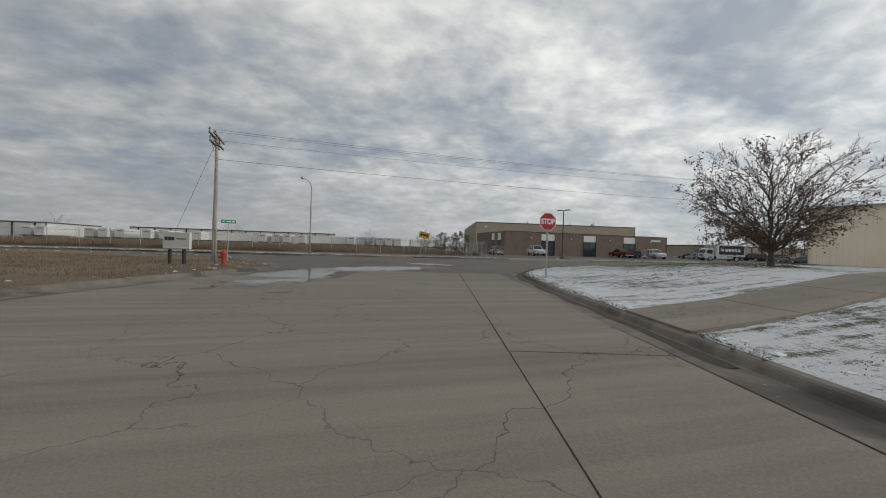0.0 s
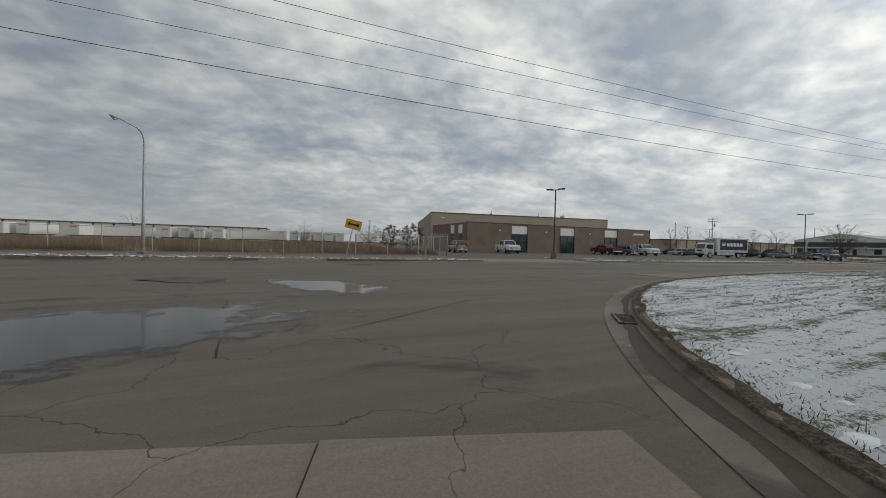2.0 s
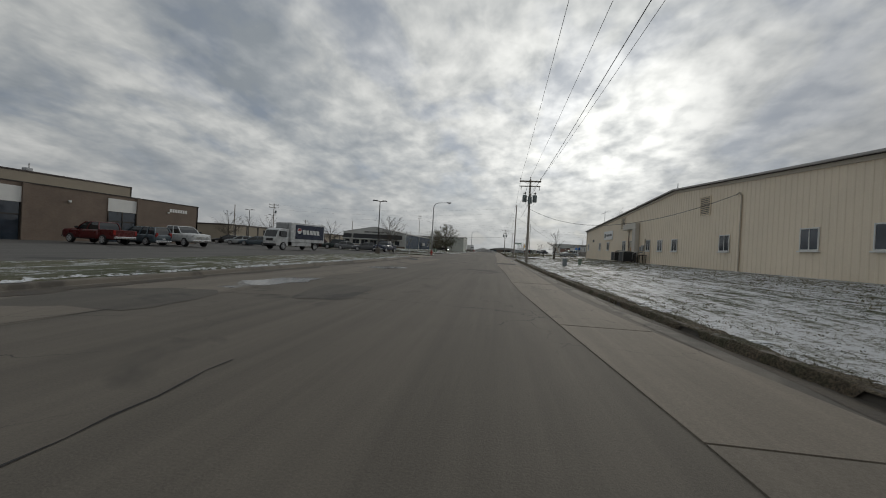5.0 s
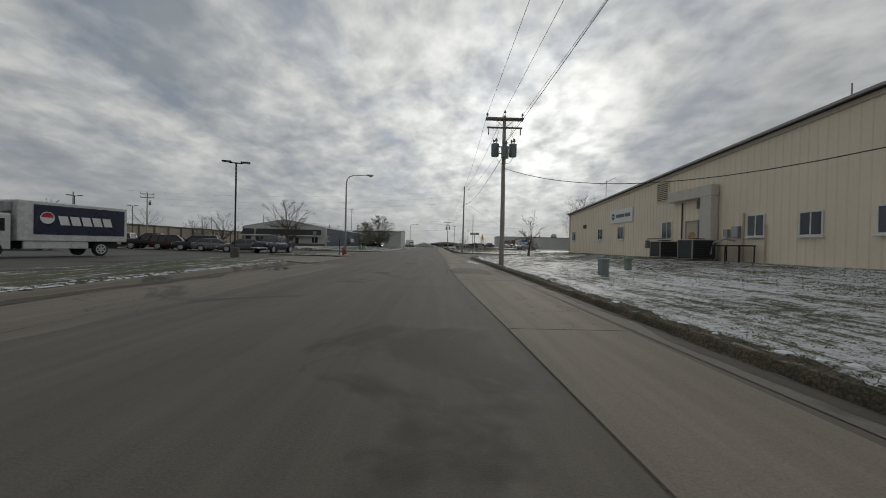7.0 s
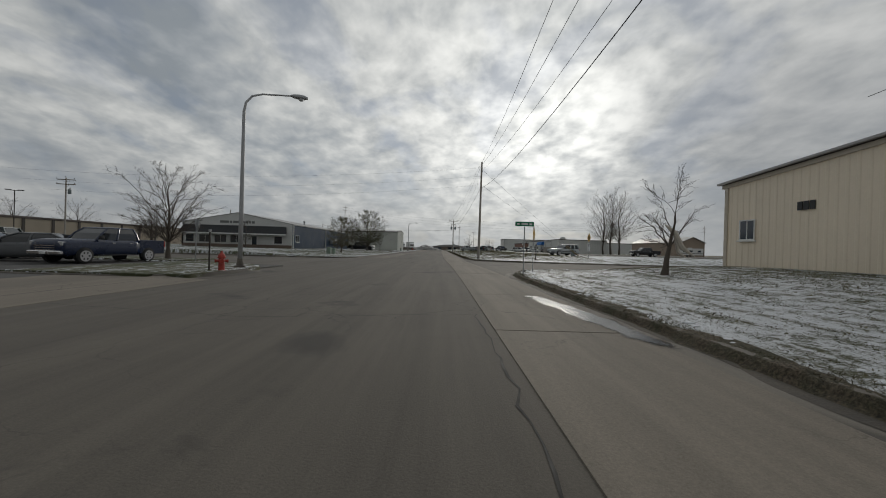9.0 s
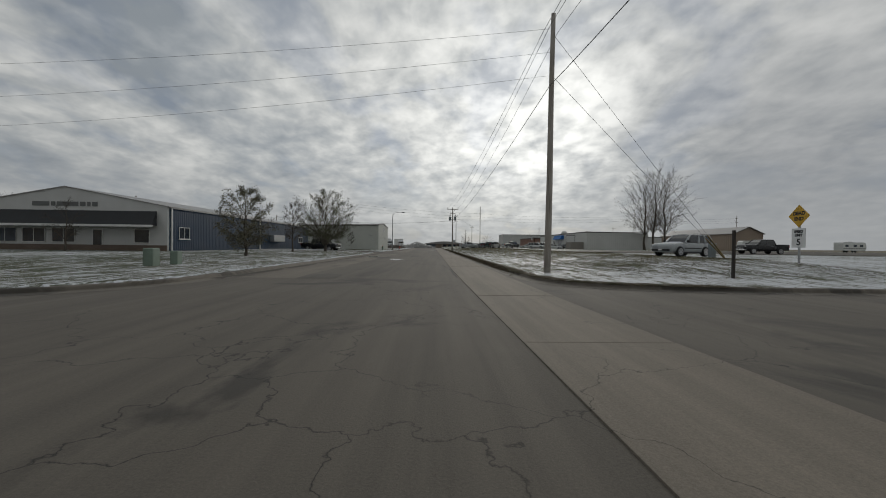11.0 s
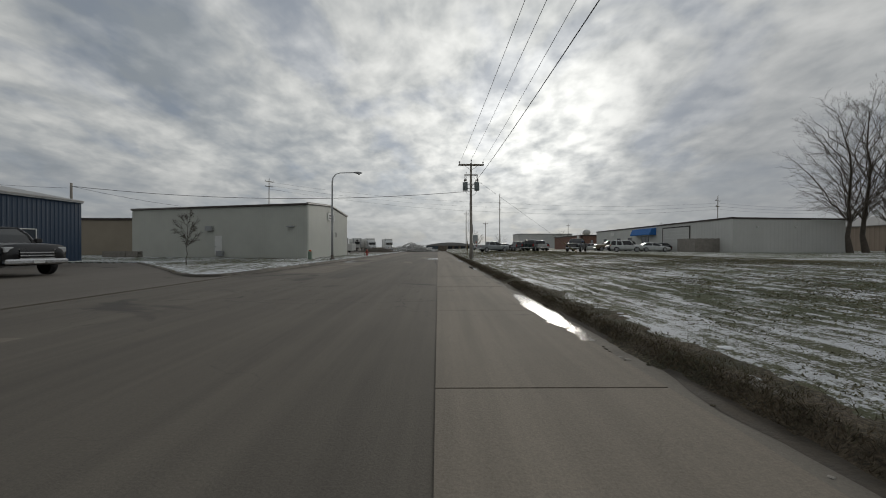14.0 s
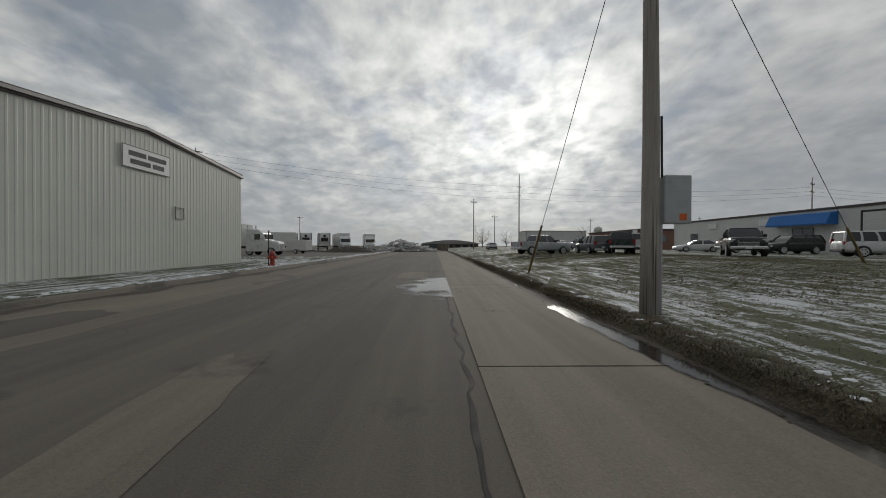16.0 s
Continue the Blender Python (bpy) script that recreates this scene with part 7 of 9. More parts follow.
vehicle("sedan", "silver_grey", -25.5, 65.7, 20, "grey sedan parked tail to the street", LOTW)
vehicle("suv", "dark_green", -28.4, 66.8, 200, "dark green sport-utility car parked in the lot", LOTW)
vehicle("suv", "maroon", -31.7, 67.8, 18, "dark maroon sport-utility car parked tail out", LOTW)
vehicle("pickup", "black", -34.9, 68.6, 200, "black pickup truck parked in the lot", LOTW, "pickup_truck")
vehicle("pickup", "white", -39.5, 69.8, 198, "white pickup truck parked in the lot", LOTW, "pickup_truck")
vehicle("sedan", "steel_blue", -37.0, 56.0, 200, "steel blue sedan behind the delivery truck", LOTW)
vehicle("sedan", "silver", -40.5, 57.5, 200, "silver sedan behind the delivery truck", LOTW)
vehicle("sedan", "black", -44.0, 59.0, 200, "black sedan behind the delivery truck", LOTW)
vehicle("sedan", "grey", -46.5, 78.0, 10, "dark grey sedan parked before the storage shed", LOTW, "car", 0.0)
vehicle("suv", "black", -50.0, 79.0, 10, "black sport-utility car parked before the storage shed", LOTW, "car", 0.0)
vehicle("pickup", "blue", -18.6, 65.0, 262, "dark blue crew-cab pickup truck beside the grass island", "", "pickup_truck", 0.1, 0.98)
vehicle("pickup", "black", -20.5, 143.0, -14, "black heavy pickup truck with a chrome grille on the muddy drive", "", "pickup_truck", 0.10, 1.16)
snowy = vehicle("wagon", "silver", 19.4, 105.0, 200, "silver sport-utility car with snow on its bonnet and windscreen", "cars by the side street")
m = Mesh()
for i in range(9):
    for k in range(13):
        v = -0.72 + 1.44 * k / 12
        x = 0.62 + 0.95 * i / 8 + 0.12 * noise.noise(Vector((v * 3, i * 0.3, 4)))
        hood = 1.12 - 0.055 * max(0, x - 0.8) if x > 0.78 else 1.10 + (0.78 - x) * 0.62
        m.v.append((x, v, hood + 0.035 - 0.10 * abs(v) ** 3 - (0.05 if i in (0, 8) or k in (0, 12) else 0)))
m.f = [(i * 13 + k, i * 13 + k + 1, i * 13 + k + 14, i * 13 + k + 13) for i in range(8) for k in range(12)]
part("snow_cover", m, SNOW, snowy, "thin crust of snow", smooth=True)
vehicle("pickup", "black", 42.5, 124.0, 180, "black pickup truck far along the side street", "cars by the side street", "pickup_truck")
FIELD_LOT = "cars parked beyond the field"
vehicle("pickup", "silver", 10.6, 196.5, 18, "silver pickup truck parked beyond the field", FIELD_LOT, "pickup_truck")
vehicle("sedan", "black", 14.0, 203.5, 20, "black sedan parked beyond the field", FIELD_LOT)
vehicle("sedan", "silver", 13.4, 207.5, 20, "silver sedan parked beyond the field", FIELD_LOT)
vehicle("suv", "grey", 14.5, 193.4, 92, "dark hatchback car parked tail to the field", FIELD_LOT, "car", None, 0.92)
vehicle("pickup", "dark_green", 16.6, 192.2, 66, "dark green pickup truck parked tail to the field", FIELD_LOT, "pickup_truck")
vehicle("pickup", "white", 19.0, 195.4, 84, "white pickup truck parked tail to the field", FIELD_LOT, "pickup_truck")
vehicle("pickup", "black", 22.2, 185.4, 238, "large black pickup truck with a chrome grille facing the field", FIELD_LOT, "pickup_truck", None, 1.05)
vehicle("sedan", "white", 31.0, 203.0, 165, "white sedan parked by the pale building", FIELD_LOT)
vehicle("pickup", "gold", 33.2, 198.0, 172, "tan pickup truck parked by the pale building", FIELD_LOT, "pickup_truck")
vehicle("suv", "black", 32.4, 192.4, 178, "black sport-utility car parked by the pale building", FIELD_LOT)
vehicle("boxy", "white", 28.2, 181.6, -26, "white boxy sport-utility car before the garage door", FIELD_LOT)
vehicle("sedan", "white", 34.4, 185.6, -6, "white sedan before the garage door", FIELD_LOT)
vehicle("sedan", "black", 38.9, 191.6, 92, "black sedan beside the board enclosure", FIELD_LOT)
vehicle("pickup", "white", 56.0, 112.0, 175, "white pickup truck far along the side street", "cars by the side street", "pickup_truck")
for k, (x, y, kd, col) in enumerate(((19, 216, "sedan", "white"), (23, 218, "pickup", "steel_blue"), (12, 240, "sedan", "silver"), (27, 222, "suv", "silver"))):
    vehicle(kd, col, x, y, 90, "car in the far row beyond the field", FIELD_LOT)


def delivery_truck(x, y, heading):
    t = thing("delivery_truck", pose(x, y, gz(x, y), 0, 0, heading), "white cab-over delivery truck with a blue-sided box", "truck")
    cab = []
    for px, w, zb, zt in ((3.95, 0.95, 0.55, 1.35), (3.9, 1.02, 0.5, 1.5), (3.55, 1.05, 0.5, 2.35), (3.2, 1.02, 0.5, 2.5), (2.1, 1.02, 0.5, 2.5)):
        cab.append([(px, -w, zb), (px, -w, zt - 0.1), (px, -w * 0.9, zt), (px, w * 0.9, zt), (px, w, zt - 0.1), (px, w, zb)])
    c = part("cab", Mesh().loft(cab), PAINTS["white"], t)
    ws = Mesh().add([(3.9, -0.86, 1.5), (3.9, 0.86, 1.5), (3.6, 0.84, 2.28), (3.6, -0.84, 2.28), (3.86, -0.86, 1.5), (3.86, 0.86, 1.5), (3.56, 0.84, 2.28), (3.56, -0.84, 2.28)],
                    [(0, 1, 2, 3), (7, 6, 5, 4), (0, 4, 5, 1), (1, 5, 6, 2), (2, 6, 7, 3), (3, 7, 4, 0)])
    for o in range(len(ws.v)):
        q = ws.v[o]
        ws.v[o] = (q[0] + 0.03, q[1], q[2])
    part("windscreen", ws, CAR_GLASS, c)
    for sy in (-1, 1):
        part("side_window", Mesh().box(2.35, 3.35, sy * 1.03, sy * 1.055, 1.5, 2.2, 0.01), CAR_GLASS, c)
        part("head_lamp", Mesh().box(3.9, 3.99, sy * 0.6, sy * 0.92, 0.85, 1.05, 0.02), LAMP_CLEAR, c)
        part("mirror", Mesh().box(3.55, 3.65, sy * 1.1, sy * 1.35, 1.6, 2.15, 0.02), PLASTIC, c)
        part("step", Mesh().box(2.9, 3.6, sy * 0.9, sy * 1.08, 0.42, 0.5), PLASTIC, c)
    part("grille", Mesh().box(3.93, 3.985, -0.5, 0.5, 1.02, 1.32, 0.02), PLASTIC, c)
    part("bumper", Mesh().box(3.8, 4.05, -1.0, 1.0, 0.45, 0.72, 0.04), PLASTIC, c)
    b = part("box", Mesh().box(-4.1, 1.9, -1.22, 1.22, 0.95, 3.3, 0.04), PAINTS["white"], t)
    part("cooler", Mesh().box(1.9, 2.3, -0.8, 0.8, 2.6, 3.2, 0.05), STEEL, b)
    for sy in (-1, 1):
        sd = part("side_panel", Mesh().box(-3.9, 1.2, sy * 1.215, sy * 1.235, 1.35, 3.1), PAINTS["blue"], b, "blue side panel with a plain white bar and round mark")
        n = 20
        ring = [(0.55 + 0.36 * math.cos(2 * math.pi * k / n), 2.35 + 0.36 * math.sin(2 * math.pi * k / n)) for k in range(n)]
        part("round_mark", Mesh().prism(ring, "y", sy * 1.234, sy * 1.24), SIGN_WHITE, sd)
        half = [(0.55 + 0.30 * math.cos(math.pi * k / 10), 2.37 + 0.30 * math.sin(math.pi * k / 10)) for k in range(11)]
        part("round_mark", Mesh().prism(half, "y", sy * 1.239, sy * 1.244), SIGN_RED, sd)
        bar = Mesh()
        for k in range(5):
            bar.add([(-3.1 + k * 0.62, sy * 1.24, 1.95), (-2.6 + k * 0.62, sy * 1.24, 1.95), (-2.45 + k * 0.62, sy * 1.24, 2.5), (-2.95 + k * 0.62, sy * 1.24, 2.5),
                     (-3.1 + k * 0.62, sy * 1.234, 1.95), (-2.6 + k * 0.62, sy * 1.234, 1.95), (-2.45 + k * 0.62, sy * 1.234, 2.5), (-2.95 + k * 0.62, sy * 1.234, 2.5)],
                    [(0, 1, 2, 3), (7, 6, 5, 4), (0, 4, 5, 1), (1, 5, 6, 2), (2, 6, 7, 3), (3, 7, 4, 0)])
        part("lettering", bar, SIGN_WHITE, sd)
    part("chassis", Mesh().box(-4.0, 3.4, -0.45, 0.45, 0.5, 0.95), PLASTIC, t)
    for sy in (-1, 1):
        part("skirt", Mesh().box(-1.7, 1.6, sy * 1.0, sy * 1.15, 0.5, 0.95, 0.02), PAINTS["white"], t)
    ty, rim, hub = wheel_meshes(0.46)
    for ax in (2.9, -2.5):
        for sy in (-1, 1):
            wh = part("wheel", ty, RUBBER, t)
            wh.matrix_local = Matrix.Translation((ax, sy * 0.98, 0.46)) @ (Matrix.Identity(4) if sy > 0 else Matrix.Rotation(math.pi, 4, "Z"))
            part("rim", rim, RIM, wh)
            part("drum", hub, WHITE, wh)


delivery_truck(-24.4, 45.1, 256)


def trailer(x, y, heading, length=14.0, label="white box semi-trailer parked in the yard", tractor=False, z=0.1, cooled=False):
    t = thing("semi_trailer", pose(x, y, z, 0, 0, heading), label, "trailer", "semi-trailers")
    part("box", Mesh().box(-length / 2, length / 2, -1.28, 1.28, 1.15, 4.0, 0.03), WHITE_SHEET, t)
    d = part("door", Mesh().box(-length / 2 - 0.05, -length / 2, -1.2, 1.2, 1.2, 3.9), WHITE_WALL, t)
    part("door_bar", Mesh().box(-length / 2 - 0.09, -length / 2 - 0.05, -0.62, -0.57, 1.25, 3.85).box(-length / 2 - 0.09, -length / 2 - 0.05, 0.57, 0.62, 1.25, 3.85).box(-length / 2 - 0.07, -length / 2 - 0.05, -0.02, 0.02, 1.2, 3.9), STEEL, d)
    part("mark", Mesh().box(-length / 2 - 0.06, -length / 2 - 0.05, -0.75, 0.75, 3.2, 3.42), SIGN_RED, d)
    part("frame", Mesh().box(-length / 2, length / 2, -0.5, 0.5, 0.85, 1.15).box(-length / 2 - 0.04, -length / 2 + 0.06, -1.28, 1.28, 0.95, 1.18), PLASTIC, t)
    part("bumper_guard", Mesh().box(-length / 2, -length / 2 + 0.1, -0.9, 0.9, 0.5, 0.62).box(-length / 2, -length / 2 + 0.1, -0.7, -0.6, 0.6, 0.95).box(-length / 2, -length / 2 + 0.1, 0.6, 0.7, 0.6, 0.95), PLASTIC, t)
    for sy in (-1, 1):
        part("landing_leg", Mesh().box(length / 2 - 3.2, length / 2 - 3.0, sy * 0.8, sy * 0.95, 0, 1.15), STEEL, t)
    ty, rim, hub = wheel_meshes(0.5)
    wheels = [(-length / 2 + 1.6, 1.1), (-length / 2 + 2.8, 1.1)]
    if cooled:
        cu = part("cooling_unit", Mesh().box(length / 2, length / 2 + 0.45, -0.95, 0.95, 2.1, 3.75, 0.08), WHITE_SHEET, t)
        part("intake_grille", Mesh().box(length / 2 + 0.45, length / 2 + 0.48, -0.75, 0.75, 2.2, 2.95), PLASTIC, cu)
        # solid black disc drawn for the dark of the fan hole
        part("fan_shade_disc", Mesh().tube([(length / 2 + 0.44, 0, 3.3), (length / 2 + 0.47, 0, 3.3)], 0.3, 16), BLACK, cu)
        part("nose_trim", Mesh().box(length / 2, length / 2 + 0.03, -1.25, -1.0, 1.2, 3.95).box(length / 2, length / 2 + 0.03, 1.0, 1.25, 1.2, 3.95), STEEL, t)
    if tractor:
        cab = []
        for px, w, zb, zt in ((length / 2 + 4.6, 0.8, 0.6, 1.5), (length / 2 + 4.4, 0.95, 0.5, 1.75), (length / 2 + 3.0, 1.1, 0.5, 1.95), (length / 2 + 2.6, 1.15, 0.5, 2.85), (length / 2 + 2.0, 1.18, 0.5, 3.3), (length / 2 + 0.5, 1.18, 0.5, 3.4)):
            cab.append([(px, -w, zb), (px, -w, zt - 0.12), (px, -w * 0.88, zt), (px, w * 0.88, zt), (px, w, zt - 0.12), (px, w, zb)])
        c = part("cab", Mesh().loft(cab), PAINTS["white"], t)
        part("windscreen", Mesh().box(length / 2 + 2.62, length / 2 + 3.0, -0.95, 0.95, 2.0, 2.7, 0.05), CAR_GLASS, c)
        part("grille", Mesh().box(length / 2 + 4.55, length / 2 + 4.66, -0.5, 0.5, 0.7, 1.45, 0.02), CHROME, c)
        for sy in (-1, 1):
            part("side_window", Mesh().box(length / 2 + 1.6, length / 2 + 2.3, sy * 1.15, sy * 1.2, 2.0, 2.7), CAR_GLASS, c)
            part("head_lamp", Mesh().box(length / 2 + 4.3, length / 2 + 4.55, sy * 0.6, sy * 0.92, 0.9, 1.15, 0.02), LAMP_CLEAR, c)
            part("stack", Mesh().tube([(length / 2 + 0.6, sy * 1.0, 1.0), (length / 2 + 0.6, sy * 1.0, 3.9)], 0.08, 8), CHROME, c)
        wheels += [(length / 2 + 3.7, 1.0), (length / 2 + 0.9, 1.05)]
    for ax, w in wheels:
        for sy in (-1, 1):
            wh = part("wheel", ty, RUBBER, t)
            wh.matrix_local = Matrix.Translation((ax, sy * w, 0.5)) @ (Matrix.Identity(4) if sy > 0 else Matrix.Rotation(math.pi, 4, "Z"))
            part("rim", rim, RIM, wh)


rng = random.Random(5)
for k, (y, x, a) in enumerate(((-104, -118, 180), (-100, -117, 180), (-96, -118, 180), (-88, -116, 180), (-84, -118, 180), (-74, -117, 180), (-66, -120, 94), (-54, -117, 180), (-50, -118, 180), (-46, -117, 180), (-41.5, -118, 180),
                               (-32, -120, 92), (-24, -117, 180), (-20.5, -118, 180), (-17, -117, 180), (-13.5, -118, 180), (-10, -117, 180), (-6.5, -118, 180), (8, -126, 95), (-120, -118, 180), (-116, -117, 180))):
    trailer(x, y, a + rng.uniform(-2, 2), z=0.1 if y < -8 else 0.0)
YARD = "white semi-trailer with its tractor in the truck yard"
trailer(-30.6, 209.0, -4, 12, "white semi-trailer with its tractor parked beside the shed", True)
REEFER = "white refrigerated semi-trailer standing on its legs in the truck yard"
trailer(-29.9, 247.5, -72, 13, REEFER, False, 0.1, True)
trailer(-26.2, 248.5, -72, 13, REEFER, False, 0.1, True)
trailer(-22.6, 250.0, -70, 13, YARD, True)
trailer(-17.0, 256.0, -78, 13, YARD, True)
trailer(-34, 240, 12, 9, "white box trailer standing in the truck yard")
et = thing("cargo_trailer", pose(-21.8, 219.8, 0.08, 0, 0, -12), "small pale enclosed cargo trailer in the truck yard", "trailer")
part("box", Mesh().box(-1.7, 1.7, -1.0, 1.0, 0.45, 2.15, 0.06), PALE_WALL, et)
part("tongue", Mesh().box(1.7, 2.8, -0.05, 0.05, 0.40, 0.50), PLASTIC, et)
part("door", Mesh().box(-1.74, -1.70, -0.9, 0.9, 0.55, 2.05, 0.01), WHITE_SHEET, et)
for sy in (-1, 1):
    part("fender", Mesh().box(-0.5, 0.5, sy * 0.98, sy * 1.16, 0.62, 0.70, 0.02), STEEL, et)
    wh = part("wheel", wheel_meshes(0.33)[0], RUBBER, et)
    wh.matrix_local = Matrix.Translation((0, sy * 1.08, 0.33)) @ (Matrix.Identity(4) if sy > 0 else Matrix.Rotation(math.pi, 4, "Z"))
    part("rim", wheel_meshes(0.33)[1], RIM, wh)
for x, y, rz, mat, lab in ((-1.6, 254, 8, "steel_blue", "steel blue waste skip at the end of the street"), (1.6, 256, -5, "tan", "tan waste skip at the end of the street")):
    sk = thing("waste_skip", pose(x, y, 0.02, 0, 0, rz), lab, "skip", "waste skips")
    part("bin", Mesh().add([(-1.7, -0.9, 0.12), (1.7, -0.9, 0.12), (1.7, 0.9, 0.12), (-1.7, 0.9, 0.12), (-2.0, -1.1, 1.75), (2.0, -1.1, 1.75), (2.0, 1.1, 1.75), (-2.0, 1.1, 1.75)],
                           [(3, 2, 1, 0), (4, 5, 6, 7), (0, 1, 5, 4), (1, 2, 6, 5), (2, 3, 7, 6), (3, 0, 4, 7)]), PAINTS[mat], sk)
    for k in range(5):
        part("rib", Mesh().box(-1.6 + k * 0.8 - 0.05, -1.6 + k * 0.8 + 0.05, -1.13, -0.9, 0.15, 1.7), PAINTS[mat], sk)
    for sx in (-1.3, 1.3):
        part("skid", Mesh().box(sx - 0.1, sx + 0.1, -0.85, 0.85, 0, 0.13), BRONZE, sk)
mound = Mesh()
n = 26
for i in range(n + 1):
    for k in range(n + 1):
        x, y = (i / n - 0.5) * 11, (k / n - 0.5) * 6
        e = max(0.0, 1 - (x / 5.4) ** 2 - (y / 2.9) ** 2)
        mound.v.append((x, y, 1.15 * e + 0.35 * e * noise.fractal(Vector((x, y, 4)), 1, 2, 4) - 0.03))
mound.f = [(i * (n + 1) + k, (i + 1) * (n + 1) + k, (i + 1) * (n + 1) + k + 1, i * (n + 1) + k + 1) for i in range(n) for k in range(n)]
mo = part("soil_heap", mound, MUD)
mo.matrix_world = Matrix.Translation((-16.5, 232, 0.08))
tagged(mo, "low heap of bare brown soil in the truck yard", "soil heap")


def camper(x, y, heading):
    t = thing("camper_trailer", pose(x, y, gz(x, y), 0, 0, heading), "white camper trailer with a grey stripe", "camper")
    prof = [(-3.6, 0.6), (3.3, 0.6), (3.8, 1.2), (3.6, 2.6), (3.2, 2.9), (-3.5, 2.9), (-3.7, 2.6)]
    b = part("body", Mesh().prism(prof, "y", -1.2, 1.2), WHITE, t)
    for sy in (-1, 1):
        part("stripe", Mesh().box(-3.6, 3.6, sy * 1.2, sy * 1.215, 1.05, 1.3), GREY_DUCT, b)
        for q in (-2.4, 0.2, 2.2):
            part("window", Mesh().box(q - 0.5, q + 0.5, sy * 1.2, sy * 1.22, 1.6, 2.2), WINDOW, b)
    part("roof_unit", Mesh().box(-0.5, 0.5, -0.4, 0.4, 2.9, 3.15, 0.05), WHITE, b)
    ty, rim, hub = wheel_meshes(0.33)
    for ax in (-0.5, 0.4):
        for sy in (-1, 1):
            wh = part("wheel", ty, RUBBER, t)
            wh.matrix_local = Matrix.Translation((ax, sy * 1.05, 0.33))
    part("tongue", Mesh().box(3.6, 4.9, -0.06, 0.06, 0.45, 0.6), PLASTIC, t)


camper(118, 181, 4)
camper(86, 176, 170)
# heap of pale scrap and pipes at the road's end
heap = Mesh()
for k in range(320):
    x, y = rng.gauss(0, 3.2), rng.gauss(0, 1.6)
    h = max(0.1, 2.7 * math.exp(-(x / 5.5) ** 2 - (y / 2.6) ** 2))
    a, ln = rng.uniform(0.2, 1.4), rng.uniform(0.8, 2.6)
    z = rng.uniform(0.0, h)
    heap.tube([(x - math.cos(a) * ln / 2, y - math.sin(a) * ln / 2, z), (x + math.cos(a) * ln / 2, y + math.sin(a) * ln / 2, z + rng.uniform(-0.4, 0.5))], rng.uniform(0.06, 0.2), 6)
hp = part("scrap_heap", heap, SCRAP)
hp.matrix_world = Matrix.Translation((-7.8, 247, 0.1))
tagged(hp, "heap of pale scrap and snow at the end of the street", "scrap heap", kind="stuff")

# ---- clutter behind the driveway ----
ty = wheel_meshes(0.42)[0]
for k, (x, y, z, t) in enumerate(((-33.6, 160.2, 0.12, 0), (-33.6, 160.2, 0.35, 0), (-33.6, 160.2, 0.58, 0), (-32.7, 160.4, 0.12, 0), (-32.7, 160.4, 0.35, 0), (-32.0, 159.8, 0.12, 0), (-34.4, 160.0, 0.12, 0), (-34.4, 160.0, 0.35, 0))):
    o = part("tyre", ty, RUBBER)
    o.matrix_world = pose(x, y, 0.08 + z, 90, 0, 20 * k)
    tagged(o, "old black tyre lying in a stack", "tyre", "stacked old tyres")
for k, (x, y, rz) in enumerate(((-38.6, 171.4, 10), (-37.0, 171.0, 14), (-35.2, 170.6, 8))):
    ps = thing("pallet_stack", pose(x, y, 0.08, 0, 0, rz), "stack of weathered wooden pallets", "pallets", "pallet stacks")
    for q in range(5):
        part("pallet", Mesh().box(-0.6, 0.6, -0.5, -0.38, q * 0.16, q * 0.16 + 0.10).box(-0.6, 0.6, -0.06, 0.06, q * 0.16, q * 0.16 + 0.10).box(-0.6, 0.6, 0.38, 0.5, q * 0.16, q * 0.16 + 0.10).box(-0.6, 0.6, -0.5, 0.5, q * 0.16 + 0.10, q * 0.16 + 0.15), PINE, ps)



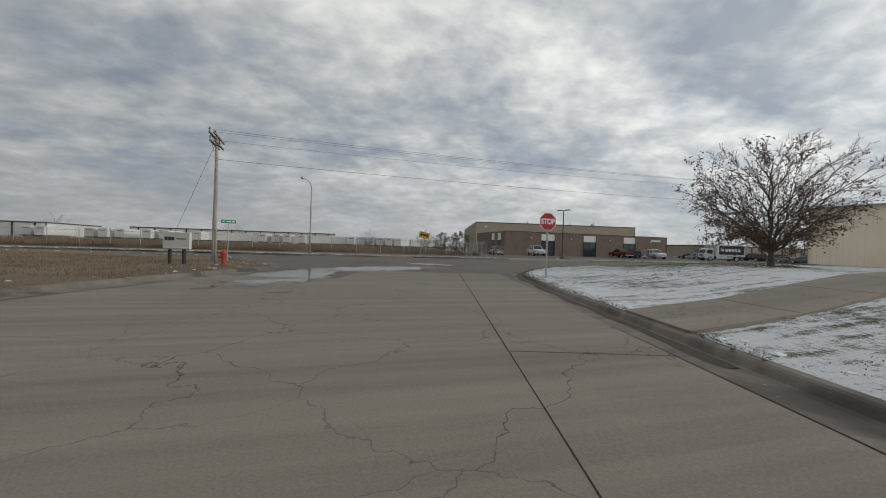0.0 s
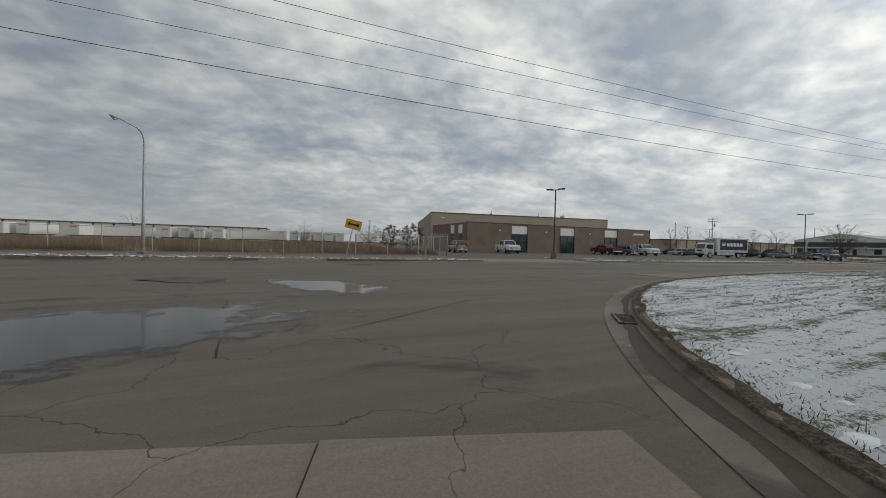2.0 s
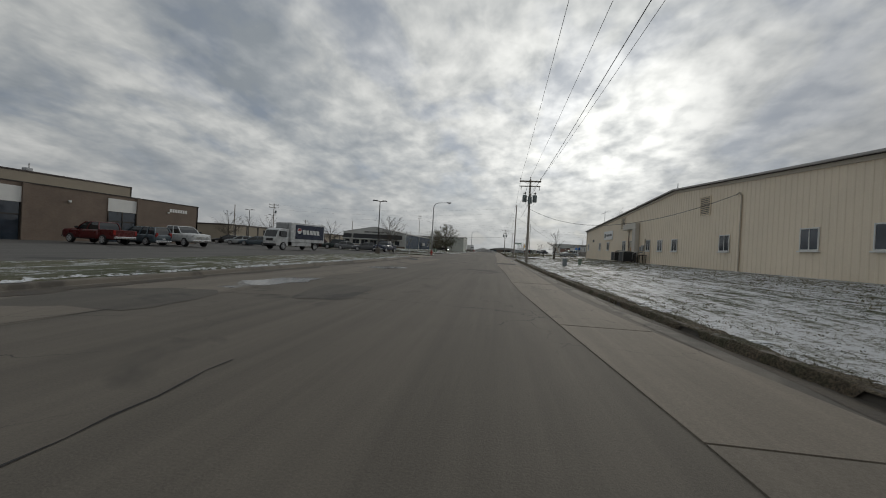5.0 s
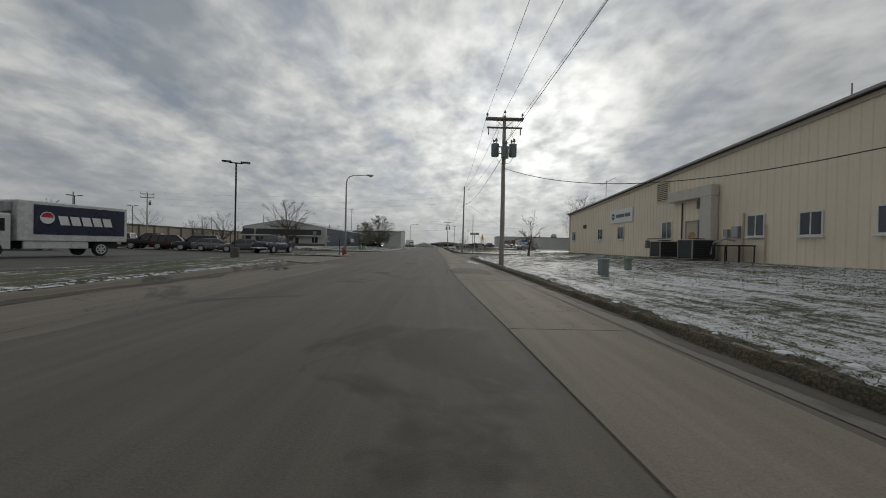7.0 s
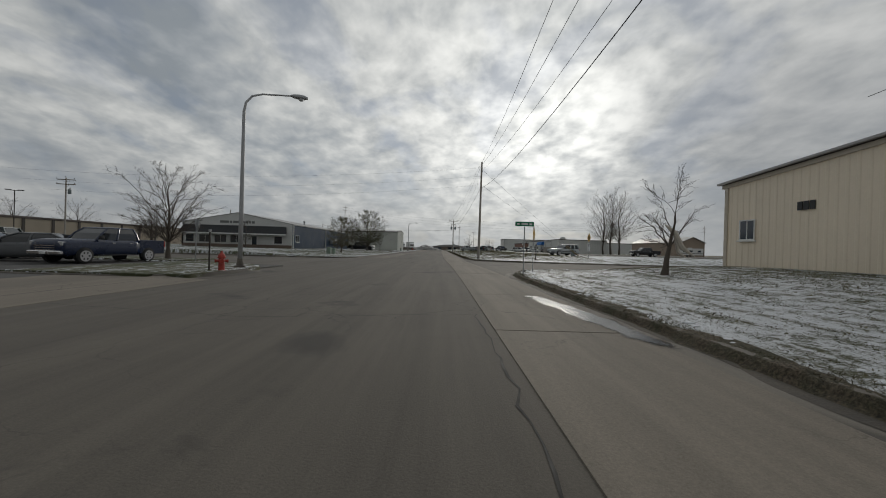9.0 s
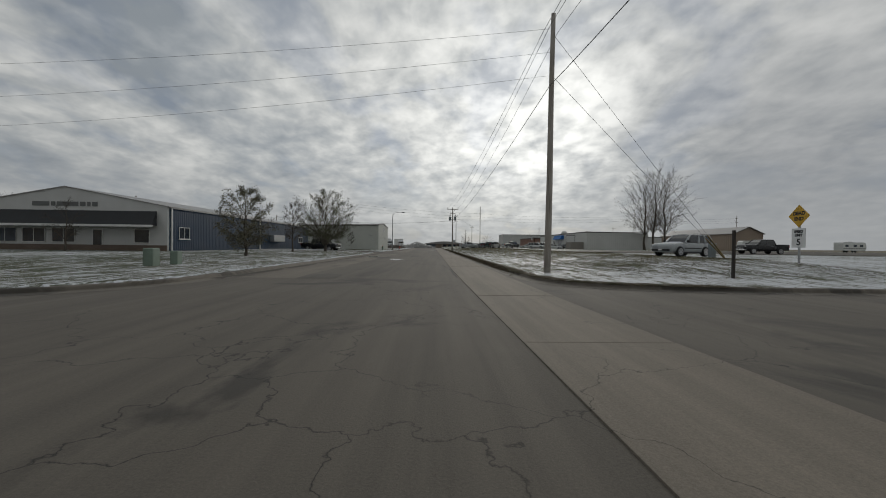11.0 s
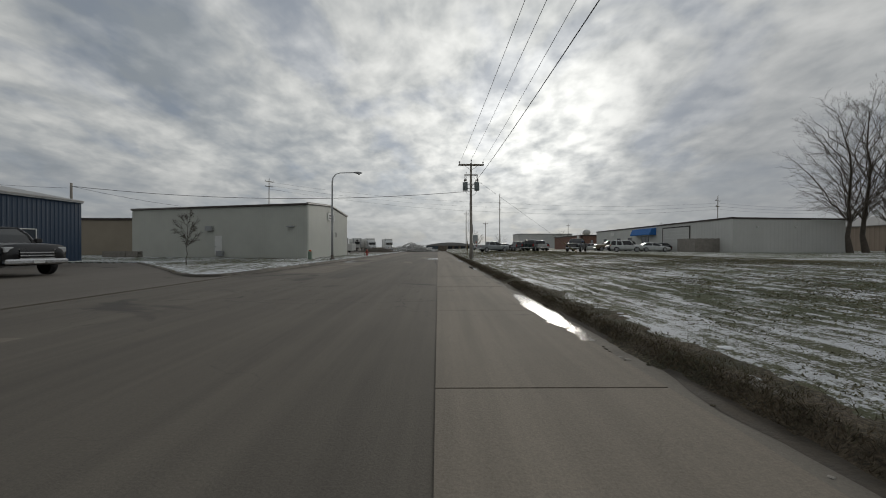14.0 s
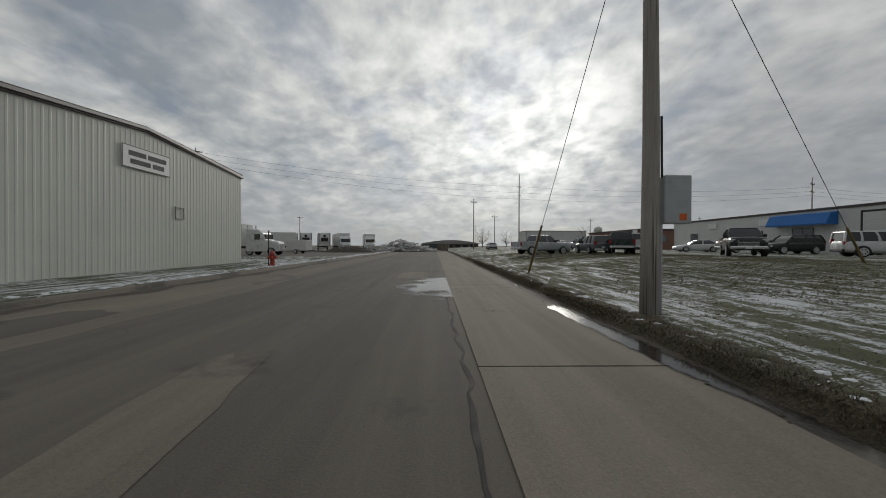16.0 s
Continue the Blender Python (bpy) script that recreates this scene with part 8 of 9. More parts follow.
# ---- trees and shrubs ----
def tree(x, y, height, spread, seed, label, bare=0.25, limbs=14, steep=0.8, leaves=None, leaf_n=0, leaf_size=0.1, thick=1.0, fine=3, side=None, name="tree", group="trees", stems=1, broken=False, subs=9):
    """A tapered trunk whose limbs arch out to a rounded crown and fork twice more into twigs; leaves hang at the outer twigs."""
    rg = random.Random(seed)
    t = thing(name, Matrix.Translation((x, y, gz(x, y))), label, "shrub" if name == "shrub" else "tree", group)
    wood, twigs, leaf = Mesh(), Mesh(), Mesh()
    tips = []
    zc, rz = height * (1 + bare) / 2, height * (1 - bare) / 2
    r0 = 0.022 * height * thick

    def arch(a, b, lift, n, wob):
        """Points of a limb that leaves a steeply and bends over to b."""
        c = a.lerp(b, 0.45) + Vector((0, 0, lift))
        out = []
        for k in range(n + 1):
            f = k / n
            q = a * (1 - f) ** 2 + c * (2 * f * (1 - f)) + b * f * f
            if 0 < k < n:
                q = q + Vector((rg.gauss(0, wob), rg.gauss(0, wob), rg.gauss(0, wob)))
            out.append(q)
        return out

    for s in range(stems):
        lean = Vector((rg.gauss(0, 0.02), rg.gauss(0, 0.02), 0)) if stems == 1 else Vector((math.cos(2.1 * s + seed), math.sin(2.1 * s + seed), 0)) * 0.12
        trunk = [Vector((0, 0, -0.2)) + lean * 2]
        top = height * (0.80 if not broken else 0.6)
        for k in range(1, 9):
            trunk.append(Vector((rg.gauss(0, 0.008 * height), rg.gauss(0, 0.008 * height), top * k / 8)) + lean * (2 + k))
        wood.tube(trunk, [r0 * 1.35] + [max(0.012, r0 * (1 - 0.86 * (k / 8) ** 0.8)) for k in range(1, 9)], 9, False)

        def on_trunk(z):
            k = max(0, min(7, int(z / top * 8)))
            return trunk[k].lerp(trunk[k + 1], max(0, min(1, z / top * 8 - k))), max(0.012, r0 * (1 - 0.86 * (max(0.0, z) / top) ** 0.8))
        for i in range(limbs):
            th = math.pi * (0.10 + 0.72 * ((i + rg.random() * 0.6) / limbs) ** 0.8)
            ph = 2.39996 * i + rg.uniform(-0.4, 0.4) + s
            k = rg.uniform(0.82, 1.06)
            goal = Vector((spread * k * math.sin(th) * math.cos(ph), spread * k * math.sin(th) * math.sin(ph), zc + rz * k * math.cos(th)))
            z0 = max(height * bare * 0.75, min(top * 0.97, goal.z - math.hypot(goal.x, goal.y) / math.tan(steep)))
            if broken and rg.random() < 0.4:
                goal = goal.lerp(Vector((0, 0, z0)), 0.45)
            a, ra = on_trunk(z0)
            length = (goal - a).length
            limb = arch(a, goal, 0.14 * length, 7, 0.018 * length)
            rl = min(ra * 0.5, 0.010 + 0.0085 * length * thick)
            wood.tube(limb, [max(0.007, rl * (1 - 0.85 * q / 7)) for q in range(8)], 6, False)
            tips.append(goal)
            for jn in range(subs):
                f = 0.22 + 0.78 * (jn + rg.random()) / subs
                q = min(6, int(f * 7))
                b0 = limb[q].lerp(limb[q + 1], f * 7 - q)
                tan = (limb[q + 1] - limb[q]).normalized()
                d = (tan * 0.9 + (b0 - Vector((0, 0, zc))).normalized() * 0.35 + Vector((rg.gauss(0, 0.55), rg.gauss(0, 0.55), rg.gauss(0.08, 0.45)))).normalized()
                ln = length * (0.42 - 0.24 * f) * rg.uniform(0.7, 1.3)
                sub_ = arch(b0, b0 + d * ln, 0.06 * ln, 4, 0.03 * ln)
                rs = max(0.006, rl * (1 - 0.8 * f) * 0.6)
                twigs.tube(sub_, [max(0.005, rs * (1 - 0.75 * q / 4)) for q in range(5)], 4, False)
                for tn in range(2 + fine):
                    g = 0.2 + 0.8 * (tn + rg.random()) / (2 + fine)
                    q2 = min(3, int(g * 4))
                    c0 = sub_[q2].lerp(sub_[q2 + 1], g * 4 - q2)
                    d2 = (d + Vector((rg.gauss(0, 0.5), rg.gauss(0, 0.5), rg.gauss(0.12, 0.4)))).normalized()
                    l2 = max(0.25, ln * rg.uniform(0.25, 0.5))
                    e = c0 + d2 * l2
                    twigs.tube([c0, c0.lerp(e, 0.5) + Vector((rg.gauss(0, 0.03), rg.gauss(0, 0.03), 0.03)), e], [0.006, 0.005, 0.003], 3, False)
                    tips.append(e)
                    for _ in range(fine):
                        h0 = c0.lerp(e, rg.uniform(0.2, 0.9))
                        d3 = (d2 + Vector((rg.gauss(0, 0.6), rg.gauss(0, 0.6), rg.gauss(0.1, 0.4)))).normalized()
                        twigs.tube([h0, h0 + d3 * l2 * rg.uniform(0.3, 0.6)], [0.004, 0.0025], 3, False)
    part("trunk", wood, BARK, t, smooth=True)
    part("crown", twigs, BARK_DARK, t)
    if leaves:
        for _ in range(leaf_n):
            p = rg.choice(tips)
            if side is not None and (p - Vector((0, 0, zc))).dot(Vector(side)) < rg.gauss(0.3, 0.3) * spread:
                continue
            c = p + Vector((rg.gauss(0, 0.10), rg.gauss(0, 0.10), rg.gauss(-0.06, 0.12)))
            u = Vector((rg.gauss(0, 1), rg.gauss(0, 1), rg.gauss(0, 1))).normalized()
            w = u.orthogonal().normalized()
            z = leaf_size * rg.uniform(0.6, 1.4)
            leaf.add([c - u * z, c + w * z * 0.5, c + u * z, c - w * z * 0.5], [(0, 1, 2, 3)])
        if leaf.v:
            part("leaves", leaf, leaves, t)
    return t


tree(21.2, -8.7, 6.4, 3.5, 11, "wide bare lawn tree with withered brown leaves on one side", 0.13, 46, 0.70, LEAF_BROWN, 13000, 0.058, 0.95, 4, (0.25, -0.75, -0.6), "tree", "trees", 1, False, 11)
dead_tree = tree(9.1, 59.9, 4.3, 1.6, 23, "small dead tree with broken limbs on the snowy lawn", 0.35, 10, 0.7, None, 0, 0.1, 1.5, 1, None, "tree", "trees", 1, True)
part("split_limb", Mesh().tube([(0.1, 0, 2.1), (0.45, -0.1, 1.75), (0.75, -0.15, 1.15), (1.25, -0.25, 0.75)], [0.03, 0.12, 0.11, 0.02], 7).tube([(0.4, -0.1, 1.8), (0.62, -0.1, 0.95), (0.9, -0.2, 0.72)], [0.05, 0.08, 0.02], 6), PALE_WOOD, dead_tree, "pale split limb hanging from the trunk")
for dx, dy, h, r, sd in ((-2.5, 0, 22.0, 6.9, 31), (0.4, 0.6, 23.8, 6.4, 32), (3.2, 0.3, 22.0, 6.8, 33)):
    tree(58.6 + dx, 176.4 + dy, h, r, sd, "tall bare cottonwood in a clump of three", 0.24, 36, 0.62, None, 0, 0.1, 0.64, 3)
tree(-16.3, 106.6, 6.0, 2.0, 41, "small lawn tree with dense dull leaves", 0.12, 26, 0.75, LEAF_DULL, 7000, 0.055, 0.9, 3)
tree(-18.2, 122.6, 6.4, 1.4, 42, "slim bare lawn tree before the blue building", 0.24, 26, 0.75, None, 0, 0.1, 0.8, 3)
tree(-17.3, 133.5, 9.3, 4.3, 43, "spreading lawn tree with sparse green leaves", 0.12, 54, 0.66, LEAF_GREEN, 17000, 0.056, 0.78, 3, None, "tree", "trees", 1, False, 11)
tree(-19.6, 71.4, 6.9, 2.9, 44, "bare round-headed tree beside the parking lot", 0.2, 28, 0.62, None, 0, 0.1, 1.0, 3)
tree(-33.0, 108.8, 4.6, 1.3, 45, "slim bare tree before the office windows", 0.25, 10, 0.7, None, 0, 0.1, 0.9, 2)
tree(-17.3, 152.3, 3.7, 0.8, 46, "thin bare sapling on the lawn", 0.40, 12, 0.7, None, 0, 0.1, 0.40, 2)
for k, (x, y, h, s) in enumerate(((-83, 132, 10, 4.5), (-72, 140, 9, 4.5), (-80, 116, 8.5, 4.2), (-100, 100, 9, 5), (-66, 88, 7.5, 4), (-90, 165, 9, 5), (-70, -5.5, 6.0, 2.8), (-105, -18, 6.5, 3), (-140, -70, 9, 4.5), (-150, -135, 10, 5),
                                  (20, 320, 9, 4), (45, 400, 11, 5), (80, 420, 13, 5), (95, 380, 11, 5), (110, 400, 11, 5), (-48, 108, 7.5, 3.8), (60, 310, 9, 4), (150, 300, 12, 5))):
    tree(x, y, h, s, 60 + k, "bare winter tree on the skyline", 0.18, 20, 0.65, None, 0, 0.1, 1.0, 2)
tree(-71, 5.0, 5.6, 3.0, 90, "dense dark shrub at the corner of the hall", 0.05, 16, 0.9, LEAF_BROWN, 3600, 0.11, 0.7, 2, None, "shrub", "shrubs", 2)
tree(-75, 1.0, 5.0, 2.8, 91, "dense dark shrub at the corner of the hall", 0.05, 16, 0.9, LEAF_BROWN, 3000, 0.11, 0.7, 2, None, "shrub", "shrubs", 2)

# ---- chain-link fence along the field ----
FENCE = [(-24.5, -160), (-21.5, -75), (-20.5, -40), (-19.6, -20), (-18.8, -7.6)]
RETURN = [(-18.8, -7.6), (-44, -4.0)]


def chain_link(line, label, h=1.95):
    pts = resample(line, 3.0)
    f = thing("chain_link_fence", Matrix.Translation((*pts[0], 0.15)), label, "fence", "chain-link fences")
    inv = Vector((-pts[0][0], -pts[0][1], 0))
    for (x, y) in pts:
        m = Mesh().tube([(x, y, -0.2), (x, y, h + 0.05)], 0.035, 6).tube([(x, y, h + 0.03), (x + 0.18, y, h + 0.33)], 0.02, 5)
        part("post", m, STEEL, f).matrix_local = Matrix.Translation(inv)
    part("rail", Mesh().tube([(x, y, h) for x, y in pts], 0.022, 6), STEEL, f).matrix_local = Matrix.Translation(inv)
    for k in range(3):
        part("barbed_wire", Mesh().tube([(x + 0.06 * k + 0.05, y, h + 0.11 + 0.09 * k) for x, y in pts], 0.006, 4), STEEL, f).matrix_local = Matrix.Translation(inv)
    net = Mesh()
    for (ax, ay), (bx, by) in zip(pts, pts[1:]):
        d = math.hypot(bx - ax, by - ay)
        n = int(d / 0.16)
        for k in range(-int(h / 0.16), n):
            for flip in (0, 1):
                s0, s1 = k * 0.16, k * 0.16 + h
                z0, z1 = 0.03, h
                if s0 < 0:
                    z0, s0 = z0 - s0, 0
                if s1 > d:
                    z1, s1 = z1 - (s1 - d), d
                if z1 - z0 < 0.1:
                    continue
                if flip:
                    z0, z1 = h - z0, h - z1
                p = (ax + (bx - ax) * s0 / d, ay + (by - ay) * s0 / d)
                q = (ax + (bx - ax) * s1 / d, ay + (by - ay) * s1 / d)
                w = 0.0045
                net.add([(p[0], p[1], z0 - w), (p[0], p[1], z0 + w), (q[0], q[1], z1 + w), (q[0], q[1], z1 - w)], [(0, 1, 2, 3)])
    part("netting", net, STEEL, f, kind="stuff").matrix_local = Matrix.Translation(inv)


chain_link(FENCE, "long galvanised chain-link fence with barbed wire")
chain_link(RETURN, "galvanised chain-link fence beside the drive")

# ---- tall dead grass, tufts, rubble and snow scraps ----
def blades(n, area, low, high, wide, mat, name, label, category, seed, where=None, clump=0.0):
    rg = random.Random(seed)
    m = Mesh()
    k = 0
    while k < n:
        x, y = rg.uniform(area[0], area[1]), rg.uniform(area[2], area[3])
        if where and not where(x, y):
            k += 0.2
            continue
        if clump and noise.noise(Vector((x * clump, y * clump, 7))) < rg.uniform(-0.5, 0.35):
            k += 0.2
            continue
        h, a = rg.uniform(low, high), rg.uniform(0, math.pi)
        z = gz(x, y) - 0.02
        dx, dy, lx, ly = math.cos(a) * wide, math.sin(a) * wide, rg.gauss(0, h * 0.25), rg.gauss(0, h * 0.25)
        m.add([(x - dx, y - dy, z), (x + dx, y + dy, z), (x + lx, y + ly, z + h)], [(0, 1, 2)])
        k += 1
    return tagged(part(name, m, mat), label, category, kind="stuff")


DEAD = surface("tall_dead_stalks", (0.185, 0.135, 0.083), 0.9, 0, 0.6, 0.45, 8, 0.0)
TUFT = surface("grass_tufts", (0.115, 0.098, 0.055), 0.9, 0, 0.5, 0.8, 6, 0.0)
SWARD = surface("sward_tufts", (0.165, 0.150, 0.085), 0.9, 0, 0.55, 0.5, 5, 0.0)
blades(26000, (-60, -20.2, -70, -8.5), 0.3, 1.15, 0.03, DEAD, "tall_grass", "belt of tall tawny dead grass behind the fence", "tall grass", 3, None, 0.15)
blades(9000, (-110, -60, -110, -5), 0.6, 1.2, 0.09, DEAD, "tall_grass", "belt of tall tawny dead grass behind the fence", "tall grass", 4, None, 0.1)
blades(7000, (-21, -20, -75, -8), 0.3, 0.9, 0.02, DEAD, "tall_grass", "tawny dead grass grown into the fence", "tall grass", 8, None, 0.4)
blades(14000, (-2, 26, -52, -33), 0.05, 0.16, 0.012, DEAD, "grass_tufts", "short dead grass on the street corner", "grass", 5, lambda x, y: inside(x, y, POLY_NE) and dist_line(x, y, KERB_NE) > 0.25, 0.7)
E5 = [p for p in K_SE if -26 < p[1] < 68 and p[0] < 32]


DEAD_TUFT = surface("matted_dead_grass", (0.105, 0.082, 0.052), 0.9, 0, 0.5, 3.0, 40, 0.3)


def fringe(line, side, n, seed, label, low=0.04, high=0.13, reach=0.9, mat=None, near=0.13):
    """Untidy grass leaning over a kerb."""
    rg = random.Random(seed)
    m = Mesh()
    lens = [math.hypot(b[0] - a[0], b[1] - a[1]) for a, b in zip(line, line[1:])]
    tot = sum(lens)
    for _ in range(n):
        s = rg.uniform(0, tot)
        i = 0
        while s > lens[i]:
            s -= lens[i]
            i += 1
        (ax, ay), (bx, by) = line[i], line[i + 1]
        ux, uy = (bx - ax) / lens[i], (by - ay) / lens[i]
        off = near + abs(rg.gauss(0, reach * 0.4))
        x, y = ax + ux * s - uy * side * off, ay + uy * s + ux * side * off
        if noise.noise(Vector((x * 0.9, y * 0.9, 2))) < rg.uniform(-0.6, 0.2):
            continue
        z = gz(x, y) if off > 0.5 else 0.17 if off > 0.0 else 0.16 * ease((off + 0.4) / 0.4)
        h, a = rg.uniform(low, high), rg.uniform(0, math.pi)
        m.add([(x - math.cos(a) * 0.006, y - math.sin(a) * 0.006, z - 0.02), (x + math.cos(a) * 0.006, y + math.sin(a) * 0.006, z - 0.02), (x + rg.gauss(0, 0.05), y + rg.gauss(0, 0.05), z + h)], [(0, 1, 2)])
    return tagged(part("grass_fringe", m, mat or TUFT), label, "grass", kind="stuff")


fringe(E5, -1, 16000, 12, "ragged brown grass along the kerb", 0.015, 0.045, 0.6)
fringe([p for p in K_E2 if p[1] < 200 and p[0] < 12], -1, 30000, 13, "ragged brown grass along the kerb", 0.02, 0.06, 0.7, TUFT, -0.1)
fringe([p for p in K_E2 if 95 < p[1] < 190 and p[0] < 9], -1, 60000, 15, "matted dead grass and leaves over the field kerb", 0.02, 0.05, 0.65, DEAD_TUFT, -0.22)
fringe(resample(soften(KERB_W1), 1.2), 1, 4000, 14, "ragged grass along the verge kerb")


def sward(n, area, keep, seed, label, density=0.0, mat=None, low=0.014, high=0.036):
    """Short tufts poking out of the thin snow, thicker along the mowing lines."""
    rg = random.Random(seed)
    m = Mesh()
    ca, sa = math.cos(radians(90)), math.sin(radians(90))
    for _ in range(n):
        x, y = rg.uniform(area[0], area[1]), rg.uniform(area[2], area[3])
        u_, v_ = x * ca + y * sa, -x * sa + y * ca
        if noise.noise(Vector((u_ * 0.45, v_ * 3.2, seed))) + 0.6 * noise.noise(Vector((x * 0.15, y * 0.15, seed + 3))) < rg.uniform(-0.5, 0.5) - density:
            continue
        if not keep(x, y):
            continue
        z = gz(x, y) - 0.01
        for _k in range(3):
            a, h, w = rg.uniform(0, math.pi), rg.uniform(low, high), rg.uniform(0.008, 0.022)
            ox, oy = rg.gauss(0, 0.04), rg.gauss(0, 0.04)
            m.add([(x + ox - math.cos(a) * w, y + oy - math.sin(a) * w, z), (x + ox + math.cos(a) * w, y + oy + math.sin(a) * w, z), (x + ox + rg.gauss(0, 0.04), y + oy + rg.gauss(0, 0.04), z + h)], [(0, 1, 2)])
    return tagged(part("grass_tufts", m, mat or SWARD), label, "grass", kind="stuff")


NEAR_SE = [p for p in KERB_SE if p[0] < 61]
NEAR_E2 = [p for p in KERB_E2 if p[0] < 31]
sward(240000, (4, 34, -27, 69), lambda x, y: inside(x, y, POLY_SE) and 0.3 < dist_line(x, y, NEAR_SE) < 13 and not (x > 14 and y > 3) and not (23.5 < x < 32 and y < 5), 201, "short grass poking through the snow of the lawn")
sward(240000, (3.4, 20, 89, 205), lambda x, y: inside(x, y, POLY_E2) and 0.3 < dist_line(x, y, NEAR_E2), 202, "short grass stubble poking through the snow of the field")
sward(34000, (-20, -9.6, 86, 141), lambda x, y: inside(x, y, KERB_W3 + [(-90, 141.0)]), 203, "short grass poking through the snow of the lawn")
sward(22000, (-15.4, -9.7, 2.4, 47.5), lambda x, y: inside(x, y, KERB_W1), 204, "short grass of the verge", 0.3)
sward(24000, (-20, -9.6, 143, 196), lambda x, y: inside(x, y, KERB_W4 + [(-60, 240), (-60, 156.5)]), 205, "short grass poking through the snow of the lawn")


def sod_soil():
    """Brown soil with matted straw and a little moss green."""
    m, n, l, p = material("dead_turf_and_soil")
    big, fine = tex(n, l, 1.4, 4), tex(n, l, 26, 6, 0.7)
    grit = tex(n, l, 90, 3, 0.7)
    c = ramp(n, l, fine, ((0.34, (0.030, 0.024, 0.016)), (0.50, (0.100, 0.078, 0.052)), (0.66, (0.20, 0.158, 0.105))))
    green = ramp(n, l, fine, ((0.34, (0.022, 0.021, 0.012)), (0.52, (0.066, 0.062, 0.033)), (0.68, (0.13, 0.115, 0.065))))
    mask = ramp(n, l, big, ((0.44, (0, 0, 0)), (0.60, (1, 1, 1))))
    l.new(blend(n, l, mask, c, green), p.inputs["Base Color"])
    p.inputs["Roughness"].default_value = 0.95
    bump(n, l, p, blend(n, l, 0.5, fine, grit), 1.0, 0.05)
    return m


def mud_band(line, side, inner, outer, seed, label, height):
    """A ragged ribbon of mud and dead leaves lying along a kerb."""
    pts = resample(line, 0.25)
    m = Mesh()
    n = 4
    cols = [[], [], [], []]
    for i, (x, y) in enumerate(pts):
        lo = inner[0] + (inner[1] - inner[0]) * (0.5 + 0.9 * noise.fractal(Vector((i * 0.07, seed, 0)), 1, 2, 4))
        hi = outer[0] + (outer[1] - outer[0]) * (0.5 + 0.9 * noise.fractal(Vector((i * 0.11, seed + 9, 0)), 1, 2, 5))
        for k in range(n):
            cols[k].append(lo + (hi - lo) * k / (n - 1))
    norm = side_line(pts, side)
    for i, (x, y) in enumerate(pts):
        nx, ny = norm[i][0] - x, norm[i][1] - y
        for k in range(n):
            px, py = x + nx * cols[k][i], y + ny * cols[k][i]
            m.v.append((px, py, height(px, py) + (0.012 if 0 < k < n - 1 else -0.004) + 0.008 * noise.noise(Vector((px * 5, py * 5, 1)))))
    for i in range(len(pts) - 1):
        for k in range(n - 1):
            a = i * n + k
            m.f.append((a, a + 1, a + n + 1, a + n))
    return tagged(part("mud", m, MUD, smooth=True), label, "mud", kind="structure")


def pick(line, y0, y1, x1=32):
    return [p for p in line if y0 < p[1] < y1 and p[0] < x1]


mud_band(pick(K_SE, -26, 67), -1, (-0.45, -0.08), (-0.05, -0.03), 51, "dark wet mud lying in the gutter", lambda x, y: dip(x, y) + 0.016)
mud_band(pick(K_E2, 91, 250, 9), -1, (-0.42, -0.12), (-0.05, -0.03), 53, "dark wet mud lying in the gutter", lambda x, y: 0.016)
SOD = sod_soil()


def sod_bank(line, side, rise, width, seed, label):
    """Turf and soil grown over a kerb, sloping raggedly into the gutter."""
    pts = resample(line, 0.11)
    norm = side_line(pts, side)
    m = Mesh()
    n = 15
    for i, (x, y) in enumerate(pts):
        nx, ny = norm[i][0] - x, norm[i][1] - y
        bury = ease((y - rise[0]) / (rise[1] - rise[0]))
        lo = -0.27 * bury - 0.02 + 0.11 * noise.fractal(Vector((y * 0.55, seed, 0)), 1, 2, 5)
        lo = lo if bury > 0.02 else max(lo, -0.02)
        hi = width + 0.85 * width * noise.fractal(Vector((y * 0.6, seed, 7)), 1, 2, 5)
        for k in range(n):
            f = k / (n - 1)
            off = lo + (hi - lo) * f
            px, py = x + nx * off, y + ny * off
            sink = dip(px, py)
            ground = gz(px, py) if off > 0.2 else 0.155 + sink
            foot = sink + (0.012 if lo < -0.06 else 0.150)
            rough = 0.036 * noise.fractal(Vector((px * 3.5, py * 3.5, seed)), 0.8, 2, 5)
            h = foot + (ground + 0.015 - foot) * ease((off - lo) / max(0.16, 0.20 - lo))
            h = max(h, 0.16 + sink) if off > -0.02 else max(h, 0.10 + sink) if off > -0.06 else h
            h += rough * math.sin(math.pi * min(1, max(0, f))) ** 0.5
            if k == n - 1:
                h = ground - 0.03
            if k == 0:
                h = foot - 0.02
            m.v.append((px, py, h))
    for i in range(len(pts) - 1):
        for k in range(n - 1):
            a = i * n + k
            m.f.append((a, a + 1, a + n + 1, a + n))
    return tagged(part("sod_bank", m, SOD, smooth=True), label, "turf", kind="structure")


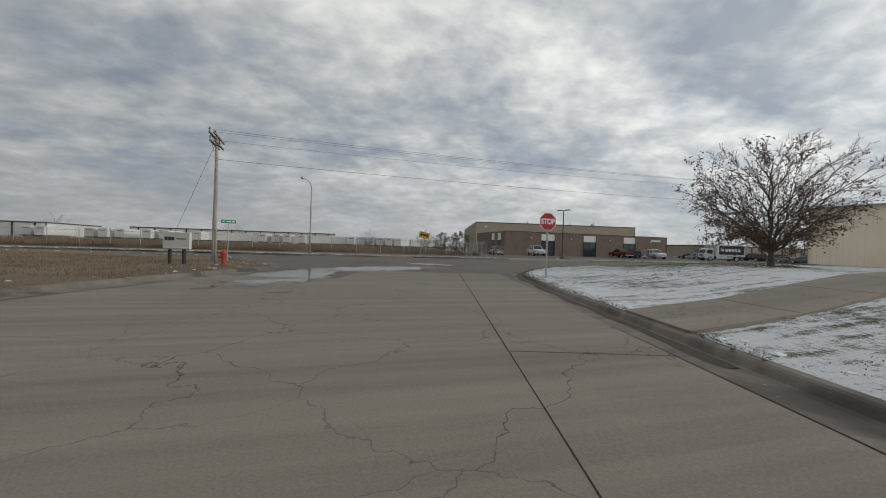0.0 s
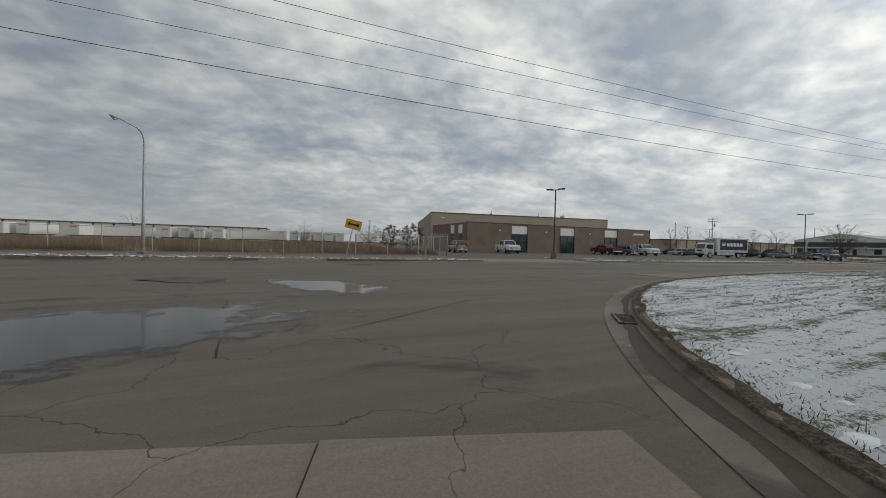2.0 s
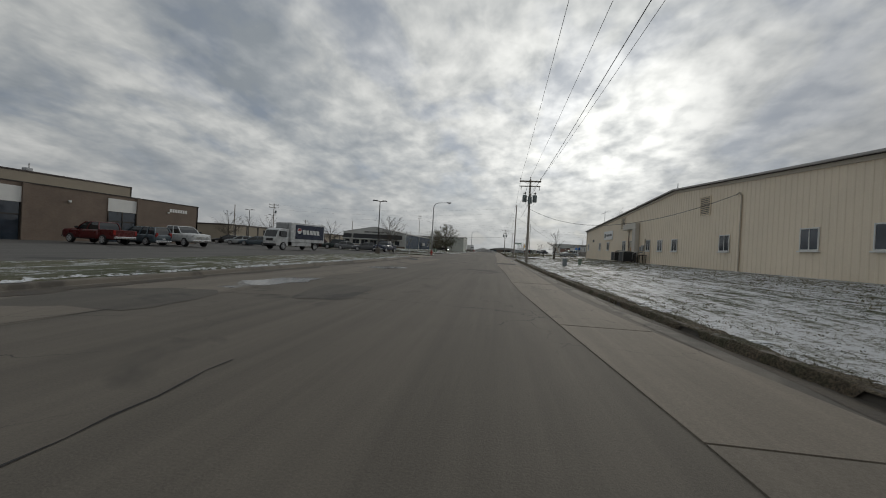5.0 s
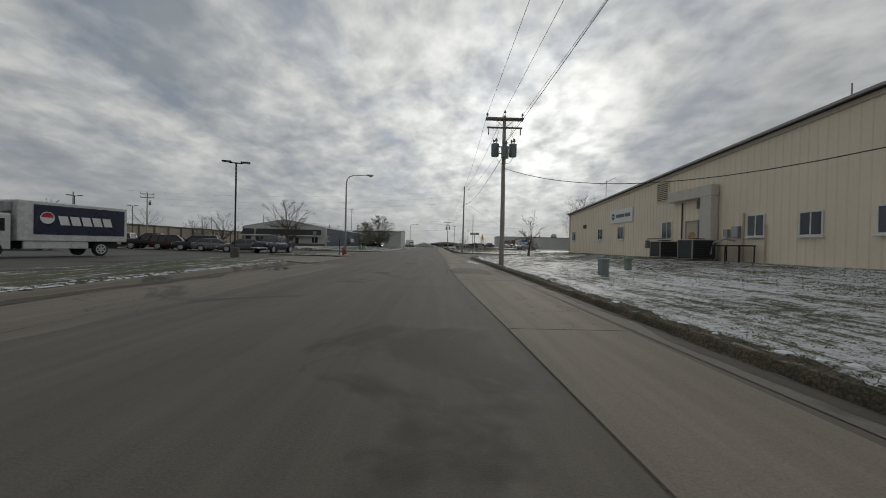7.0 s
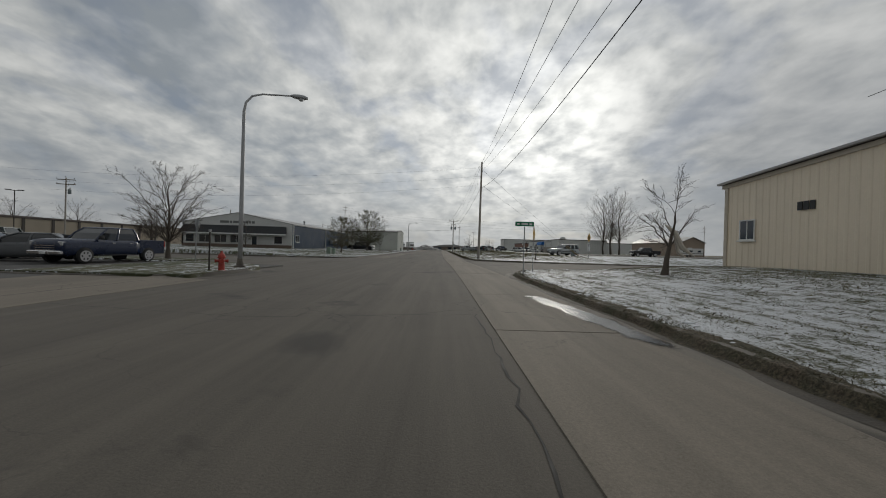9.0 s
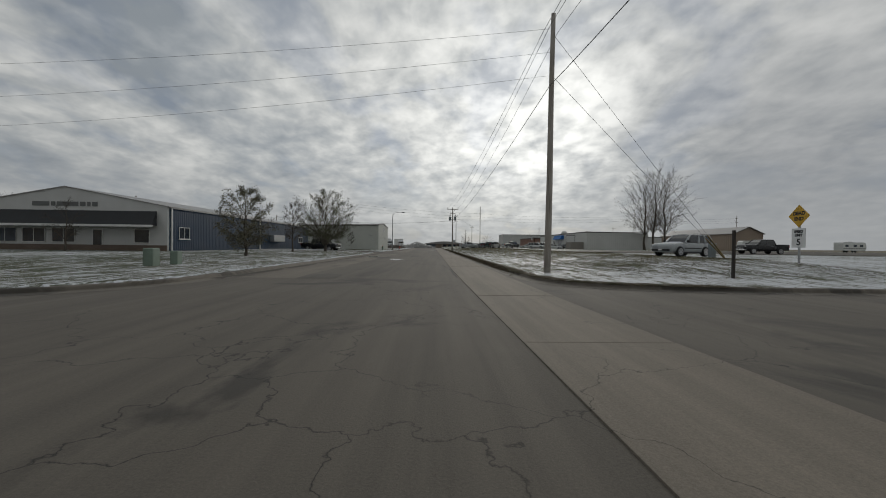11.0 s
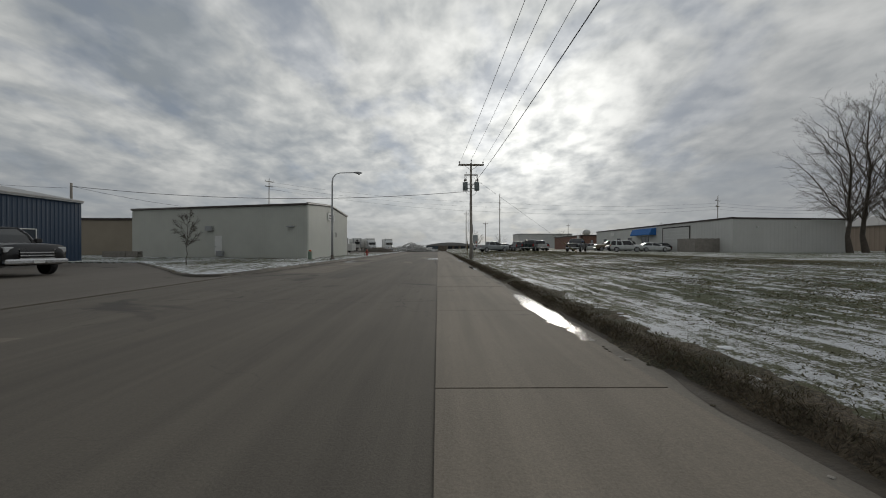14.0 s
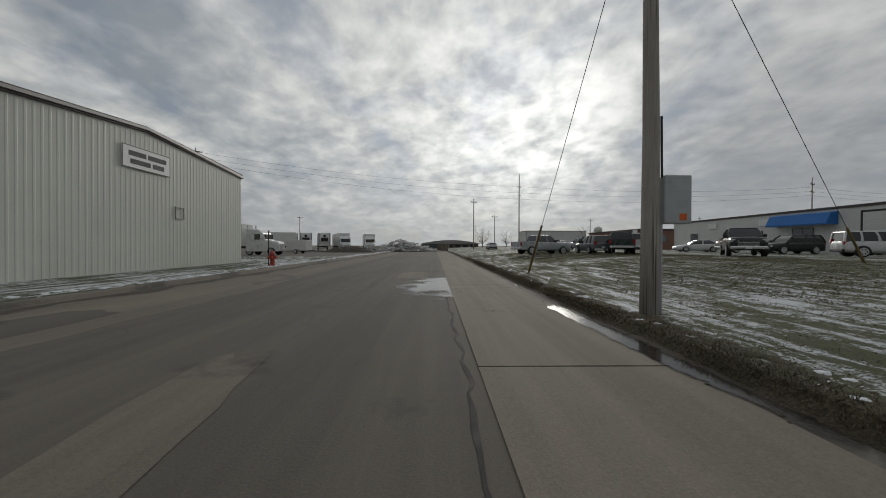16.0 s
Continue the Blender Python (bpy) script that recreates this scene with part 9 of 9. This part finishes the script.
sod_bank(pick(K_E2, 86.0, 240, 9), -1, (92.5, 99.0), 0.52, 54, "ragged bank of dead turf and soil grown over the kerb")
sod_bank(pick(K_SE, -22, -3), -1, (100.0, 200.0), 0.20, 59, "thin line of dead turf and soil behind the corner kerb")
sod_bank(pick(K_SE, -4.2, 66), -1, (-40.0, 110.0), 0.36, 58, "ragged strip of dead turf and soil behind the kerb")
mud_band(pick(resample(soften(KERB_W1), 1.2), 3, 46), 1, (-1.0, -0.3), (-0.05, -0.03), 55, "dark wet mud lying in the gutter", lambda x, y: 0.016)
mud_band(pick(resample(soften(KERB_W3), 1.2), 88, 132), 1, (-0.9, -0.25), (-0.05, -0.03), 56, "dark wet mud lying in the gutter", lambda x, y: 0.016)
mud_band(pick(resample(soften(KERB_W4), 1.2), 145, 230), 1, (-0.9, -0.25), (-0.05, -0.03), 57, "dark wet mud lying in the gutter", lambda x, y: 0.016)


def lumps(n, place, low, high, mat, name, label, category, seed, flat=0.5):
    """Loose stones or snow clods, each an uneven low block, resting on the ground."""
    rg = random.Random(seed)
    m = Mesh()
    for _ in range(n):
        x, y, z = place(rg)
        s = rg.uniform(low, high)
        vs = []
        for dz, k in ((-0.25, 1.0), (0.35, 0.95), (0.75, 0.5)):
            for q in range(6):
                a = 2 * math.pi * q / 6 + rg.uniform(-0.2, 0.2)
                r = s * k * rg.uniform(0.7, 1.25)
                vs.append((x + math.cos(a) * r, y + math.sin(a) * r, z + dz * s * flat * rg.uniform(0.7, 1.2)))
        fs = [(i * 6 + q, i * 6 + (q + 1) % 6, (i + 1) * 6 + (q + 1) % 6, (i + 1) * 6 + q) for i in range(2) for q in range(6)] + [tuple(12 + q for q in range(6))]
        m.add(vs, fs)
    return tagged(part(name, m, mat), label, category, kind="stuff")


def west_verge(rg):
    y = rg.uniform(-62, -9)
    x = -9.6 - max(0, (-16 - y) * 0.06) - abs(rg.gauss(0, 1.3))
    return x, y, 0.14


lumps(520, west_verge, 0.06, 0.26, STONE, "rubble", "broken stones strewn along the verge", "rubble", 21)
lumps(1100, west_verge, 0.03, 0.12, SNOW, "snow_clods", "dirty snow scraps along the verge", "snow", 22, 0.35)


def along(line, side, lo, hi, z):
    pts = resample(soften(line), 0.6)

    def f(rg):
        i = rg.randrange(len(pts) - 1)
        (ax, ay), (bx, by) = pts[i], pts[i + 1]
        d = math.hypot(bx - ax, by - ay)
        off, f_ = rg.uniform(lo, hi), rg.random()
        x, y = ax + (bx - ax) * f_ - (by - ay) / d * side * off, ay + (by - ay) * f_ + (bx - ax) / d * side * off
        return x, y, (z if z is not None else gz(x, y))
    return f


lumps(1400, along(KERB_W1, 1, 0.15, 0.75, 0.17), 0.03, 0.11, SNOW, "snow_clods", "thin snow ridge on the verge kerb", "snow", 23, 0.3)
lumps(400, along(KERB_W2, 1, 0.2, 0.8, 0.16), 0.03, 0.10, SNOW, "snow_clods", "thin snow ridge on the island kerb", "snow", 24, 0.35)
lumps(1500, along(KERB_W3, 1, 0.15, 0.6, 0.16), 0.03, 0.11, SNOW, "snow_clods", "thin snow ridge along the lawn kerb", "snow", 25, 0.35)
lumps(1000, along(KERB_W4, 1, 0.15, 0.9, 0.17), 0.03, 0.12, SNOW, "snow_clods", "thin snow ridge along the lawn kerb", "snow", 26, 0.35)
lumps(900, along(KERB_SE, -1, 0.25, 0.9, 0.16), 0.03, 0.12, SNOW, "snow_clods", "crumbs of snow along the kerb", "snow", 27, 0.35)
lumps(260, along(KERB_NE, 1, 0.2, 2.5, 0.1), 0.03, 0.10, SNOW, "snow_clods", "snow scraps on the dead-grass corner", "snow", 28, 0.3)
lumps(160, along(KERB_NE, 1, 0.0, 1.2, 0.1), 0.05, 0.16, STONE, "rubble", "broken kerb stones on the corner", "rubble", 29, 0.6)
lumps(500, along(KERB_E2, -1, 0.2, 0.8, 0.15), 0.03, 0.11, SNOW, "snow_clods", "crumbs of snow along the kerb", "snow", 30, 0.35)
lumps(2600, along(KERB_E2, -1, -0.30, 0.55, 0.15), 0.012, 0.035, SOD, "mud_clods", "clods of mud and leaf litter over the kerb", "mud", 61, 0.5)
lumps(1600, along(KERB_E2, -1, -0.55, -0.15, 0.014), 0.010, 0.035, SOD, "mud_clods", "clods of mud fallen into the gutter", "mud", 62, 0.4)
lumps(1100, along(KERB_SE, -1, 0.0, 0.30, 0.17), 0.010, 0.035, SOD, "mud_clods", "clods of mud and leaf litter behind the kerb", "mud", 63, 0.45)
lumps(350, along(KERB_E2, -1, -0.6, -0.2, 0.012), 0.012, 0.04, STONE, "rubble", "grit and mud lying in the gutter", "rubble", 31, 0.25)
lumps(350, along(KERB_SE, -1, -0.45, 0.0, 0.012), 0.012, 0.045, STONE, "rubble", "grit and mud lying in the gutter", "rubble", 32, 0.25)

# ---- puddles ----
def puddle(cx, cy, rx, ry, turn, lift=0.008):
    rings_, n = 6, 32
    m4 = pose(cx, cy, 0, 0, 0, turn) @ Matrix.Diagonal((rx, ry, 1, 1))
    m = Mesh()
    for i in range(rings_ + 1):
        for k in range(n):
            a = 2 * math.pi * k / n
            q = Vector((1.2 * i / rings_ * math.cos(a), 1.2 * i / rings_ * math.sin(a), 0))
            w = m4 @ q
            m.v.append((q.x, q.y, dip(w.x, w.y) + lift))
    m.f = [(i * n + k, i * n + (k + 1) % n, (i + 1) * n + (k + 1) % n, (i + 1) * n + k) for i in range(rings_) for k in range(n)]
    p = part("puddle", m, WATER)
    p.matrix_world = m4
    return tagged(p, "shallow puddle of grey melt water on the street", "puddle", "puddles", "structure")


for spot in ((11.4, -27.4, 2.9, 6.2, 22), (17.2, -31.3, 6.6, 2.3, 165), (5.5, -22.0, 1.4, 3.4, -55), (-8.2, 40.6, 0.7, 2.4, 8), (-8.5, 47.2, 0.7, 2.2, -8), (-6.4, 11.8, 1.0, 2.6, -8), (-5.9, 23.0, 1.2, 2.2, -25), (-4.2, 110.2, 0.9, 2.2, 10),
             (-7.6, 118.0, 0.9, 3.5, 4), (2.6, 134.0, 0.34, 3.4, 0), (2.66, 150.6, 0.27, 3.7, 2), (1.3, 172.2, 2.9, 5.5, -20), (2.62, 163.5, 0.28, 4.5, 2), (2.9, 52.6, 0.42, 4.2, 6), (-7.9, 162.0, 0.8, 4.0, 3)):
    puddle(*spot, 0.026 if spot[0] > 2 and spot[1] > 0 or spot[0] > 13 else 0.010)

# ---- walks, slabs and street ironwork ----
A = [(28.4, -23.6), (27.2, -16.0), (26.0, -8.5), (24.0, 4.5)]
B = [(30.4, -24.1), (29.6, -16.0), (28.6, -8.5), (27.0, 4.5)]
ll = [Vector((*A[0], 0)).lerp(Vector((*A[-1], 0)), k / 9) for k in range(10)]
rr_ = [Vector((*B[0], 0)).lerp(Vector((*B[-1], 0)), k / 9) for k in range(10)]
walk_ob = tagged(new("pavement"), "narrow concrete walk across the snowy lawn", "pavement", kind="structure")
for k in range(9):
    a, b, c, d = ll[k], rr_[k], rr_[k + 1], ll[k + 1]
    vs = []
    for q in (a, b, c, d):
        e = q.lerp((a + b + c + d) / 4, 0.012)
        vs.append((e.x, e.y, gz(e.x, e.y) + 0.045))
    vs += [(x, y, z - 0.15) for x, y, z in vs]
    part("slab", Mesh().add(vs, [(0, 1, 2, 3), (7, 6, 5, 4), (0, 4, 5, 1), (1, 5, 6, 2), (2, 6, 7, 3), (3, 7, 4, 0)]), CONCRETE, walk_ob)

lane = tagged(new("road"), "lane of pale worn concrete slabs along the kerb", "road", kind="structure")


def slab(name_parent, corners, z, mat):
    c = [Vector(p) for p in corners]
    mid = sum(c, Vector((0, 0))) / 4
    top_, low_ = [], []
    for p in c:
        d = (mid - p).normalized()
        top_.append((*(p + d * 0.018), z))
        low_.append((*(p + d * 0.010), z - 0.06))
    return part("slab", Mesh().add(top_ + low_, [(0, 1, 2, 3), (0, 4, 5, 1), (1, 5, 6, 2), (2, 6, 7, 3), (3, 7, 4, 0)]), mat, name_parent)


def seam(y):
    return 2.7 - 1.3 * ease((y + 5) / 24) - 0.65 * ease((y - 18) / 24) - 0.45 * ease((y - 60) / 40)


def edge(y):
    return 3.22 + 2.3 * (1 - ease((y + 9) / 24)) - 0.6 * ease((y - 64) / 24)


rg = random.Random(77)
y = -6.0
while y < 260:
    step = rg.choice((4.6, 4.6, 5.2))
    slab(lane, [(seam(y), y), (edge(y), y), (edge(y + step), y + step), (seam(y + step), y + step)], 0.016 + rg.uniform(-0.003, 0.003), CONCRETE if y > -1 else WORN)
    y += step


def ragged_strip(inner, outer, y0, y1, z, mat, label, seed):
    """A layer of old paving with uneven long edges."""
    m = Mesh()
    n = max(2, int((y1 - y0) / 0.5))
    for k in range(n + 1):
        y = y0 + (y1 - y0) * k / n
        a = inner(y) + 0.22 * noise.fractal(Vector((y * 0.35, seed, 0)), 1, 2, 4)
        b = outer(y) + 0.05 * noise.fractal(Vector((y * 0.5, seed, 5)), 1, 2, 3)
        for q in range(4):
            m.v.append((a + (b - a) * q / 3, y, z if 0 < q < 3 else z - 0.004))
    for k in range(n):
        for q in range(3):
            i = k * 4 + q
            m.f.append((i, i + 1, i + 5, i + 4))
    return tagged(part("road_strip", m, mat), label, "road", kind="structure")


for k, (y0, y1) in enumerate(((3.0, 46.0), (90.0, 131.0), (146.0, 236.0))):
    ragged_strip(lambda y: -6.1 + 0.3 * math.sin(y * 0.05), lambda y: -8.72, y0, y1, 0.007, WORN, "strip of pale worn concrete along the west kerb", 5 + k)


def road_patch(cx, cy, wide, long, turn, seed, mat, z=0.024):
    """A mended or worn place in the paving, with an uneven rim."""
    m = Mesh()
    n = 28
    rot = Matrix.Rotation(radians(turn), 2)
    for ring in (0.0, 0.6, 1.0):
        for k in range(n):
            a = 2 * math.pi * k / n
            c, q = math.cos(a), math.sin(a)
            r = ring * (1 + 0.22 * noise.fractal(Vector((c * 1.6, q * 1.6, seed)), 1, 2, 4)) / max(abs(c), abs(q)) ** 0.7
            v = rot @ Vector((c * r * wide / 2, q * r * long / 2))
            m.v.append((cx + v.x, cy + v.y, dip(cx, cy) + z - (0.005 if ring == 1.0 else 0)))
    m.f = [(i * n + k, i * n + (k + 1) % n, (i + 1) * n + (k + 1) % n, (i + 1) * n + k) for i in range(2) for k in range(n)]
    return tagged(part("road_patch", m, mat), "mended patch of dark asphalt in the street" if mat is PATCH else "worn pale place in the street", "road patch", "road patches", "structure")


for k, (cx, cy, w, l, t, mt) in enumerate(((1.8, 42.2, 2.2, 4.6, 0, PATCH), (-7.2, 7.2, 3.0, 3.2, 12, PATCH), (-6.8, 17.0, 2.2, 3.0, -20, WORN), (-3.8, 10.5, 1.6, 3.6, 8, PATCH), (-3.7, 93.4, 0.9, 4.2, -6, PATCH), (-5.6, 91.0, 1.6, 2.4, 0, PATCH),
                                           (-4.4, 145.5, 1.2, 6.5, 3, PATCH), (-7.4, 163.0, 1.6, 6.0, -4, PATCH), (-2.4, 160.5, 0.8, 5.0, 5, WORN), (-1.2, 176.0, 1.4, 4.0, 0, WORN),
                                           (-5.5, -18.0, 2.0, 3.0, 30, PATCH), (2.5, -26.0, 1.8, 4.0, -30, PATCH), (-6.0, 115.0, 1.6, 5.0, 4, PATCH), (-3.0, 122.0, 1.0, 6.0, -3, PATCH))):
    road_patch(cx, cy, w, l, t, k * 3.7, mt, 0.026 if cx > 0.5 and cy > 0 else 0.012)
side_street = tagged(new("road"), "concrete slabs of the side street with tarred joints", "road", kind="structure")
u, v = Vector((-0.963, 0.269)), Vector((0.269, 0.963))
o = Vector((35.16, -29.5))
for i in range(-4, 4):
    for j, (v0, v1) in enumerate(((-9.0, -4.2), (-4.2, 0.95), (0.95, 3.2))):
        if i == 3 and j == 0:
            continue
        p = [o + u * (5.2 * i) + v * v0, o + u * (5.2 * (i + 1)) + v * v0, o + u * (5.2 * (i + 1)) + v * v1, o + u * (5.2 * i) + v * v1]
        mid = sum(p, Vector((0, 0))) / 4
        slab(side_street, p, dip(mid.x, mid.y) + 0.018 + 0.004 * ((i + j) % 2), CONCRETE)
g = thing("storm_grate", pose(12.7, -17.0, 0.02, 0, 0, -38), "rusty cast-iron storm drain grate at the kerb", "drain grate")
part("frame", Mesh().box(-0.5, 0.5, -0.3, -0.25, -0.05, 0.02).box(-0.5, 0.5, 0.25, 0.3, -0.05, 0.02).box(-0.5, -0.45, -0.25, 0.25, -0.05, 0.02).box(0.45, 0.5, -0.25, 0.25, -0.05, 0.02), BRONZE, g)
# thin black plate under the bars imitates the dark of a drain shaft
part("pit_shade", Mesh().box(-0.45, 0.45, -0.25, 0.25, -0.02, -0.008), BLACK, g)
for k in range(9):
    part("bar", Mesh().box(-0.42 + k * 0.1, -0.38 + k * 0.1, -0.25, 0.25, -0.03, 0.015), BRONZE, g)


# ---- tarred cracks and joints across the old street ----
def tar_line(pts, w, seed, parent=None):
    rg = random.Random(seed)
    out = []
    for (ax, ay), (bx, by) in zip(pts, pts[1:]):
        n = max(2, int(math.hypot(bx - ax, by - ay) / 0.35))
        out += [(ax + (bx - ax) * k / n + rg.gauss(0, 0.035), ay + (by - ay) * k / n + rg.gauss(0, 0.035)) for k in range(n)]
    out.append(pts[-1])
    l, r = side_line(out, w / 2), side_line(out, -w / 2)
    m = Mesh()
    for (a, b) in zip(l, r):
        k = rg.uniform(0.35, 1.2)
        cx, cy = (a[0] + b[0]) / 2, (a[1] + b[1]) / 2
        z = dip(cx, cy) + 0.006
        m.v += [(cx + (a[0] - cx) * k, cy + (a[1] - cy) * k, z), (cx + (b[0] - cx) * k, cy + (b[1] - cy) * k, z)]
    m.f = [(2 * i, 2 * i + 1, 2 * i + 3, 2 * i + 2) for i in range(len(out) - 1)]
    return tagged(part("tar_seam", m, JOINT), "black tarred crack across the old pavement", "road crack", "tarred cracks", "structure")


for k, (pts, w) in enumerate((([(-9.0, -27), (-2, -24), (4, -20), (7.5, -14)], 0.035), ([(9, -31), (6, -22), (5.5, -14), (3.6, -6)], 0.03), ([(-9, -12), (-2, -11), (4, -8.5), (6, -4.5)], 0.03), ([(0.5, -34), (-1, -20), (-1.8, -6), (-2.2, 4)], 0.03),
                              ([(-6.2, -6), (-6.0, 10), (-6.3, 30)], 0.022), ([(-9, 8), (-2.5, 9.5), (1.4, 9.0)], 0.025), ([(-9, 20), (-5, 19.5), (-2.5, 20.6)], 0.022), ([(-8.8, 33), (-3, 34), (0.6, 33.4)], 0.02), ([(-9, 52), (-4, 51), (0.6, 52)], 0.02),
                              ([(0.5, 36), (0.55, 44), (0.6, 52)], 0.03), ([(-2.5, 100), (-1.0, 102.5), (-0.1, 101), (0.2, 97), (0.25, 91)], 0.06), ([(0.25, 91), (0.35, 99), (0.3, 108)], 0.05), ([(-9, 115), (-3, 116), (0.3, 115.5)], 0.02), ([(-9, 136), (-3, 134.5), (0.3, 135)], 0.02),
                              ([(0.35, 150), (0.15, 160), (0.1, 172)], 0.05), ([(12.0, -22.5), (9.5, -19), (9.0, -15.0)], 0.03), ([(13, -24), (8, -24.5), (3, -29)], 0.025), ([(9.4, -12.6), (6.2, -12.0), (2.6, -13.4)], 0.03))):
    tar_line(pts, w, k)
